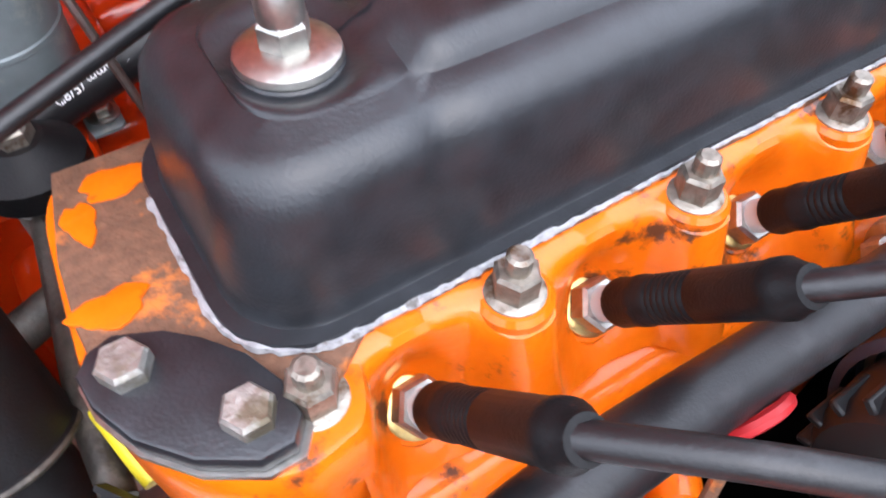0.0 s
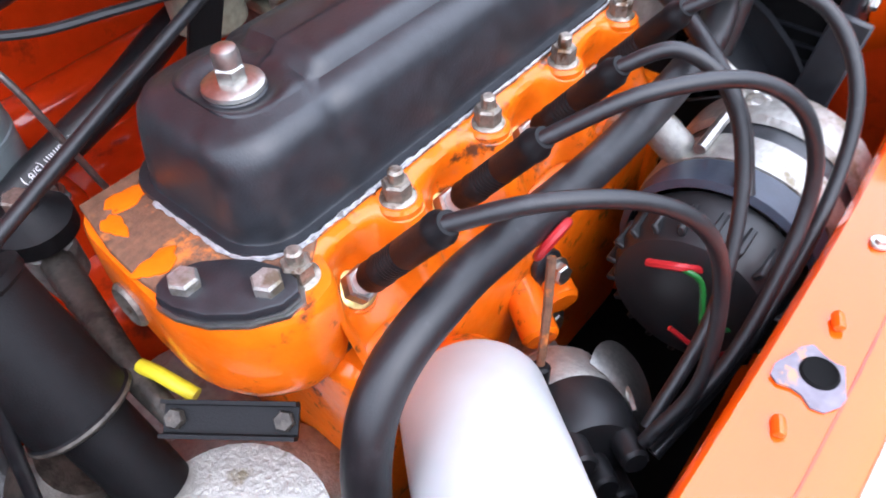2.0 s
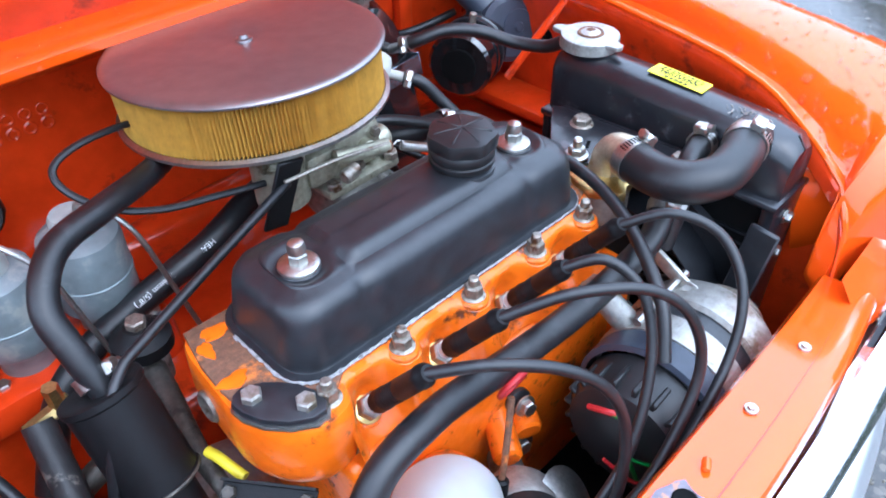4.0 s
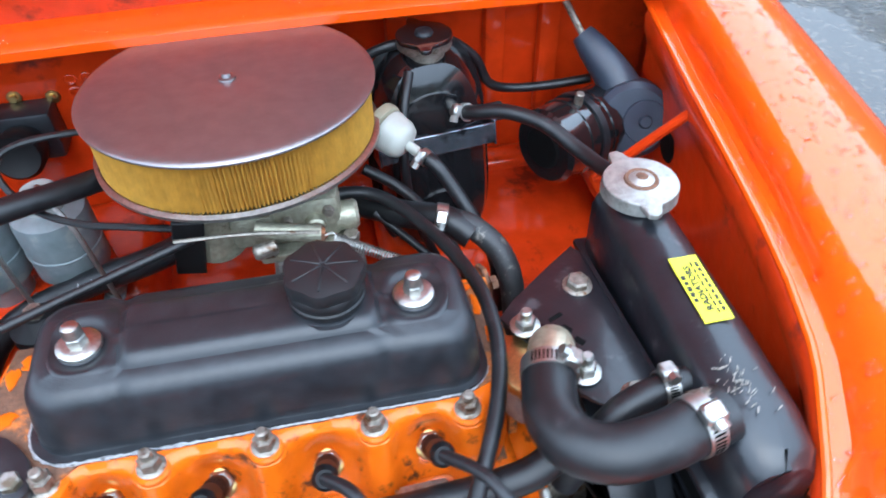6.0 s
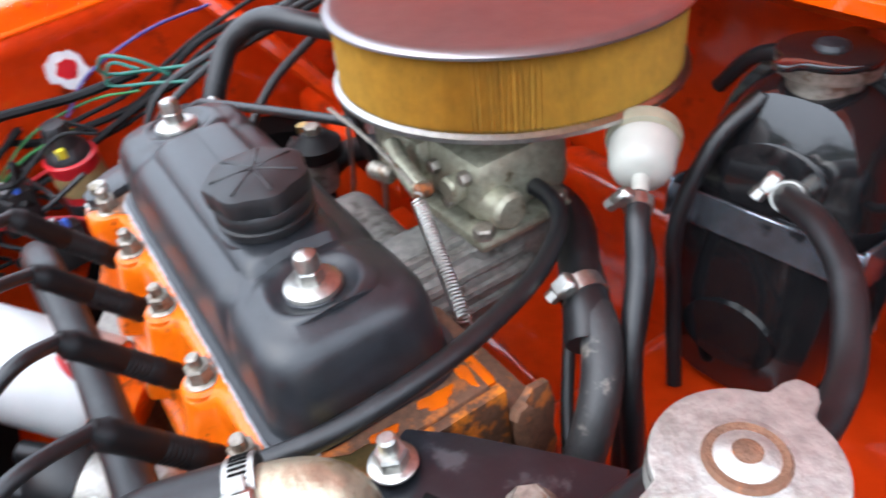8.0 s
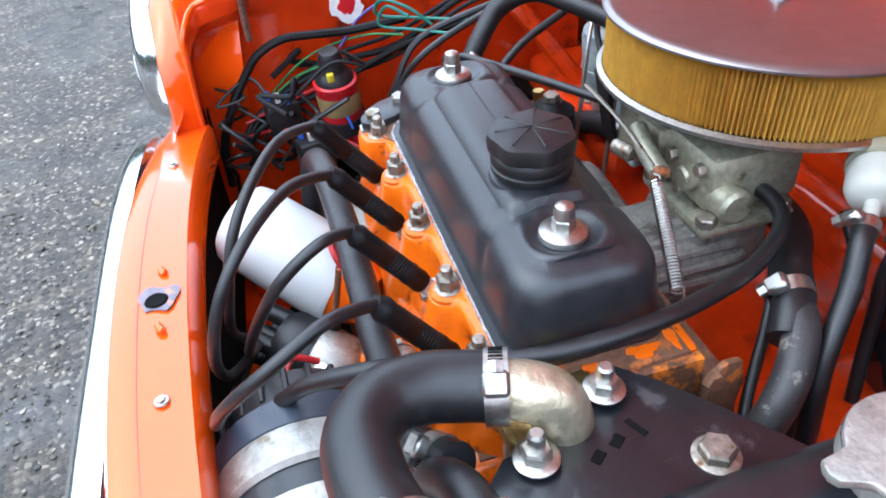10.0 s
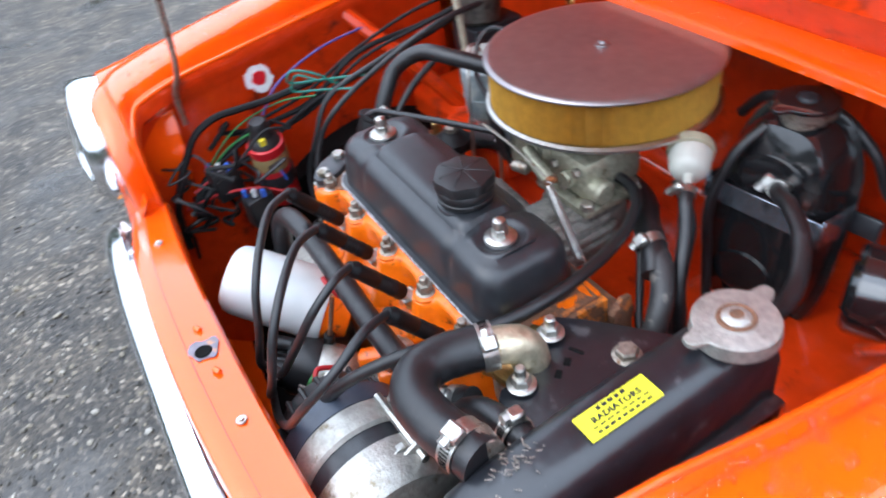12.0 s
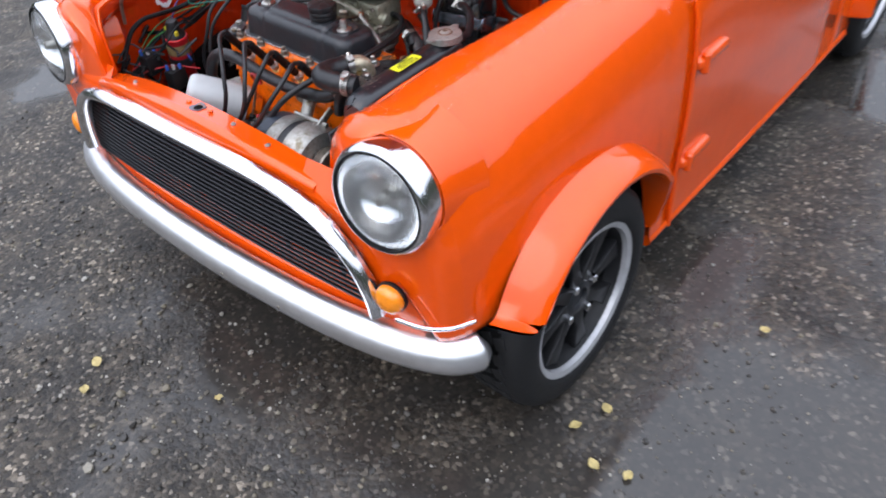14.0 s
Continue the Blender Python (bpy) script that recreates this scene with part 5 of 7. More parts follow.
# ---------------------------------------------------------------- radiator
rad = thing("radiator", "black side radiator with dented top tank", "radiator")
stations = [(-0.186, 0.672, 0.720, 0.425, 0.476), (-0.176, 0.672, 0.730, 0.421, 0.480), (-0.15, 0.672, 0.736, 0.420, 0.482), (-0.08, 0.672, 0.740, 0.419, 0.482), (0.0, 0.672, 0.743, 0.418, 0.480), (0.055, 0.672, 0.745, 0.418, 0.479), (0.085, 0.672, 0.744, 0.419, 0.476), (0.095, 0.674, 0.738, 0.424, 0.478)]
rings = []
for y, z0, z1, x0, x1 in stations:
    ring = []
    for x, z in ((x0, z0), (x0, z1 - 0.018), (x0 + 0.004, z1 - 0.007), (x0 + 0.012, z1), (x0 + 0.028, z1 + 0.003), (x1 - 0.028, z1 + 0.003), (x1 - 0.012, z1), (x1 - 0.004, z1 - 0.008), (x1, z1 - 0.02), (x1, z0)):
        ring.append(Vector((x, y, z)))
    rings.append(ring)
tank = part("top_tank", loft(rings), "radblack", rad)
part("solder_seam", block(0.412, -0.190, 0.666, 0.488, 0.100, 0.674, 0.003), "radblack", tank)
core = part("core", block(0.425, -0.175, 0.30, 0.478, 0.090, 0.667), "deep", rad, "finned core")
for i in range(24):
    part("fin", block(0.4225, -0.172, 0.31 + 0.0135 * i, 0.4250, 0.088, 0.3125 + 0.0135 * i), "radblack", core)
part("side_frame", block(0.418, -0.188, 0.30, 0.486, -0.174, 0.667, 0.003), "radblack", rad)
part("side_frame", block(0.418, 0.089, 0.30, 0.486, 0.100, 0.667, 0.003), "radblack", rad)
for z in (0.645, 0.60, 0.50):
    bolt(rad, (0.45, -0.189, z), (0, -1, 0), 0.006, 0.005, 0.009, "steel")
m = axes((0.453, 0.069, 0.745), (0, 0, 1))
part("filler_neck", lathe([(0.024, 0), (0.022, 0.006), (0.026, 0.010), (0.030, 0.011), (0.030, 0.013)], 32, m), "dirty", rad)
lid_pts = []
for i in range(72):
    a = radians(5 * i)
    r = 0.0325
    for ctr in (100, 262):
        dlt = abs((5 * i - ctr + 180) % 360 - 180)
        r += 0.013 * math.exp(-(dlt / 12) ** 4)
    lid_pts.append((r * math.cos(a), r * math.sin(a)))
capm = m @ Matrix.Translation((0, 0, 0.0125))
M["capmetal"] = material("dull_pressed_cap", (0.40, 0.40, 0.37), 0.45, metal=0.7, grain=0.25, size=160, bump=0.3, bump_size=300, second=(0.30, 0.30, 0.27), patch=0.25, patch_size=60)
rcap = part("pressure_cap", prism(lid_pts, -0.002, 0.0035, 0.0015, capm), "capmetal", rad, "grey pressed-metal pressure cap")
part("cap_rim", lathe([(0.0325, -0.010), (0.0335, -0.009), (0.0330, 0.0)], 36, capm), "capmetal", rcap)
part("cap_boss", lathe([(0.020, 0.003), (0.015, 0.0042), (0.012, 0.0048), (0.0085, 0.0072), (0.004, 0.0085), (0, 0.0087)], 28, capm), "capmetal", rcap)
part("rivet", lathe([(0.0150, 0.0044), (0.0138, 0.0062), (0.0112, 0.0054), (0.0085, 0.0064), (0.004, 0.0088), (0, 0.0092)], 28, capm), "rust", rcap)
for p, s in (((0.424, -0.142, 0.732), 0.022), ((0.424, -0.102, 0.715), 0.013)):
    part("inlet", rod(p, (p[0] - 0.02, p[1], p[2]), s - 0.003, 20, 0.001), "dirty", rad)
rng = random.Random(3)
bms = [rbox(rng.uniform(0.001, 0.006), rng.uniform(0.0003, 0.0009), 0.0004, 0, 1, pose(0.443 + rng.gauss(0, 0.008), -0.125 + rng.gauss(0, 0.011), 0.7412, 0, 0, rng.gauss(35, 22))) for i in range(50)]
tagged(part("scuff", joined(*bms), "dirty", tank, "bare scratches in the paint"), kind="stuff")
# label
lab = thing("radiator_label", "yellow paper label with black print on the radiator", "label")
c = Vector((0.4535, -0.045, 0.7462))
nrm = Vector((0, -0.05, 1)).normalized()
m = axes(c, nrm, (0, 1, 0.0))
M["labelyellow"] = material("yellow_paper", (0.80, 0.78, 0.02), 0.5, grain=0.06)
part("paper", rbox(0.064, 0.023, 0.0006, 0, 1, m), "labelyellow", lab)
m2 = m @ Matrix.Translation((0, 0, 0.0006))
text("printing", "RADIATORS", 0.0074, "ink", lab, m2 @ Matrix.Translation((0.0, 0.0016, 0.0003)), 1.1, 0.00028)
for v, w, h, count in ((0.0084, 0.028, 0.0036, 5), (-0.0035, 0.052, 0.0016, 8), (-0.0078, 0.050, 0.0024, 9)):
    for k in range(count):
        part("print_bar", rbox(w / count * (0.62 + 0.22 * ((k * 37) % 3) / 2), h, 0.0005, 0, 1, m2 @ Matrix.Translation((-w / 2 + w * (k + 0.5) / count, v, 0))), "ink", lab)

# fan cowl and fan
cowl = thing("fan_cowl", "black sheet metal fan cowl beside the radiator", "fan cowl")
part("ring", lathe([(0.128, 0.0), (0.128, 0.045), (0.126, 0.045), (0.126, 0.0)], 48, axes((0.418, -0.04, 0.50), (-1, 0, 0))), "black", cowl)
part("back_sheet", lathe([(0.128, 0.0), (0.16, 0.004), (0.165, 0.02)], 32, axes((0.418, -0.04, 0.50), (-1, 0, 0))), "black", cowl)
part("strap", rbox(0.006, 0.03, 0.26, 0.002, 1, pose(0.395, -0.178, 0.53, 6, 0, 0)), "black", cowl)
fan = thing("cooling_fan", "dark bladed engine cooling fan", "fan")
part("hub", rod((0.34, -0.04, 0.50), (0.385, -0.04, 0.50), 0.035, 24, 0.004), "dirty", fan)
for i in range(6):
    part("blade", rbox(0.003, 0.05, 0.085, 0.001, 1, Matrix.Translation((0.385, -0.04, 0.50)) @ pose(0, 0, 0, 60 * i) @ Matrix.Translation((0, 0, 0.072)) @ pose(0, 0, 0, 0, 0, 30)), "plastic", fan)

# ---------------------------------------------------------------- alternator
alt = thing("alternator", "silver and black alternator with finned rear cover", "alternator")
A0 = Vector((0.200, -0.196, 0.562))
m = axes(A0, (1, 0.04, -0.02))
M["bluecap"] = material("blue_black_plastic", (0.030, 0.038, 0.055), 0.4, grain=0.15, size=80, bump=0.1)
part("rear_cover", lathe([(0, -0.038), (0.040, -0.038), (0.053, -0.034), (0.059, -0.024), (0.062, 0.008)], 40, m), "plastic", alt, "black slotted rear cover")
for i in range(20):
    p = m @ pose(0, 0, 0, 0, 0, 18 * i)
    part("vent_fin", rbox(0.012, 0.005, 0.026, 0.0012, 1, p @ Matrix.Translation((0.0565, 0, -0.018))), "plastic", alt)
part("plastic_band", lathe([(0.066, 0.006), (0.0715, 0.008), (0.0715, 0.032), (0.066, 0.034)], 44, m), "bluecap", alt, "blue-black plastic band")
part("rear_casting", lathe([(0.064, 0.032), (0.072, 0.034), (0.073, 0.038), (0.073, 0.062), (0.069, 0.065)], 44, m), "alloy", alt)
part("stator", lathe([(0.068, 0.063), (0.068, 0.086)], 44, m), "black", alt, "dark laminated stator band")
part("front_casting", lathe([(0.069, 0.084), (0.074, 0.087), (0.074, 0.120), (0.064, 0.134), (0.03, 0.142), (0, 0.142)], 44, m), "alloy", alt)
part("pulley", lathe([(0.0, 0.140), (0.040, 0.144), (0.042, 0.148), (0.030, 0.156), (0.042, 0.164), (0.040, 0.168), (0, 0.168)], 32, m), "dirty", alt)
for i, a in enumerate((60, 170, 290)):
    p = m @ pose(0, 0, 0, 0, 0, a)
    part("through_bolt", rod(p @ Vector((0.076, 0, 0.036)), p @ Vector((0.076, 0, 0.126)), 0.0045, 8), "steel", alt)
lug = part("mounting_lug", joined(tube([(0.245, -0.140, 0.612), (0.236, -0.118, 0.634), (0.222, -0.108, 0.640)], 0.013, 12), rod((0.205, -0.112, 0.638), (0.245, -0.112, 0.638), 0.014, 16, 0.003)), "alloy", alt)
bolt(lug, (0.205, -0.112, 0.638), (-1, 0, 0), 0.010, 0.009, 0.013, "steel")
part("adjuster", rbox(0.006, 0.060, 0.016, 0.003, 2, pose(0.312, -0.150, 0.630, 28, 0, 0)), "alloy", alt)
bolt(alt, (0.309, -0.168, 0.622), (-1, 0, 0), 0.010, 0.008, 0.012, "steel")
part("terminal", tube([(0.165, -0.20, 0.600), (0.150, -0.19, 0.61), (0.150, -0.17, 0.60)], 0.0028, 8), "red", alt, "red insulated terminal")

# ---------------------------------------------------------------- air cleaner
air = thing("air_cleaner", "round pancake air cleaner with pleated yellow element", "air cleaner")
m = Matrix.Translation((0.119, 0.225, 0.7590)) @ pose(0, 0, 0, -2.4, 0.3, 0)
R = 0.130
part("lid", lathe([(R - 0.004, 0.0525), (R - 0.001, 0.0520), (R + 0.001, 0.0530), (R + 0.0012, 0.0548), (R - 0.001, 0.0572), (R - 0.005, 0.0584), (R - 0.010, 0.0586), (0.06, 0.0592), (0.016, 0.0595), (0.012, 0.0588), (0.006, 0.0588), (0, 0.0588)], 96, m), "airlid", air, "dull bright metal lid")
part("base_tray", lathe([(0, -0.004), (R - 0.02, -0.004), (R - 0.004, -0.002), (R + 0.001, 0.0), (R + 0.001, 0.003), (R - 0.003, 0.005)], 96, m), "steel", air)
bm = bmesh.new()
n = 220
lo, hi = [], []
rng = random.Random(8)
for i in range(2 * n):
    a = math.pi * i / n + (rng.random() - 0.5) * 0.006
    r = R - 0.004 if i % 2 else R - 0.0105
    lo.append(bm.verts.new(m @ Vector((r * math.cos(a), r * math.sin(a), 0.004))))
    hi.append(bm.verts.new(m @ Vector((r * math.cos(a), r * math.sin(a), 0.0535))))
for i in range(2 * n):
    j = (i + 1) % (2 * n)
    bm.faces.new((lo[i], lo[j], hi[j], hi[i]))
part("pleated_element", bm, "cloth", air, "ochre pleated paper element", flat=True)
part("wing_nut", joined(lathe([(0.0085, 0.0585), (0.0080, 0.0602), (0.005, 0.0608), (0.004, 0.0640), (0, 0.0643)], 20, m)), "airlid", air)

# ---------------------------------------------------------------- carburettor and manifold
carb = thing("carburettor", "grimy cast carburettor with linkages under the air cleaner", "carburettor")
part("carb_body", joined(block(0.125, 0.135, 0.690, 0.200, 0.215, 0.740, 0.010), rod((0.155, 0.185, 0.735), (0.150, 0.205, 0.768), 0.042, 28, 0.004), block(0.100, 0.125, 0.702, 0.140, 0.165, 0.738, 0.008), rod((0.190, 0.150, 0.705), (0.215, 0.150, 0.705), 0.014, 16, 0.003), rod((0.175, 0.125, 0.715), (0.175, 0.140, 0.715), 0.010, 12, 0.002)), "carb", carb)
part("carb_flange", block(0.120, 0.125, 0.680, 0.212, 0.205, 0.690, 0.004), "carb", carb)
part("float_chamber", joined(rod((0.085, 0.150, 0.690), (0.085, 0.150, 0.745), 0.026, 24, 0.004), block(0.06, 0.135, 0.735, 0.125, 0.17, 0.755, 0.004)), "carb", carb)
for p in ((0.130, 0.130, 0.690), (0.205, 0.132, 0.690), (0.205, 0.195, 0.690)):
    bolt(carb, p, r=0.008, h=0.008, mat="dirty", name="nut")
for p in ((0.150, 0.1345, 0.722), (0.188, 0.1345, 0.728), (0.165, 0.1345, 0.700)):
    bolt(carb, p, (0, -1, 0), r=0.0055, h=0.006, mat="dirty", name="screw")
part("throttle_arm", tube([(0.125, 0.115, 0.735), (0.150, 0.108, 0.732), (0.179, 0.104, 0.728)], 0.0075, 10), "carb", carb)
part("pivot", rod((0.176, 0.112, 0.726), (0.178, 0.098, 0.729), 0.0062, 14, 0.002), "rust", carb, "rusty copper-coloured pivot")
part("throttle_rod", tube([(0.060, 0.100, 0.748), (0.12, 0.102, 0.742), (0.178, 0.100, 0.733)], 0.0018, 6), "dirty", carb)
part("brass_union", rod((0.120, 0.098, 0.722), (0.140, 0.104, 0.722), 0.007, 10, 0.002), "dirty", carb)
part("black_stay", rbox(0.026, 0.004, 0.080, 0.001, 1, pose(0.066, 0.118, 0.722, 15, 12, 0)), "rubber", carb)
man = thing("inlet_manifold", "ribbed grey cast alloy inlet manifold", "manifold")
part("runner", joined(rbox(0.085, 0.115, 0.075, 0.030, 5, pose(0.170, 0.118, 0.642, 0, 0, 0)), block(0.13, 0.12, 0.63, 0.205, 0.195, 0.682, 0.012), rbox(0.12, 0.05, 0.050, 0.018, 3, pose(0.10, 0.095, 0.640, 0, 6, 0))), "manifold", man)
for k in range(6):
    a = radians(78 - 21 * k)
    x, z = 0.177 + 0.0345 * math.cos(a), 0.645 + 0.0345 * math.sin(a)
    part("rib", tube([(x - 0.006, 0.066, z), (x, 0.080, z), (x, 0.120, z), (x, 0.158, z), (x - 0.010, 0.172, z - 0.003)], 0.0046, 8), "manifold", man)
ex = thing("exhaust_manifold", "rusty cast iron exhaust manifold flange", "exhaust manifold")
part("casting", block(-0.06, 0.066, 0.60, 0.32, 0.088, 0.66, 0.008), "rust", ex)
part("end_flange", prism([(-0.026, -0.04), (0.020, -0.043), (0.027, -0.030), (0.022, -0.012), (0.027, 0.012), (0.018, 0.038), (-0.004, 0.044), (-0.024, 0.036), (-0.028, 0.010), (-0.022, -0.012)], -0.0025, 0.0025, 0.001, pose(0.318, 0.080, 0.640, 90, 0, 102) @ Matrix.Diagonal((0.60, 0.82, 1, 1))), "rust", ex, "rusty ragged flange plate")
bolt(ex, (0.322, 0.066, 0.668), (1, 0.1, 0.1), 0.007, 0.006, 0.0, "rust", "stud")
# return spring
spr = thing("return_spring", "bright coiled throttle return spring", "spring")
p0, p1 = Vector((0.182, 0.098, 0.730)), Vector((0.274, 0.070, 0.690))
ax = axes(p0, p1 - p0)
ln = (p1 - p0).length
coil = [ax @ Vector((0.0046 * math.cos(k * 0.7854), 0.0046 * math.sin(k * 0.7854), 0.008 + (ln - 0.016) * k / 288)) for k in range(289)]
part("coil", tube(coil, 0.0008, 5, 1), "steel", spr)
part("hook", tube([p0, ax @ Vector((0.004, 0, 0.004)), ax @ Vector((0.0042, 0, 0.008))], 0.0009, 5, 3), "steel", spr)
part("hook", tube([ax @ Vector((0.0042, 0, ln - 0.008)), ax @ Vector((0.004, 0, ln - 0.002)), p1, p1 + Vector((0.006, -0.002, -0.012))], 0.0009, 5, 3), "steel", spr)

# ---------------------------------------------------------------- hoses behind the engine
def hose(name, label, route, r, mat="hose", seg=14, cat="hose"):
    t = thing(name, label, cat)
    part("hose_run", tube(route, r, seg), mat, t)
    return t


breather = hose("breather_hose", "thin black vacuum hose looping round the rocker cover", [(0.178, 0.172, 0.702), (0.205, 0.180, 0.706), (0.238, 0.170, 0.704), (0.268, 0.130, 0.702), (0.290, 0.075, 0.705), (0.302, 0.020, 0.708), (0.300, -0.035, 0.705), (0.285, -0.085, 0.700), (0.262, -0.130, 0.690), (0.235, -0.175, 0.665), (0.21, -0.20, 0.63)], 0.0062)
part("ferrule", rod((0.172, 0.170, 0.7015), (0.184, 0.1745, 0.7030), 0.0072, 14, 0.001), "brass", breather)
heater = hose("heater_hose", "black heater hose with white printing behind the engine", [(-0.205, 0.150, 0.520), (-0.165, 0.180, 0.578), (-0.120, 0.196, 0.604), (-0.065, 0.200, 0.622), (0.017, 0.195, 0.650), (0.10, 0.212, 0.668), (0.20, 0.208, 0.672), (0.262, 0.165, 0.680), (0.296, 0.140, 0.688), (0.318, 0.122, 0.678)], 0.0138)
bent = thing("heater_pipe", "worn grey bent hose end on the heater outlet", "hose")
M["wornhose"] = material("worn_hose", (0.022, 0.022, 0.023), 0.5, grain=0.3, size=100, second=(0.26, 0.235, 0.20), patch=0.15, patch_size=30, bump=0.2)
part("hose_run", tube([(0.296, 0.140, 0.688), (0.318, 0.130, 0.684), (0.338, 0.112, 0.670), (0.348, 0.095, 0.650), (0.350, 0.080, 0.620), (0.350, 0.07, 0.58)], 0.0118, 16), "wornhose", bent)
clip(bent, (0.292, 0.141, 0.690), (1, -0.3, -0.2), 0.0132, 0.011, screw=(-0.2, -0.6, 0.6))
text("printing", "HEATER HOSE 16mm (5/8\")", 0.0080, "print", heater, axes((-0.0242, 0.1862, 0.6454), (-0.24, -0.78, 0.58), (-0.945, 0.058, -0.323)))

# expansion tank
tank2 = thing("expansion_tank", "glossy black pressed steel expansion tank on the bulkhead", "tank")
tank2.matrix_basis = Matrix.Identity(4)
mt = Matrix.Translation((0.312, 0.306, 0.655)) @ pose(0, 0, 0, -13, 0, 6)


def tank_ring(w, h, dpt, n=40):
    out = []
    for i in range(n):
        a = 2 * math.pi * i / n
        ca, sa = math.cos(a), math.sin(a)
        e = 0.55
        x = w * math.copysign(abs(ca) ** e, ca)
        z = h * math.copysign(abs(sa) ** e, sa)
        if z > 0:
            x *= 1 - 0.22 * (z / h) ** 3
        out.append(mt @ Vector((x, dpt, z)))
    return out


part("front_half", loft([tank_ring(0.066, 0.122, 0.002), tank_ring(0.063, 0.118, -0.006), tank_ring(0.060, 0.114, -0.028), tank_ring(0.053, 0.106, -0.040), tank_ring(0.030, 0.08, -0.045)]), "gloss", tank2)
part("back_half", loft([tank_ring(0.066, 0.122, 0.002), tank_ring(0.063, 0.118, 0.006), tank_ring(0.058, 0.112, 0.030), tank_ring(0.045, 0.10, 0.038)]), "gloss", tank2)
part("seam_flange", loft([tank_ring(0.072, 0.128, -0.0005), tank_ring(0.072, 0.128, 0.0015)]), "gloss", tank2)
part("dish", loft([[mt @ Vector((0.034 * math.cos(a), -0.0445 - k, 0.055 + 0.022 * math.sin(a))) for a in [0.26 * i for i in range(24)]] for k in (0.0, 0.004)]), "gloss", tank2)
part("dish", loft([[mt @ Vector((0.034 * math.cos(a), -0.0445 - k, -0.060 + 0.022 * math.sin(a))) for a in [0.26 * i for i in range(24)]] for k in (0.0, 0.004)]), "gloss", tank2)
part("strap", rbox(0.130, 0.003, 0.024, 0.001, 1, mt @ Matrix.Translation((0, -0.0475, 0.020))), "strap", tank2, "shiny clamping strap with sky sheen in its colour")
for x in (0.066, -0.066):
    part("strap_side", rbox(0.003, 0.06, 0.030, 0.001, 1, mt @ Matrix.Translation((x, -0.018, 0.020))), "strap", tank2)
part("strap_lug", rbox(0.03, 0.006, 0.024, 0.003, 2, mt @ Matrix.Translation((0.082, 0.010, 0.020))), "black", tank2)
mc = axes((0.314, 0.314, 0.772), (0, 0.05, 1))
part("neck", lathe([(0.022, -0.014), (0.021, 0.008), (0.025, 0.012)], 28, mc), "dirty", tank2)
cap2 = part("tank_cap", prism([(p[0] * 0.92, p[1] * 0.92) for p in lid_pts], 0.014, 0.019, 0.0015, mc), "gloss", tank2, "black pressed pressure cap")
part("cap_rim", lathe([(0.029, 0.006), (0.030, 0.014)], 32, mc), "dirty", cap2)
part("rivet", lathe([(0.010, 0.019), (0.009, 0.022), (0.004, 0.024), (0, 0.024)], 20, mc), "black", cap2)
part("outlet", rod((0.336, 0.275, 0.718), (0.340, 0.250, 0.730), 0.006, 12), "steel", tank2)
over = hose("overflow_hose", "black hose from expansion tank to radiator cap", [(0.339, 0.258, 0.727), (0.350, 0.240, 0.736), (0.378, 0.222, 0.744), (0.410, 0.198, 0.740), (0.436, 0.162, 0.728), (0.449, 0.125, 0.730), (0.453, 0.098, 0.745)], 0.0078)
clip(over, (0.343, 0.250, 0.731), (0.4, -0.8, 0.4), 0.0082, 0.008, screw=(-0.8, -0.3, 0.5))
hose("tank_vent_pipe", "thin black vent tube round the expansion tank", [(0.292, 0.290, 0.762), (0.280, 0.262, 0.735), (0.274, 0.240, 0.680), (0.280, 0.236, 0.620), (0.300, 0.220, 0.56)], 0.0055)
hose("tank_vent_pipe", "thin black vent tube round the expansion tank", [(0.228, 0.330, 0.735), (0.255, 0.330, 0.765), (0.292, 0.330, 0.775), (0.335, 0.338, 0.772), (0.375, 0.345, 0.740), (0.395, 0.350, 0.700), (0.425, 0.355, 0.685), (0.470, 0.350, 0.685), (0.52, 0.345, 0.69)], 0.0055)

# white inline filter bulb
pcv = thing("vent_filter", "white plastic vent filter bulb with hose clip", "filter")
a = Vector((0.55, -0.62, -0.25)).normalized()
m = axes(Vector((0.266, 0.214, 0.737)) - a * 0.016, a) @ Matrix.Diagonal((0.88, 0.88, 0.95, 1))
M["whiteplastic"] = material("white_plastic", (0.38, 0.38, 0.34), 0.4, grain=0.08, size=60)
part("bulb", lathe([(0.014, -0.010), (0.018, -0.006), (0.019, 0.0), (0.0245, 0.002), (0.0250, 0.006), (0.0240, 0.008), (0.0230, 0.020), (0.019, 0.027), (0.012, 0.030), (0.0, 0.031)], 32, m), "whiteplastic", pcv)
M["agedplastic"] = material("yellowed_plastic", (0.30, 0.28, 0.20), 0.45, grain=0.15, size=80)
part("bulb_cap", lathe([(0, -0.0165), (0.017, -0.0155), (0.0262, -0.011), (0.0275, -0.006), (0.0268, -0.001), (0.0215, 0.001)], 32, m), "agedplastic", pcv, "yellowed flat-rimmed cap")
part("spigot", lathe([(0.006, 0.028), (0.006, 0.052), (0, 0.052)], 16, m), "whiteplastic", pcv)
e = m @ Vector((0, 0, 0.046))
vh = hose("vent_hose", "black hose from the white filter down the bulkhead", [e, e + a * 0.02, (0.312, 0.165, 0.700), (0.332, 0.140, 0.665), (0.345, 0.130, 0.63), (0.352, 0.128, 0.56)], 0.0072)
clip(vh, e + a * 0.006, a, 0.0075, 0.008, screw=(-0.5, -0.6, 0.6))
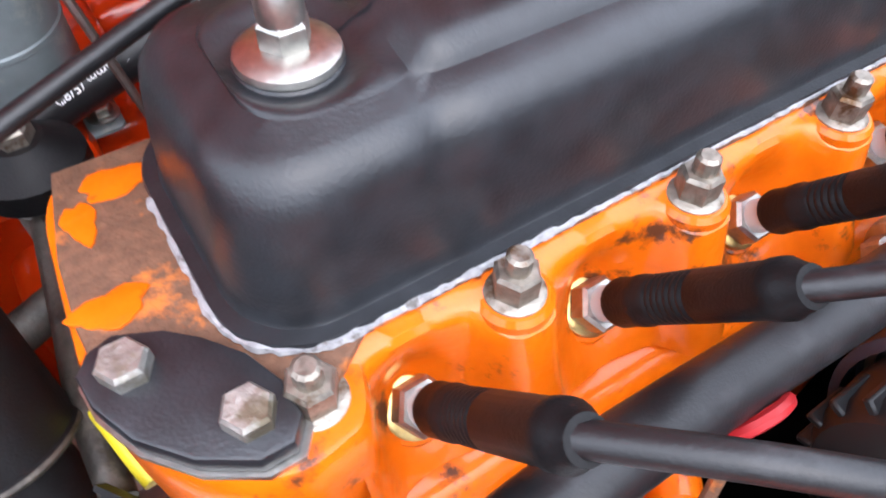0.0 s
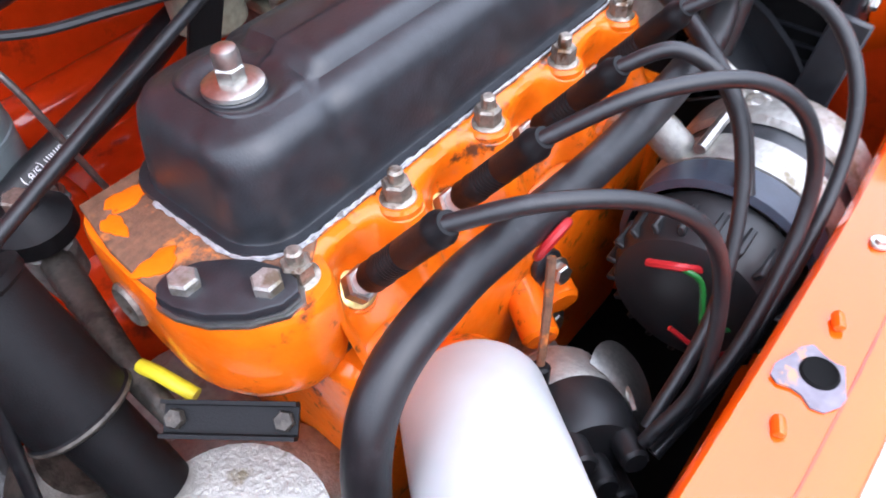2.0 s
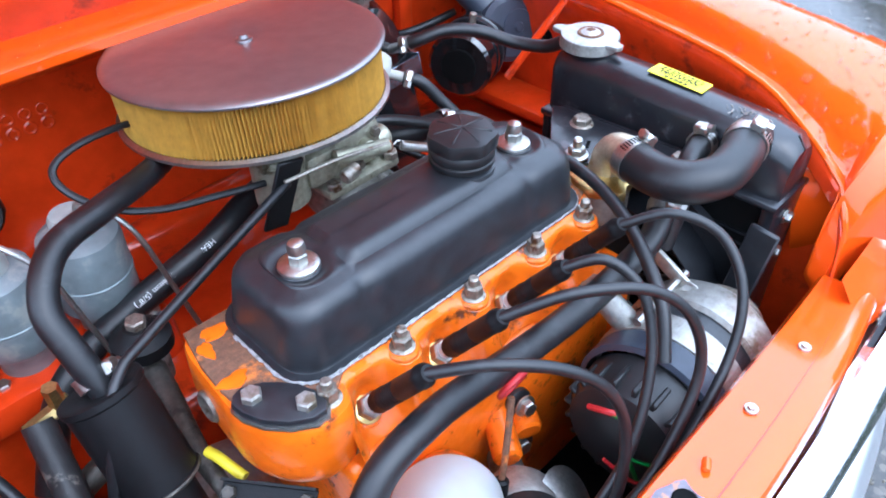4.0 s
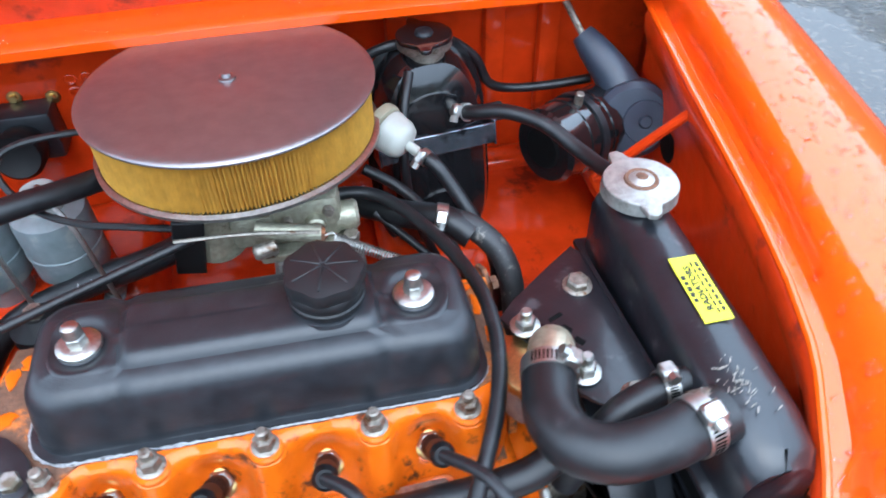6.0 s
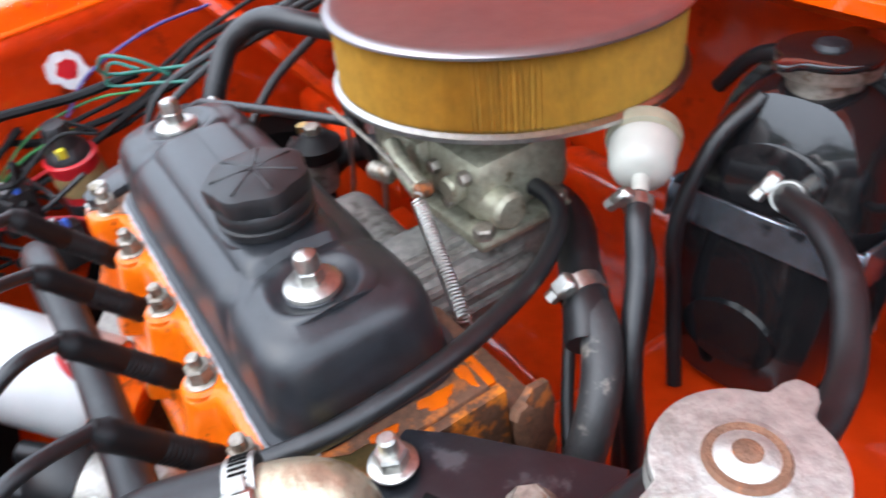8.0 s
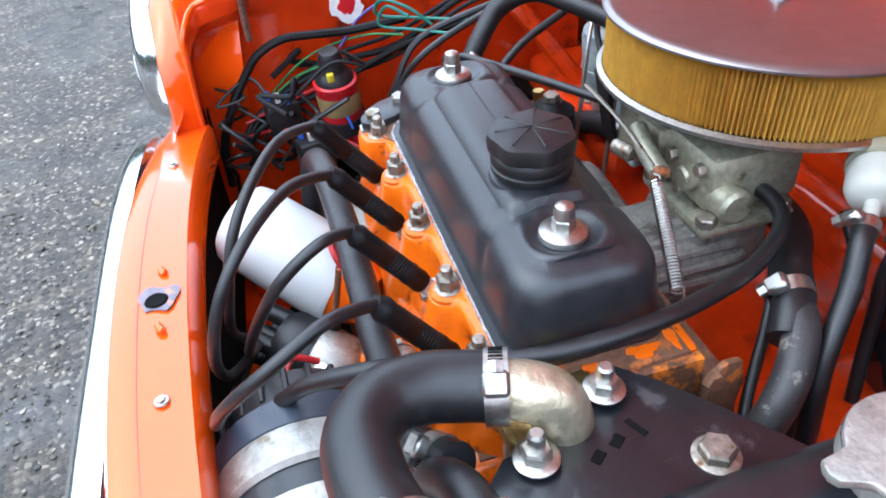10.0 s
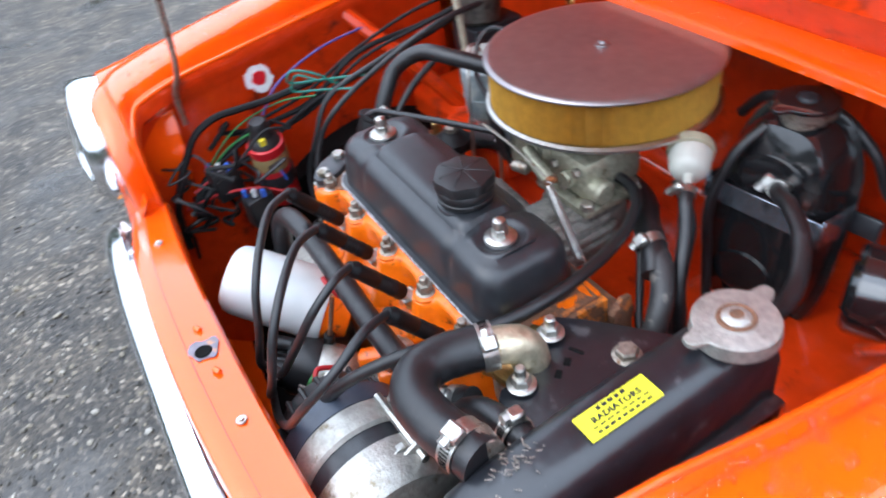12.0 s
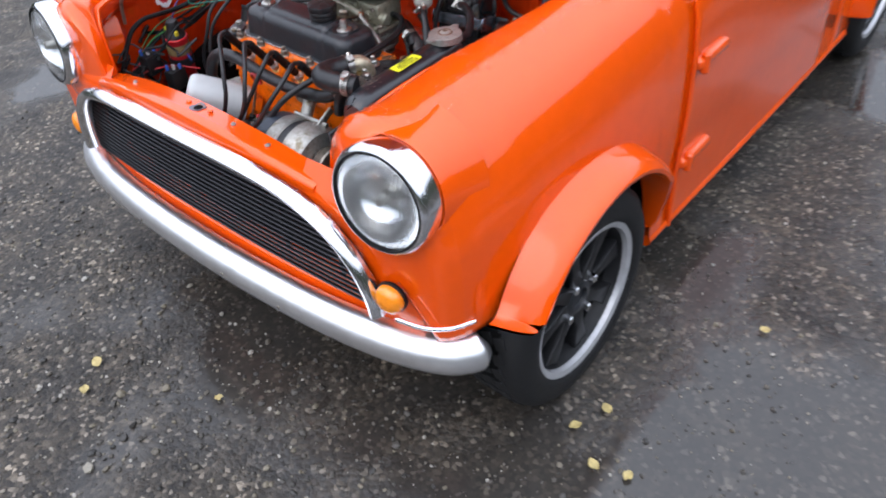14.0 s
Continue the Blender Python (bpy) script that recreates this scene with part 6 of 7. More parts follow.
hose("fuel_hose", "thin black fuel hose down the bulkhead", [(0.230, 0.235, 0.690), (0.268, 0.220, 0.665), (0.300, 0.180, 0.640), (0.318, 0.150, 0.600), (0.325, 0.14, 0.55)], 0.0058)
hose("fuel_hose", "thin black fuel hose down the bulkhead", [(0.232, 0.175, 0.680), (0.268, 0.150, 0.650), (0.310, 0.110, 0.620), (0.335, 0.09, 0.60)], 0.0042)

# ---------------------------------------------------------------- heater blower and wiper link by the right wing
blow = thing("heater_blower", "glossy black heater blower motor and duct", "heater blower")
b0, b1 = Vector((0.432, 0.252, 0.668)), Vector((0.530, 0.300, 0.662))
m = axes(b0, b1 - b0) @ Matrix.Diagonal((1.15, 1.15, 1.1, 1))
part("motor_case", lathe([(0, 0), (0.034, 0), (0.038, 0.005), (0.038, 0.030), (0.0395, 0.031), (0.0395, 0.036), (0.038, 0.037), (0.038, 0.062), (0.0395, 0.063), (0.0395, 0.068), (0.038, 0.069), (0.038, 0.105)], 40, m), "gloss", blow)
part("end_disc", lathe([(0, -0.002), (0.020, -0.002), (0.022, 0.001)], 24, m), "deep", blow)
part("band", lathe([(0.0385, 0.046), (0.0405, 0.046), (0.0405, 0.054), (0.0385, 0.054)], 40, m), "black", blow)
part("band_screw", rod((0.474, 0.268, 0.705), (0.475, 0.266, 0.724), 0.005, 10, 0.001), "dirty", blow)
link = thing("duct_elbow", "grey-black cast elbow with cable lever", "duct")
part("elbow", joined(lathe([(0, -0.02), (0.034, -0.02), (0.040, -0.012), (0.040, 0.018), (0.034, 0.024), (0, 0.024)], 32, axes((0.545, 0.275, 0.676), (-0.25, -0.9, 0.35)) @ Matrix.Diagonal((1.1, 1.1, 1, 1))), tube([(0.545, 0.282, 0.684), (0.532, 0.308, 0.712), (0.514, 0.335, 0.736), (0.504, 0.348, 0.748)], lambda t: 0.027 - 0.014 * t, 16)), "bluecap", link)
part("dished_cover", lathe([(0.026, 0.0), (0.024, 0.004), (0.008, 0.003), (0.006, 0.006), (0, 0.006)], 28, axes((0.551, 0.252, 0.684), (-0.25, -0.9, 0.35))), "bluecap", link)
part("cable_end", tube([(0.506, 0.346, 0.745), (0.500, 0.356, 0.757), (0.493, 0.368, 0.772), (0.485, 0.385, 0.79)], 0.004, 8), "dirty", link)
part("hole", lathe([(0.018, 0), (0.016, 0.001), (0, 0.001)], 24, axes((XC + 0.4985, 0.215, 0.672), (-1, 0, 0))), "deep", link)

# ---------------------------------------------------------------- master cylinders, canister and pipes on the left
M["capgrey"] = material("grey_plastic_cap", (0.30, 0.31, 0.29), 0.5, grain=0.15, size=90)


def master(x, y, mat, label, big):
    t = thing("master_cylinder", label, "master cylinder", "fluid reservoirs")
    m = axes((x, y, 0.622), (0.02, -0.06, 1)) @ Matrix.Diagonal((big, big, 1.0, 1))
    part("can", lathe([(0, 0), (0.027, 0), (0.0285, 0.003), (0.0285, 0.030), (0.0292, 0.031), (0.0292, 0.034), (0.0285, 0.035), (0.0285, 0.070), (0.0272, 0.077), (0.020, 0.082), (0, 0.083)], 40, m), mat, t)
    part("cap", lathe([(0.0150, 0.080), (0.0150, 0.097), (0.013, 0.101), (0, 0.101)], 24, m), "capgrey", t)
    part("barrel", joined(lathe([(0.017, -0.045), (0.020, -0.035), (0.020, -0.012), (0.026, 0.0)], 24, m), rbox(0.065, 0.05, 0.008, 0.003, 1, m @ Matrix.Translation((0, 0, -0.037)))), "zinc", t)
    for s in (-1, 1):
        bolt(t, m @ Vector((0.025 * s, -0.015, -0.033)), (0, 0, 1), 0.007, 0.006, 0.010, "steel", "nut")
    part("feed_pipe", tube([m @ Vector((0.005, -0.005, 0.085)), m @ Vector((0.004, -0.006, 0.11)), m @ Vector((0.010, -0.02, 0.118)), m @ Vector((0.026, -0.036, 0.09)), m @ Vector((0.036, -0.048, 0.03)), m @ Vector((0.045, -0.06, -0.03)), m @ Vector((0.052, -0.075, -0.065))], 0.0026, 8), "steel", t, "bent bright hydraulic pipe")
    return t


master(-0.158, 0.242, "zinc", "blue-grey metal brake fluid reservoir on the shelf", 1.26)
master(-0.081, 0.240, "zinc", "pale grey fluid reservoir beside its twin", 1.28)
can = thing("breather_canister", "matt black breather canister tapering to a tube", "canister")
c0, c1 = Vector((-0.144, 0.059, 0.693)), Vector((-0.140, 0.018, 0.612))
m = axes(c0, c1 - c0) @ Matrix.Diagonal((1.1, 1.1, 1, 1))
ln = (c1 - c0).length
part("can_body", lathe([(0, 0.004), (0.016, 0.003), (0.026, 0.0), (0.0285, 0.001), (0.0285, 0.006), (0.027, 0.008), (0.027, ln - 0.004), (0.0285, ln - 0.003), (0.0285, ln), (0.026, ln + 0.002), (0.019, ln + 0.006), (0.0185, ln + 0.07), (0, ln + 0.07)], 36, m), "rubber", can)
part("crimp", lathe([(0.0285, ln - 0.003), (0.0292, ln - 0.0015), (0.0285, ln)], 36, m), "grease", can)
up_hose = hose("canister_hose", "worn black hose rising from the canister to the heater", [c0 + Vector((0.003, -0.006, -0.006)), (-0.146, 0.074, 0.722), (-0.146, 0.096, 0.750), (-0.120, 0.124, 0.770), (-0.0725, 0.1475, 0.769), (-0.018, 0.190, 0.753), (0.03, 0.245, 0.733), (0.06, 0.28, 0.73)], 0.0108, "hose")
clip(up_hose, c0 + Vector((0.0, 0.006, 0.004)), (-0.1, 1, 0.9), 0.0122, 0.011, screw=(0.8, -0.4, 0.4))
hose("lower_heater_hose", "grey-black heater hose dropping beside the canister", [(-0.185, 0.150, 0.605), (-0.192, 0.110, 0.560), (-0.200, 0.060, 0.52), (-0.205, 0.02, 0.46), (-0.20, 0.0, 0.38)], 0.0135, "wornhose")
hose("bonnet_cable", "slim black control cable across the engine bay", [(0.074, 0.117, 0.734), (0.050, 0.108, 0.732), (-0.03, 0.080, 0.724), (-0.10, 0.055, 0.716), (-0.128, 0.044, 0.711), (-0.150, 0.030, 0.690), (-0.172, 0.02, 0.63), (-0.19, 0.02, 0.56)], 0.0042, "hose", 10, "cable")
hose("choke_cable", "thin grey control cable looping above the reservoirs", [(0.062, 0.138, 0.728), (0.02, 0.145, 0.733), (-0.025, 0.155, 0.738), (-0.060, 0.168, 0.750), (-0.082, 0.188, 0.768), (-0.083, 0.205, 0.782), (-0.060, 0.212, 0.790), (-0.015, 0.225, 0.785), (0.03, 0.24, 0.77)], 0.0032, "hose", 8, "cable")
hose("brake_pipe", "thin black rubber brake hose on the inner wing", [(-0.255, 0.220, 0.69), (-0.245, 0.150, 0.655), (-0.225, 0.09, 0.60), (-0.215, 0.05, 0.53), (-0.215, 0.03, 0.45)], 0.0055, "hose", 10)
union = thing("brake_union", "brass brake pipe union on the bulkhead", "union")
part("body", joined(rod((-0.195, 0.150, 0.600), (-0.155, 0.150, 0.610), 0.0075, 6), rod((-0.165, 0.150, 0.605), (-0.165, 0.148, 0.635), 0.007, 6)), "brass", union)
leaf = thing("dead_leaf", "yellowed fallen leaf on the shelf", "leaf")
M["leafyellow"] = material("yellow_leaf", (0.42, 0.33, 0.13), 0.6, grain=0.3, size=120)
part("blade", sheet([[(-0.200 + 0.005 * i, 0.236 + 0.004 * math.sin(i) + v * 0.006 * math.sin(math.pi * (i + 0.5) / 7), 0.568 + 0.002 * abs(v)) for v in (-1, 0, 1)] for i in range(7)], 0.0004), "leafyellow", leaf)
shelf = part("reservoir_shelf", block(-0.24, 0.20, 0.555, -0.06, 0.30, 0.592, 0.008), "bay", car)
# grimy steering and drive parts low on the left
low = thing("steering_arm", "greasy steel arm and joint low in the bay", "steering arm")
part("arm", joined(rod((-0.32, 0.10, 0.50), (-0.10, 0.14, 0.55), 0.012, 14), rod((-0.20, 0.07, 0.50), (-0.16, 0.05, 0.54), 0.03, 20, 0.005), rod((-0.30, 0.0, 0.43), (-0.20, 0.02, 0.46), 0.02, 16, 0.004)), "grease", low)

cup = thing("rubber_cup", "black rubber cup on the bulkhead behind the reservoirs", "cup")
part("cover", lathe([(0.020, -0.05), (0.026, -0.03), (0.027, 0.0), (0.023, 0.006), (0.017, 0.004), (0.0, 0.0)], 28, axes((-0.133, 0.352, 0.686), (0.1, -1, 0.3))), "rubber", cup)
part("bracket", block(-0.165, 0.392, 0.65, -0.10, 0.43, 0.71, 0.004), "black", cup)
motor = thing("wiper_motor", "dull black wiper motor with a pale strap in the far corner", "wiper motor")
m = axes((-0.262, 0.300, 0.712), (-0.1, 0.15, 1))
part("motor_body", lathe([(0, 0), (0.030, 0.0), (0.036, 0.006), (0.037, 0.040), (0.034, 0.058), (0.022, 0.070), (0, 0.074)], 32, m), "grease", motor)
part("motor_foot", block(-0.300, 0.270, 0.60, -0.225, 0.36, 0.715, 0.006), "black", motor)
M["beige"] = material("beige_sleeve", (0.34, 0.30, 0.22), 0.55, grain=0.2, size=90)
part("strap", tube([(-0.265, 0.262, 0.800), (-0.252, 0.258, 0.770), (-0.240, 0.256, 0.720), (-0.236, 0.254, 0.660), (-0.24, 0.25, 0.60)], 0.0055, 8), "beige", motor, "pale beige sleeve")
# ---------------------------------------------------------------- ignition coil, relays and looms on the left inner wing
coilt = thing("ignition_coil", "red ignition coil with olive label on the inner wing", "ignition coil")
m = axes((-0.330, -0.070, 0.520), (0.15, -0.05, 1))
part("coil_can", lathe([(0, 0), (0.026, 0), (0.028, 0.004), (0.028, 0.108), (0.029, 0.110), (0.029, 0.114), (0.025, 0.116), (0, 0.116)], 32, m), "redcan", coilt)
M["olive"] = material("olive_label", (0.22, 0.16, 0.07), 0.5, grain=0.2)
part("label_band", lathe([(0.0283, 0.072), (0.0286, 0.073), (0.0286, 0.098), (0.0283, 0.099)], 32, m), "olive", coilt)
part("coil_top", lathe([(0.026, 0.114), (0.0245, 0.122), (0.019, 0.127), (0.0165, 0.131), (0.0155, 0.150), (0.012, 0.156), (0, 0.157)], 24, m), "plastic", coilt)
for s in (-1, 1):
    part("terminal", rbox(0.006, 0.009, 0.012, 0.001, 1, m @ Matrix.Translation((0.020 * s, -0.006, 0.130))), "yellow", coilt, "yellow terminal sleeve")
part("strap", lathe([(0.0288, 0.040), (0.0305, 0.040), (0.0305, 0.062), (0.0288, 0.062)], 32, m), "black", coilt)
rel = thing("relay", "dark relay box with coloured spade terminals", "relay", "relays")
part("box", rbox(0.032, 0.045, 0.05, 0.004, 2, pose(-0.33, -0.15, 0.585, 0, 0, 10)), "plastic", rel)
for k, c in enumerate(("blue", "white", "blue")):
    part("spade", rbox(0.006, 0.007, 0.014, 0.001, 1, pose(-0.335 + 0.010 * k, -0.165 + 0.012 * k, 0.617)), c, rel)
copy_thing(rel, pose(0.045, 0.030, -0.040))
tagw = thing("bare_hole", "ragged hole with bare metal rim in the inner wing", "hole")


def ragged(r, seed, z0, z1, m):
    """A torn patch with an uneven outline."""
    rng = random.Random(seed)
    pts = [(r * (0.8 + 0.4 * rng.random()) * math.cos(0.3307 * i), r * (0.8 + 0.4 * rng.random()) * math.sin(0.3307 * i)) for i in range(19)]
    return prism(pts, z0, z1, 0.0, m)


hole_m = axes((-0.3890, -0.036, 0.700), (1, 0, 0.05)) @ Matrix.Diagonal((0.85, 0.85, 1, 1))
part("rim", ragged(0.026, 3, 0.0, 0.0008, hole_m), "print", tagw)
part("opening", ragged(0.014, 5, 0.0006, 0.0014, hole_m), "redcan", tagw)
copy_thing(tagw, pose(0.014, -0.160, -0.080))

rng = random.Random(21)


def wire(route, r, mat, label, cat="wire"):
    t = thing("wire", label, cat, "engine bay wiring")
    part("sleeve", tube(route, r, 8, 7), mat, t)
    return t


for k in range(4):
    o = 0.007 * k
    j = [rng.uniform(-0.012, 0.012) for q in range(9)]
    wire([(-0.285 + o, 0.36, 0.755), (-0.325 + o + j[0], 0.24, 0.735 - o + j[1]), (-0.350 + o + 0.4 * j[2], 0.12, 0.705 - o + j[3]), (-0.350 + 0.5 * o, 0.02, 0.672 - 1.6 * o + j[4]), (-0.348 + o, -0.08, 0.640 - o + j[5]), (-0.345, -0.17 + j[6], 0.60 - o), (-0.33, -0.215, 0.55)], 0.0030 + 0.0014 * (k % 2), "rubber", "black taped wiring loom along the inner wing")
for k in range(2):
    o = 0.016 * k
    j = [rng.uniform(-0.014, 0.014) for q in range(6)]
    wire([(-0.25 + o, 0.33, 0.755), (-0.27 + o + j[0], 0.22, 0.735 + j[1]), (-0.282 + o, 0.12 + j[2], 0.705), (-0.288 + o + j[3], 0.04, 0.665 + j[4]), (-0.29 + o, 0.0, 0.62), (-0.285 + o + j[5], -0.03, 0.55), (-0.26, -0.04, 0.46)], 0.0045, "hose", "black cable dropping behind the coil")
wire([(-0.330, 0.03, 0.690), (-0.340, -0.04, 0.683), (-0.340, -0.09, 0.686), (-0.340, -0.130, 0.687), (-0.340, -0.165, 0.672), (-0.340, -0.188, 0.645), (-0.338, -0.212, 0.610), (-0.335, -0.235, 0.56), (-0.33, -0.24, 0.50)], 0.0058, "rubber", "thick black loom bent down to the front panel")
for mat, r, route in (
    ("teal", 0.0022, [(-0.285, 0.10, 0.69), (-0.315, 0.045, 0.692), (-0.330, -0.005, 0.70), (-0.318, 0.0, 0.722), (-0.300, 0.03, 0.712), (-0.29, 0.055, 0.69)]),
    ("teal", 0.0020, [(-0.27, 0.08, 0.68), (-0.305, 0.035, 0.682), (-0.325, -0.005, 0.688), (-0.320, 0.005, 0.712), (-0.296, 0.028, 0.704)]),
    ("green", 0.0016, [(-0.30, 0.02, 0.680), (-0.335, -0.03, 0.675), (-0.35, -0.10, 0.655), (-0.352, -0.16, 0.61), (-0.34, -0.20, 0.56)]),
    ("green", 0.0020, [(-0.32, -0.06, 0.655), (-0.34, -0.12, 0.635), (-0.345, -0.17, 0.60), (-0.34, -0.20, 0.57)]),
    ("purple", 0.0020, [(-0.36, 0.14, 0.73), (-0.352, 0.06, 0.725), (-0.345, -0.02, 0.700), (-0.335, -0.06, 0.665)]),
    ("blue", 0.0022, [(-0.325, -0.062, 0.650), (-0.300, -0.075, 0.640), (-0.296, -0.075, 0.61), (-0.29, -0.065, 0.57)]),
    ("red", 0.0024, [(-0.335, -0.20, 0.585), (-0.34, -0.15, 0.60), (-0.325, -0.10, 0.62), (-0.31, -0.06, 0.64)]),
    ("red", 0.0024, [(-0.34, -0.22, 0.56), (-0.32, -0.17, 0.575), (-0.30, -0.11, 0.57), (-0.27, -0.06, 0.55)]),
    ("yellow", 0.0012, [(-0.325, -0.06, 0.655), (-0.318, -0.075, 0.652), (-0.312, -0.07, 0.640)]),
    ("green", 0.0020, [(0.150, -0.19, 0.61), (0.155, -0.205, 0.60), (0.150, -0.215, 0.57), (0.16, -0.225, 0.53)]),
    ("green", 0.0018, [(0.150, -0.215, 0.57), (0.165, -0.23, 0.56), (0.20, -0.24, 0.545), (0.24, -0.245, 0.53)]),
    ("red", 0.0018, [(0.135, -0.20, 0.57), (0.15, -0.225, 0.545), (0.18, -0.24, 0.53), (0.22, -0.245, 0.52)]),
    ("blue", 0.0018, [(0.21, -0.235, 0.55), (0.24, -0.242, 0.56), (0.27, -0.243, 0.54)]),
):
    wire(route, r, mat, f"{mat} insulated wire among the wiring")
for k in range(13):
    x, y, z = rng.uniform(-0.36, -0.25), rng.uniform(-0.22, -0.08), rng.uniform(0.53, 0.66)
    pts = [(x, y, z)]
    for s in range(4):
        x, y, z = min(-0.22, max(-0.365, x + rng.uniform(-0.03, 0.03))), max(-0.235, min(0.02, y + rng.uniform(-0.05, 0.05))), max(0.47, z + rng.uniform(-0.045, 0.03))
        pts.append((x, y, z))
    wire(pts, rng.uniform(0.0020, 0.0040), rng.choice(("rubber", "rubber", "hose", "rubber", "red", "rubber", "rubber", "rubber", "hose", "rubber", "hose", "redcan")), "loose tangled wire beside the coil")
# bonnet props
wire([(-0.3805, -0.207, 0.713), (-0.381, -0.222, 0.680), (-0.380, -0.238, 0.640), (-0.372, -0.248, 0.590), (-0.360, -0.245, 0.52)], 0.0022, "rubber", "thin black cable clipped down the inner wing")
prop = thing("bonnet_prop", "slim dark steel bonnet prop rod", "prop rod")
part("rod", tube([(-0.350, -0.170, 0.690), (-0.335, -0.168, 0.745), (-0.290, -0.155, 0.81), (-0.270, -0.140, 1.00), (-0.252, -0.125, 1.31)], 0.0042, 8, 4), "dirty", prop)
prop2 = thing("bonnet_prop", "thin orange-painted rod hanging from the bonnet", "prop rod")
part("rod", tube([(0.403, 0.345, 0.800), (0.404, 0.338, 0.835), (0.408, 0.315, 0.885)], 0.004, 8, 4), "bay", prop2)

stop = thing("bump_stop", "small black rubber bump stop on the scuttle edge", "bump stop")
part("foot", lathe([(0, 0), (0.009, 0), (0.009, 0.003), (0.0065, 0.0045)], 18, axes((0.580, 0.409, 0.795), (0, -0.7, 0.7))), "plastic", stop)
part("dome", lathe([(0.0065, 0.0045), (0.006, 0.009), (0.004, 0.0115), (0, 0.012)], 18, axes((0.580, 0.409, 0.795), (0, -0.7, 0.7))), "rubber", stop)

# ---------------------------------------------------------------- loose things on the ground, rain
def scatter(name, label, count, area, size, mat, seed, cat):
    rng = random.Random(seed)
    verts, faces = [], []
    base = bmesh.new()
    bmesh.ops.create_icosphere(base, subdivisions=1, radius=1.0)
    bv = [v.co.copy() for v in base.verts]
    bf = [[v.index for v in f.verts] for f in base.faces]
    base.free()
    for i in range(count):
        x, y = rng.uniform(area[0], area[2]), rng.uniform(area[1], area[3])
        s = rng.uniform(*size) * (0.6 + rng.random() ** 3)
        mt = pose(x, y, s * 0.25, rng.uniform(-25, 25), rng.uniform(-25, 25), rng.uniform(0, 360)) @ Matrix.Diagonal((s, s * rng.uniform(0.6, 1), s * rng.uniform(0.4, 0.7), 1))
        k = len(verts)
        verts += [mt @ (v * rng.uniform(0.8, 1.15)) for v in bv]
        faces += [[k + j for j in f] for f in bf]
    me = bpy.data.meshes.new(name)
    me.from_pydata(verts, [], faces)
    me.materials.append(M[mat])
    ob = new(name, me)
    return tagged(ob, label, cat, kind="stuff")


def stone_material():
    m = material("mixed_stone", (0.16, 0.155, 0.145), 0.55, grain=0.3, size=90)
    n, l = m.node_tree.nodes, m.node_tree.links
    geo = n.new("ShaderNodeNewGeometry")
    cr = n.new("ShaderNodeValToRGB")
    cr.color_ramp.elements[0].color, cr.color_ramp.elements[1].color = (0.03, 0.028, 0.025, 1), (0.34, 0.32, 0.28, 1)
    e = cr.color_ramp.elements.new(0.6)
    e.color = (0.075, 0.066, 0.055, 1)
    e = cr.color_ramp.elements.new(0.85)
    e.color = (0.17, 0.145, 0.10, 1)
    l.new(geo.outputs["Random Per Island"], cr.inputs[0])
    l.new(cr.outputs[0], n["Principled BSDF"].inputs["Base Color"])
    return m


M["stone"] = stone_material()
scatter("gravel", "mixed grey gravel chips on the asphalt", 11000, (-1.7, -1.5, 1.3, 1.5), (0.002, 0.006), "stone", 5, "gravel")
scatter("gravel", "coarse gravel lying loose before the car", 1500, (-1.3, -1.2, 0.6, -0.30), (0.004, 0.009), "stone", 6, "gravel")
rng = random.Random(12)
for k, (x, y) in enumerate(((0.167, -0.498), (-0.122, -0.686), (-0.18, -0.62), (0.87, -0.06), (0.90, 0.02), (0.95, -0.12), (1.02, -0.10), (1.08, 0.45))):
    lf = thing("fallen_leaf", "small pale yellow fallen leaf on the asphalt", "leaf", "fallen leaves", at=(x, y, 0.006))
    lf.rotation_euler = (rng.uniform(-0.2, 0.2), rng.uniform(-0.2, 0.2), rng.uniform(0, 6))
    s = rng.uniform(0.010, 0.018)
    part("blade", sheet([[((i - 3) * s / 3.2, v * 0.75 * s * math.sin(math.pi * (i + 0.4) / 6.8), 0.003 + 0.004 * abs(v) * rng.random()) for v in (-1, -0.5, 0, 0.5, 1)] for i in range(7)], 0.0005), "leafyellow", lf)


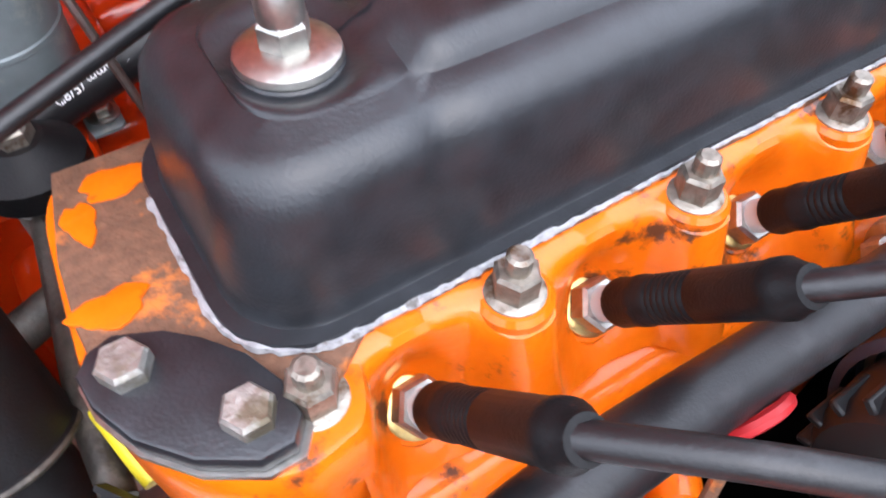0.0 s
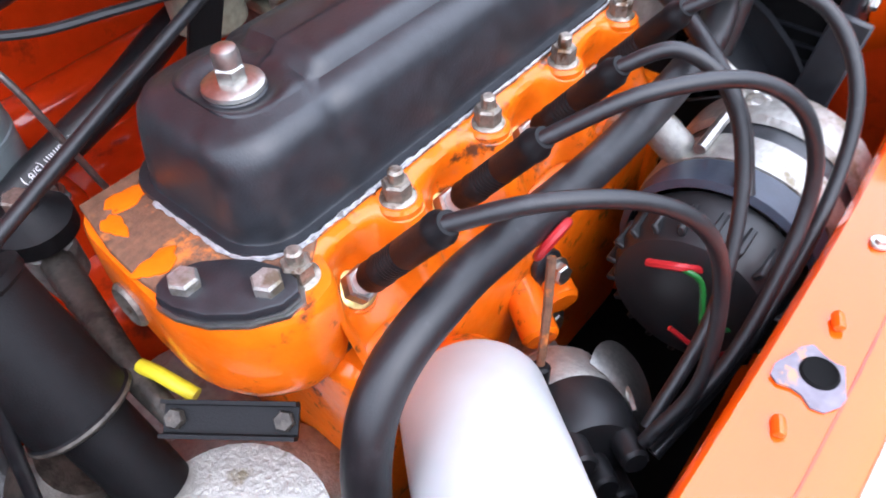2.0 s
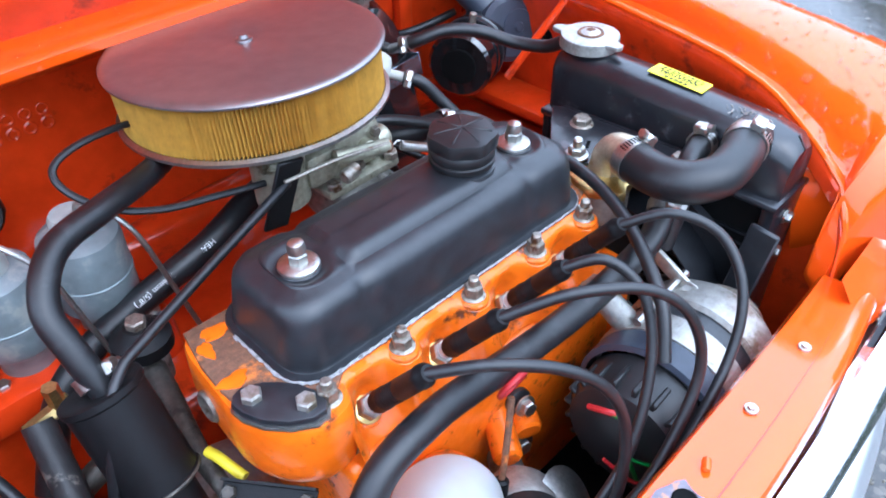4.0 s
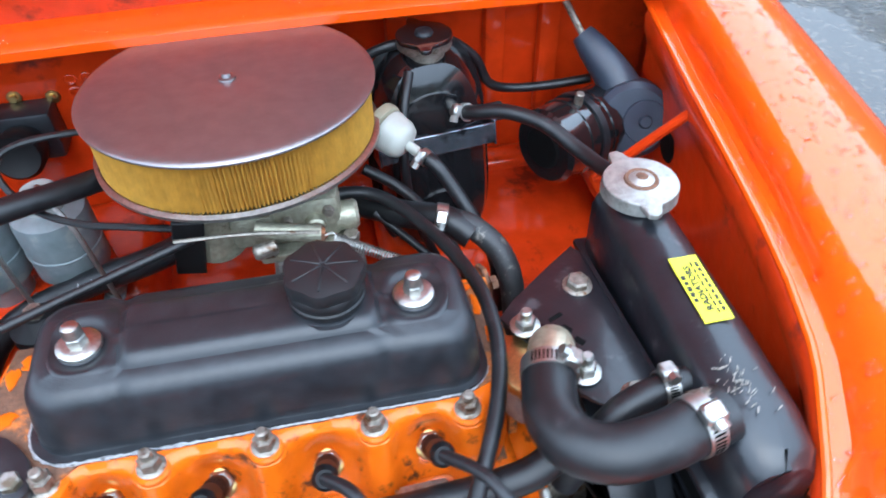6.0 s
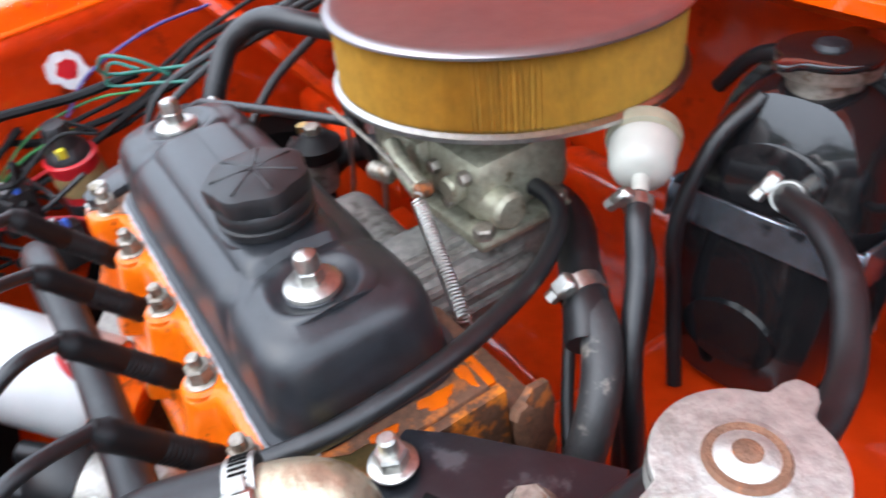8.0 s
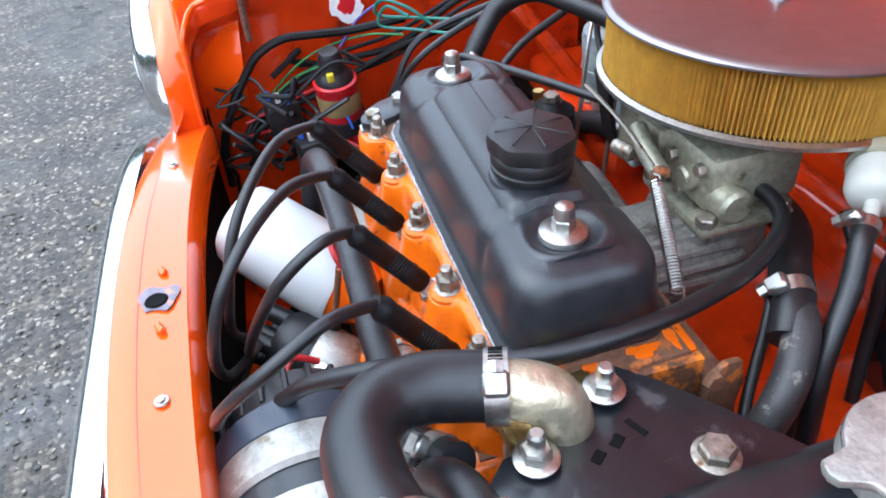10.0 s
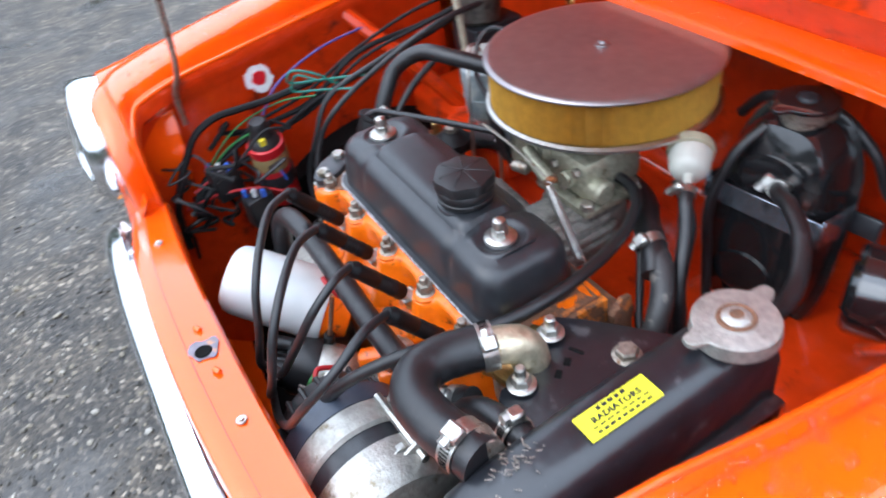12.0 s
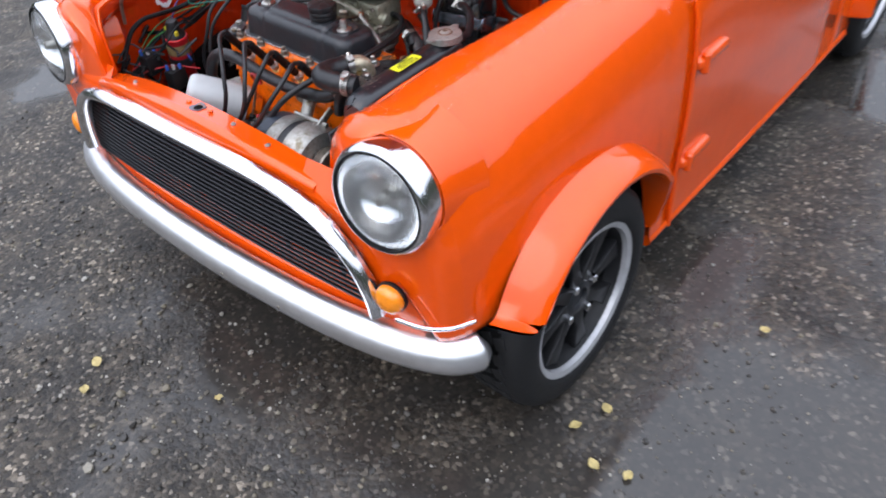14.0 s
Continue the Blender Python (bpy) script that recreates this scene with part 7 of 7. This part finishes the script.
def beads(label, spots, seed):
    """Beads of water on the spots: place, normal, a direction along the surface."""
    rng = random.Random(seed)
    verts, faces = [], []
    for p, nrm, t in spots:
        r = 0.0008 + 0.0019 * rng.random() ** 3
        m = axes(p + nrm * 0.0006, nrm, t) @ Matrix.Diagonal((r * rng.uniform(1, 1.9), r, r * 0.6, 1))
        b0 = len(verts)
        for h, rr in ((0, 1.0), (0.55, 0.82), (0.9, 0.42)):
            verts += [m @ Vector((rr * math.cos(0.785 * j), rr * math.sin(0.785 * j), h)) for j in range(8)]
        verts.append(m @ Vector((0, 0, 1)))
        for q in range(2):
            faces += [[b0 + 8 * q + j, b0 + 8 * q + (j + 1) % 8, b0 + 8 * q + 8 + (j + 1) % 8, b0 + 8 * q + 8 + j] for j in range(8)]
        faces += [[b0 + 16 + j, b0 + 16 + (j + 1) % 8, b0 + 24] for j in range(8)]
    me = bpy.data.meshes.new("raindrops")
    me.from_pydata(verts, [], faces)
    me.polygons.foreach_set("use_smooth", [True] * len(me.polygons))
    me.materials.append(M["drop"])
    return tagged(new("raindrops", me), label, "raindrops", kind="stuff")


def wing_spots(sgn, count, seed, y0, y1):
    rng = random.Random(seed)
    out = []
    for i in range(count):
        ln = section(rng.uniform(y0, y1), sgn)
        k = rng.uniform(0.5, 17)
        a, b = ln[int(k)], ln[int(k) + 1]
        t = (b - a).normalized()
        nrm = Vector((-t.z, 0, t.x)) if sgn > 0 else Vector((t.z, 0, -t.x))
        out.append((a.lerp(b, k - int(k)), -nrm if nrm.z < 0 else nrm, t))
    return out


def scuttle_spots(count, seed):
    rng = random.Random(seed)
    out = []
    for i in range(count):
        x, y = rng.uniform(-0.46, 0.46), 0.322 + 0.12 * rng.random() ** 1.6
        z = interp([(0.320, 0.828), (0.36, 0.834), (0.42, 0.840), (0.50, 0.852)], y) - 0.012 * (abs(x) / 0.53) ** 2
        out.append((Vector((XC + x, y, z)), Vector((0, -0.12, 1)), Vector((rng.uniform(-1, 1), 1, 0.1))))
    return out


beads("clear beads of rain on the orange wing", wing_spots(1, 1900, 31, -0.25, 0.48), 41)
beads("clear beads of rain on the orange wing", wing_spots(-1, 1100, 32, -0.25, 0.48), 42)
beads("clear beads of rain on the scuttle panel", scuttle_spots(900, 33), 43)

# ---------------------------------------------------------------- unseen ring added round the yard, dark in the paint's reflections
def surround_material():
    return material("dark_surround", (0.05, 0.055, 0.045), 0.8, grain=0.35, size=3, second=(0.025, 0.04, 0.015), patch=0.5, patch_size=0.6, bump=0.3, bump_size=12)


M["yard"] = surround_material()
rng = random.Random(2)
ring_pts = [(9.5 * math.cos(2 * math.pi * i / 48), 9.5 * math.sin(2 * math.pi * i / 48)) for i in range(49)]
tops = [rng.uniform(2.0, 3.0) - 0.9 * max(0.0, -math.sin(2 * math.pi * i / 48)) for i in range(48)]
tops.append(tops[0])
yard = part("reflection_ring", sheet([[(x, y, -0.05) for x, y in ring_pts], [(x, y, t) for (x, y), t in zip(ring_pts, tops)]], 0.3), "yard")
tagged(yard, "unseen dark ring added round the yard to shape reflections", "wall", kind="structure")
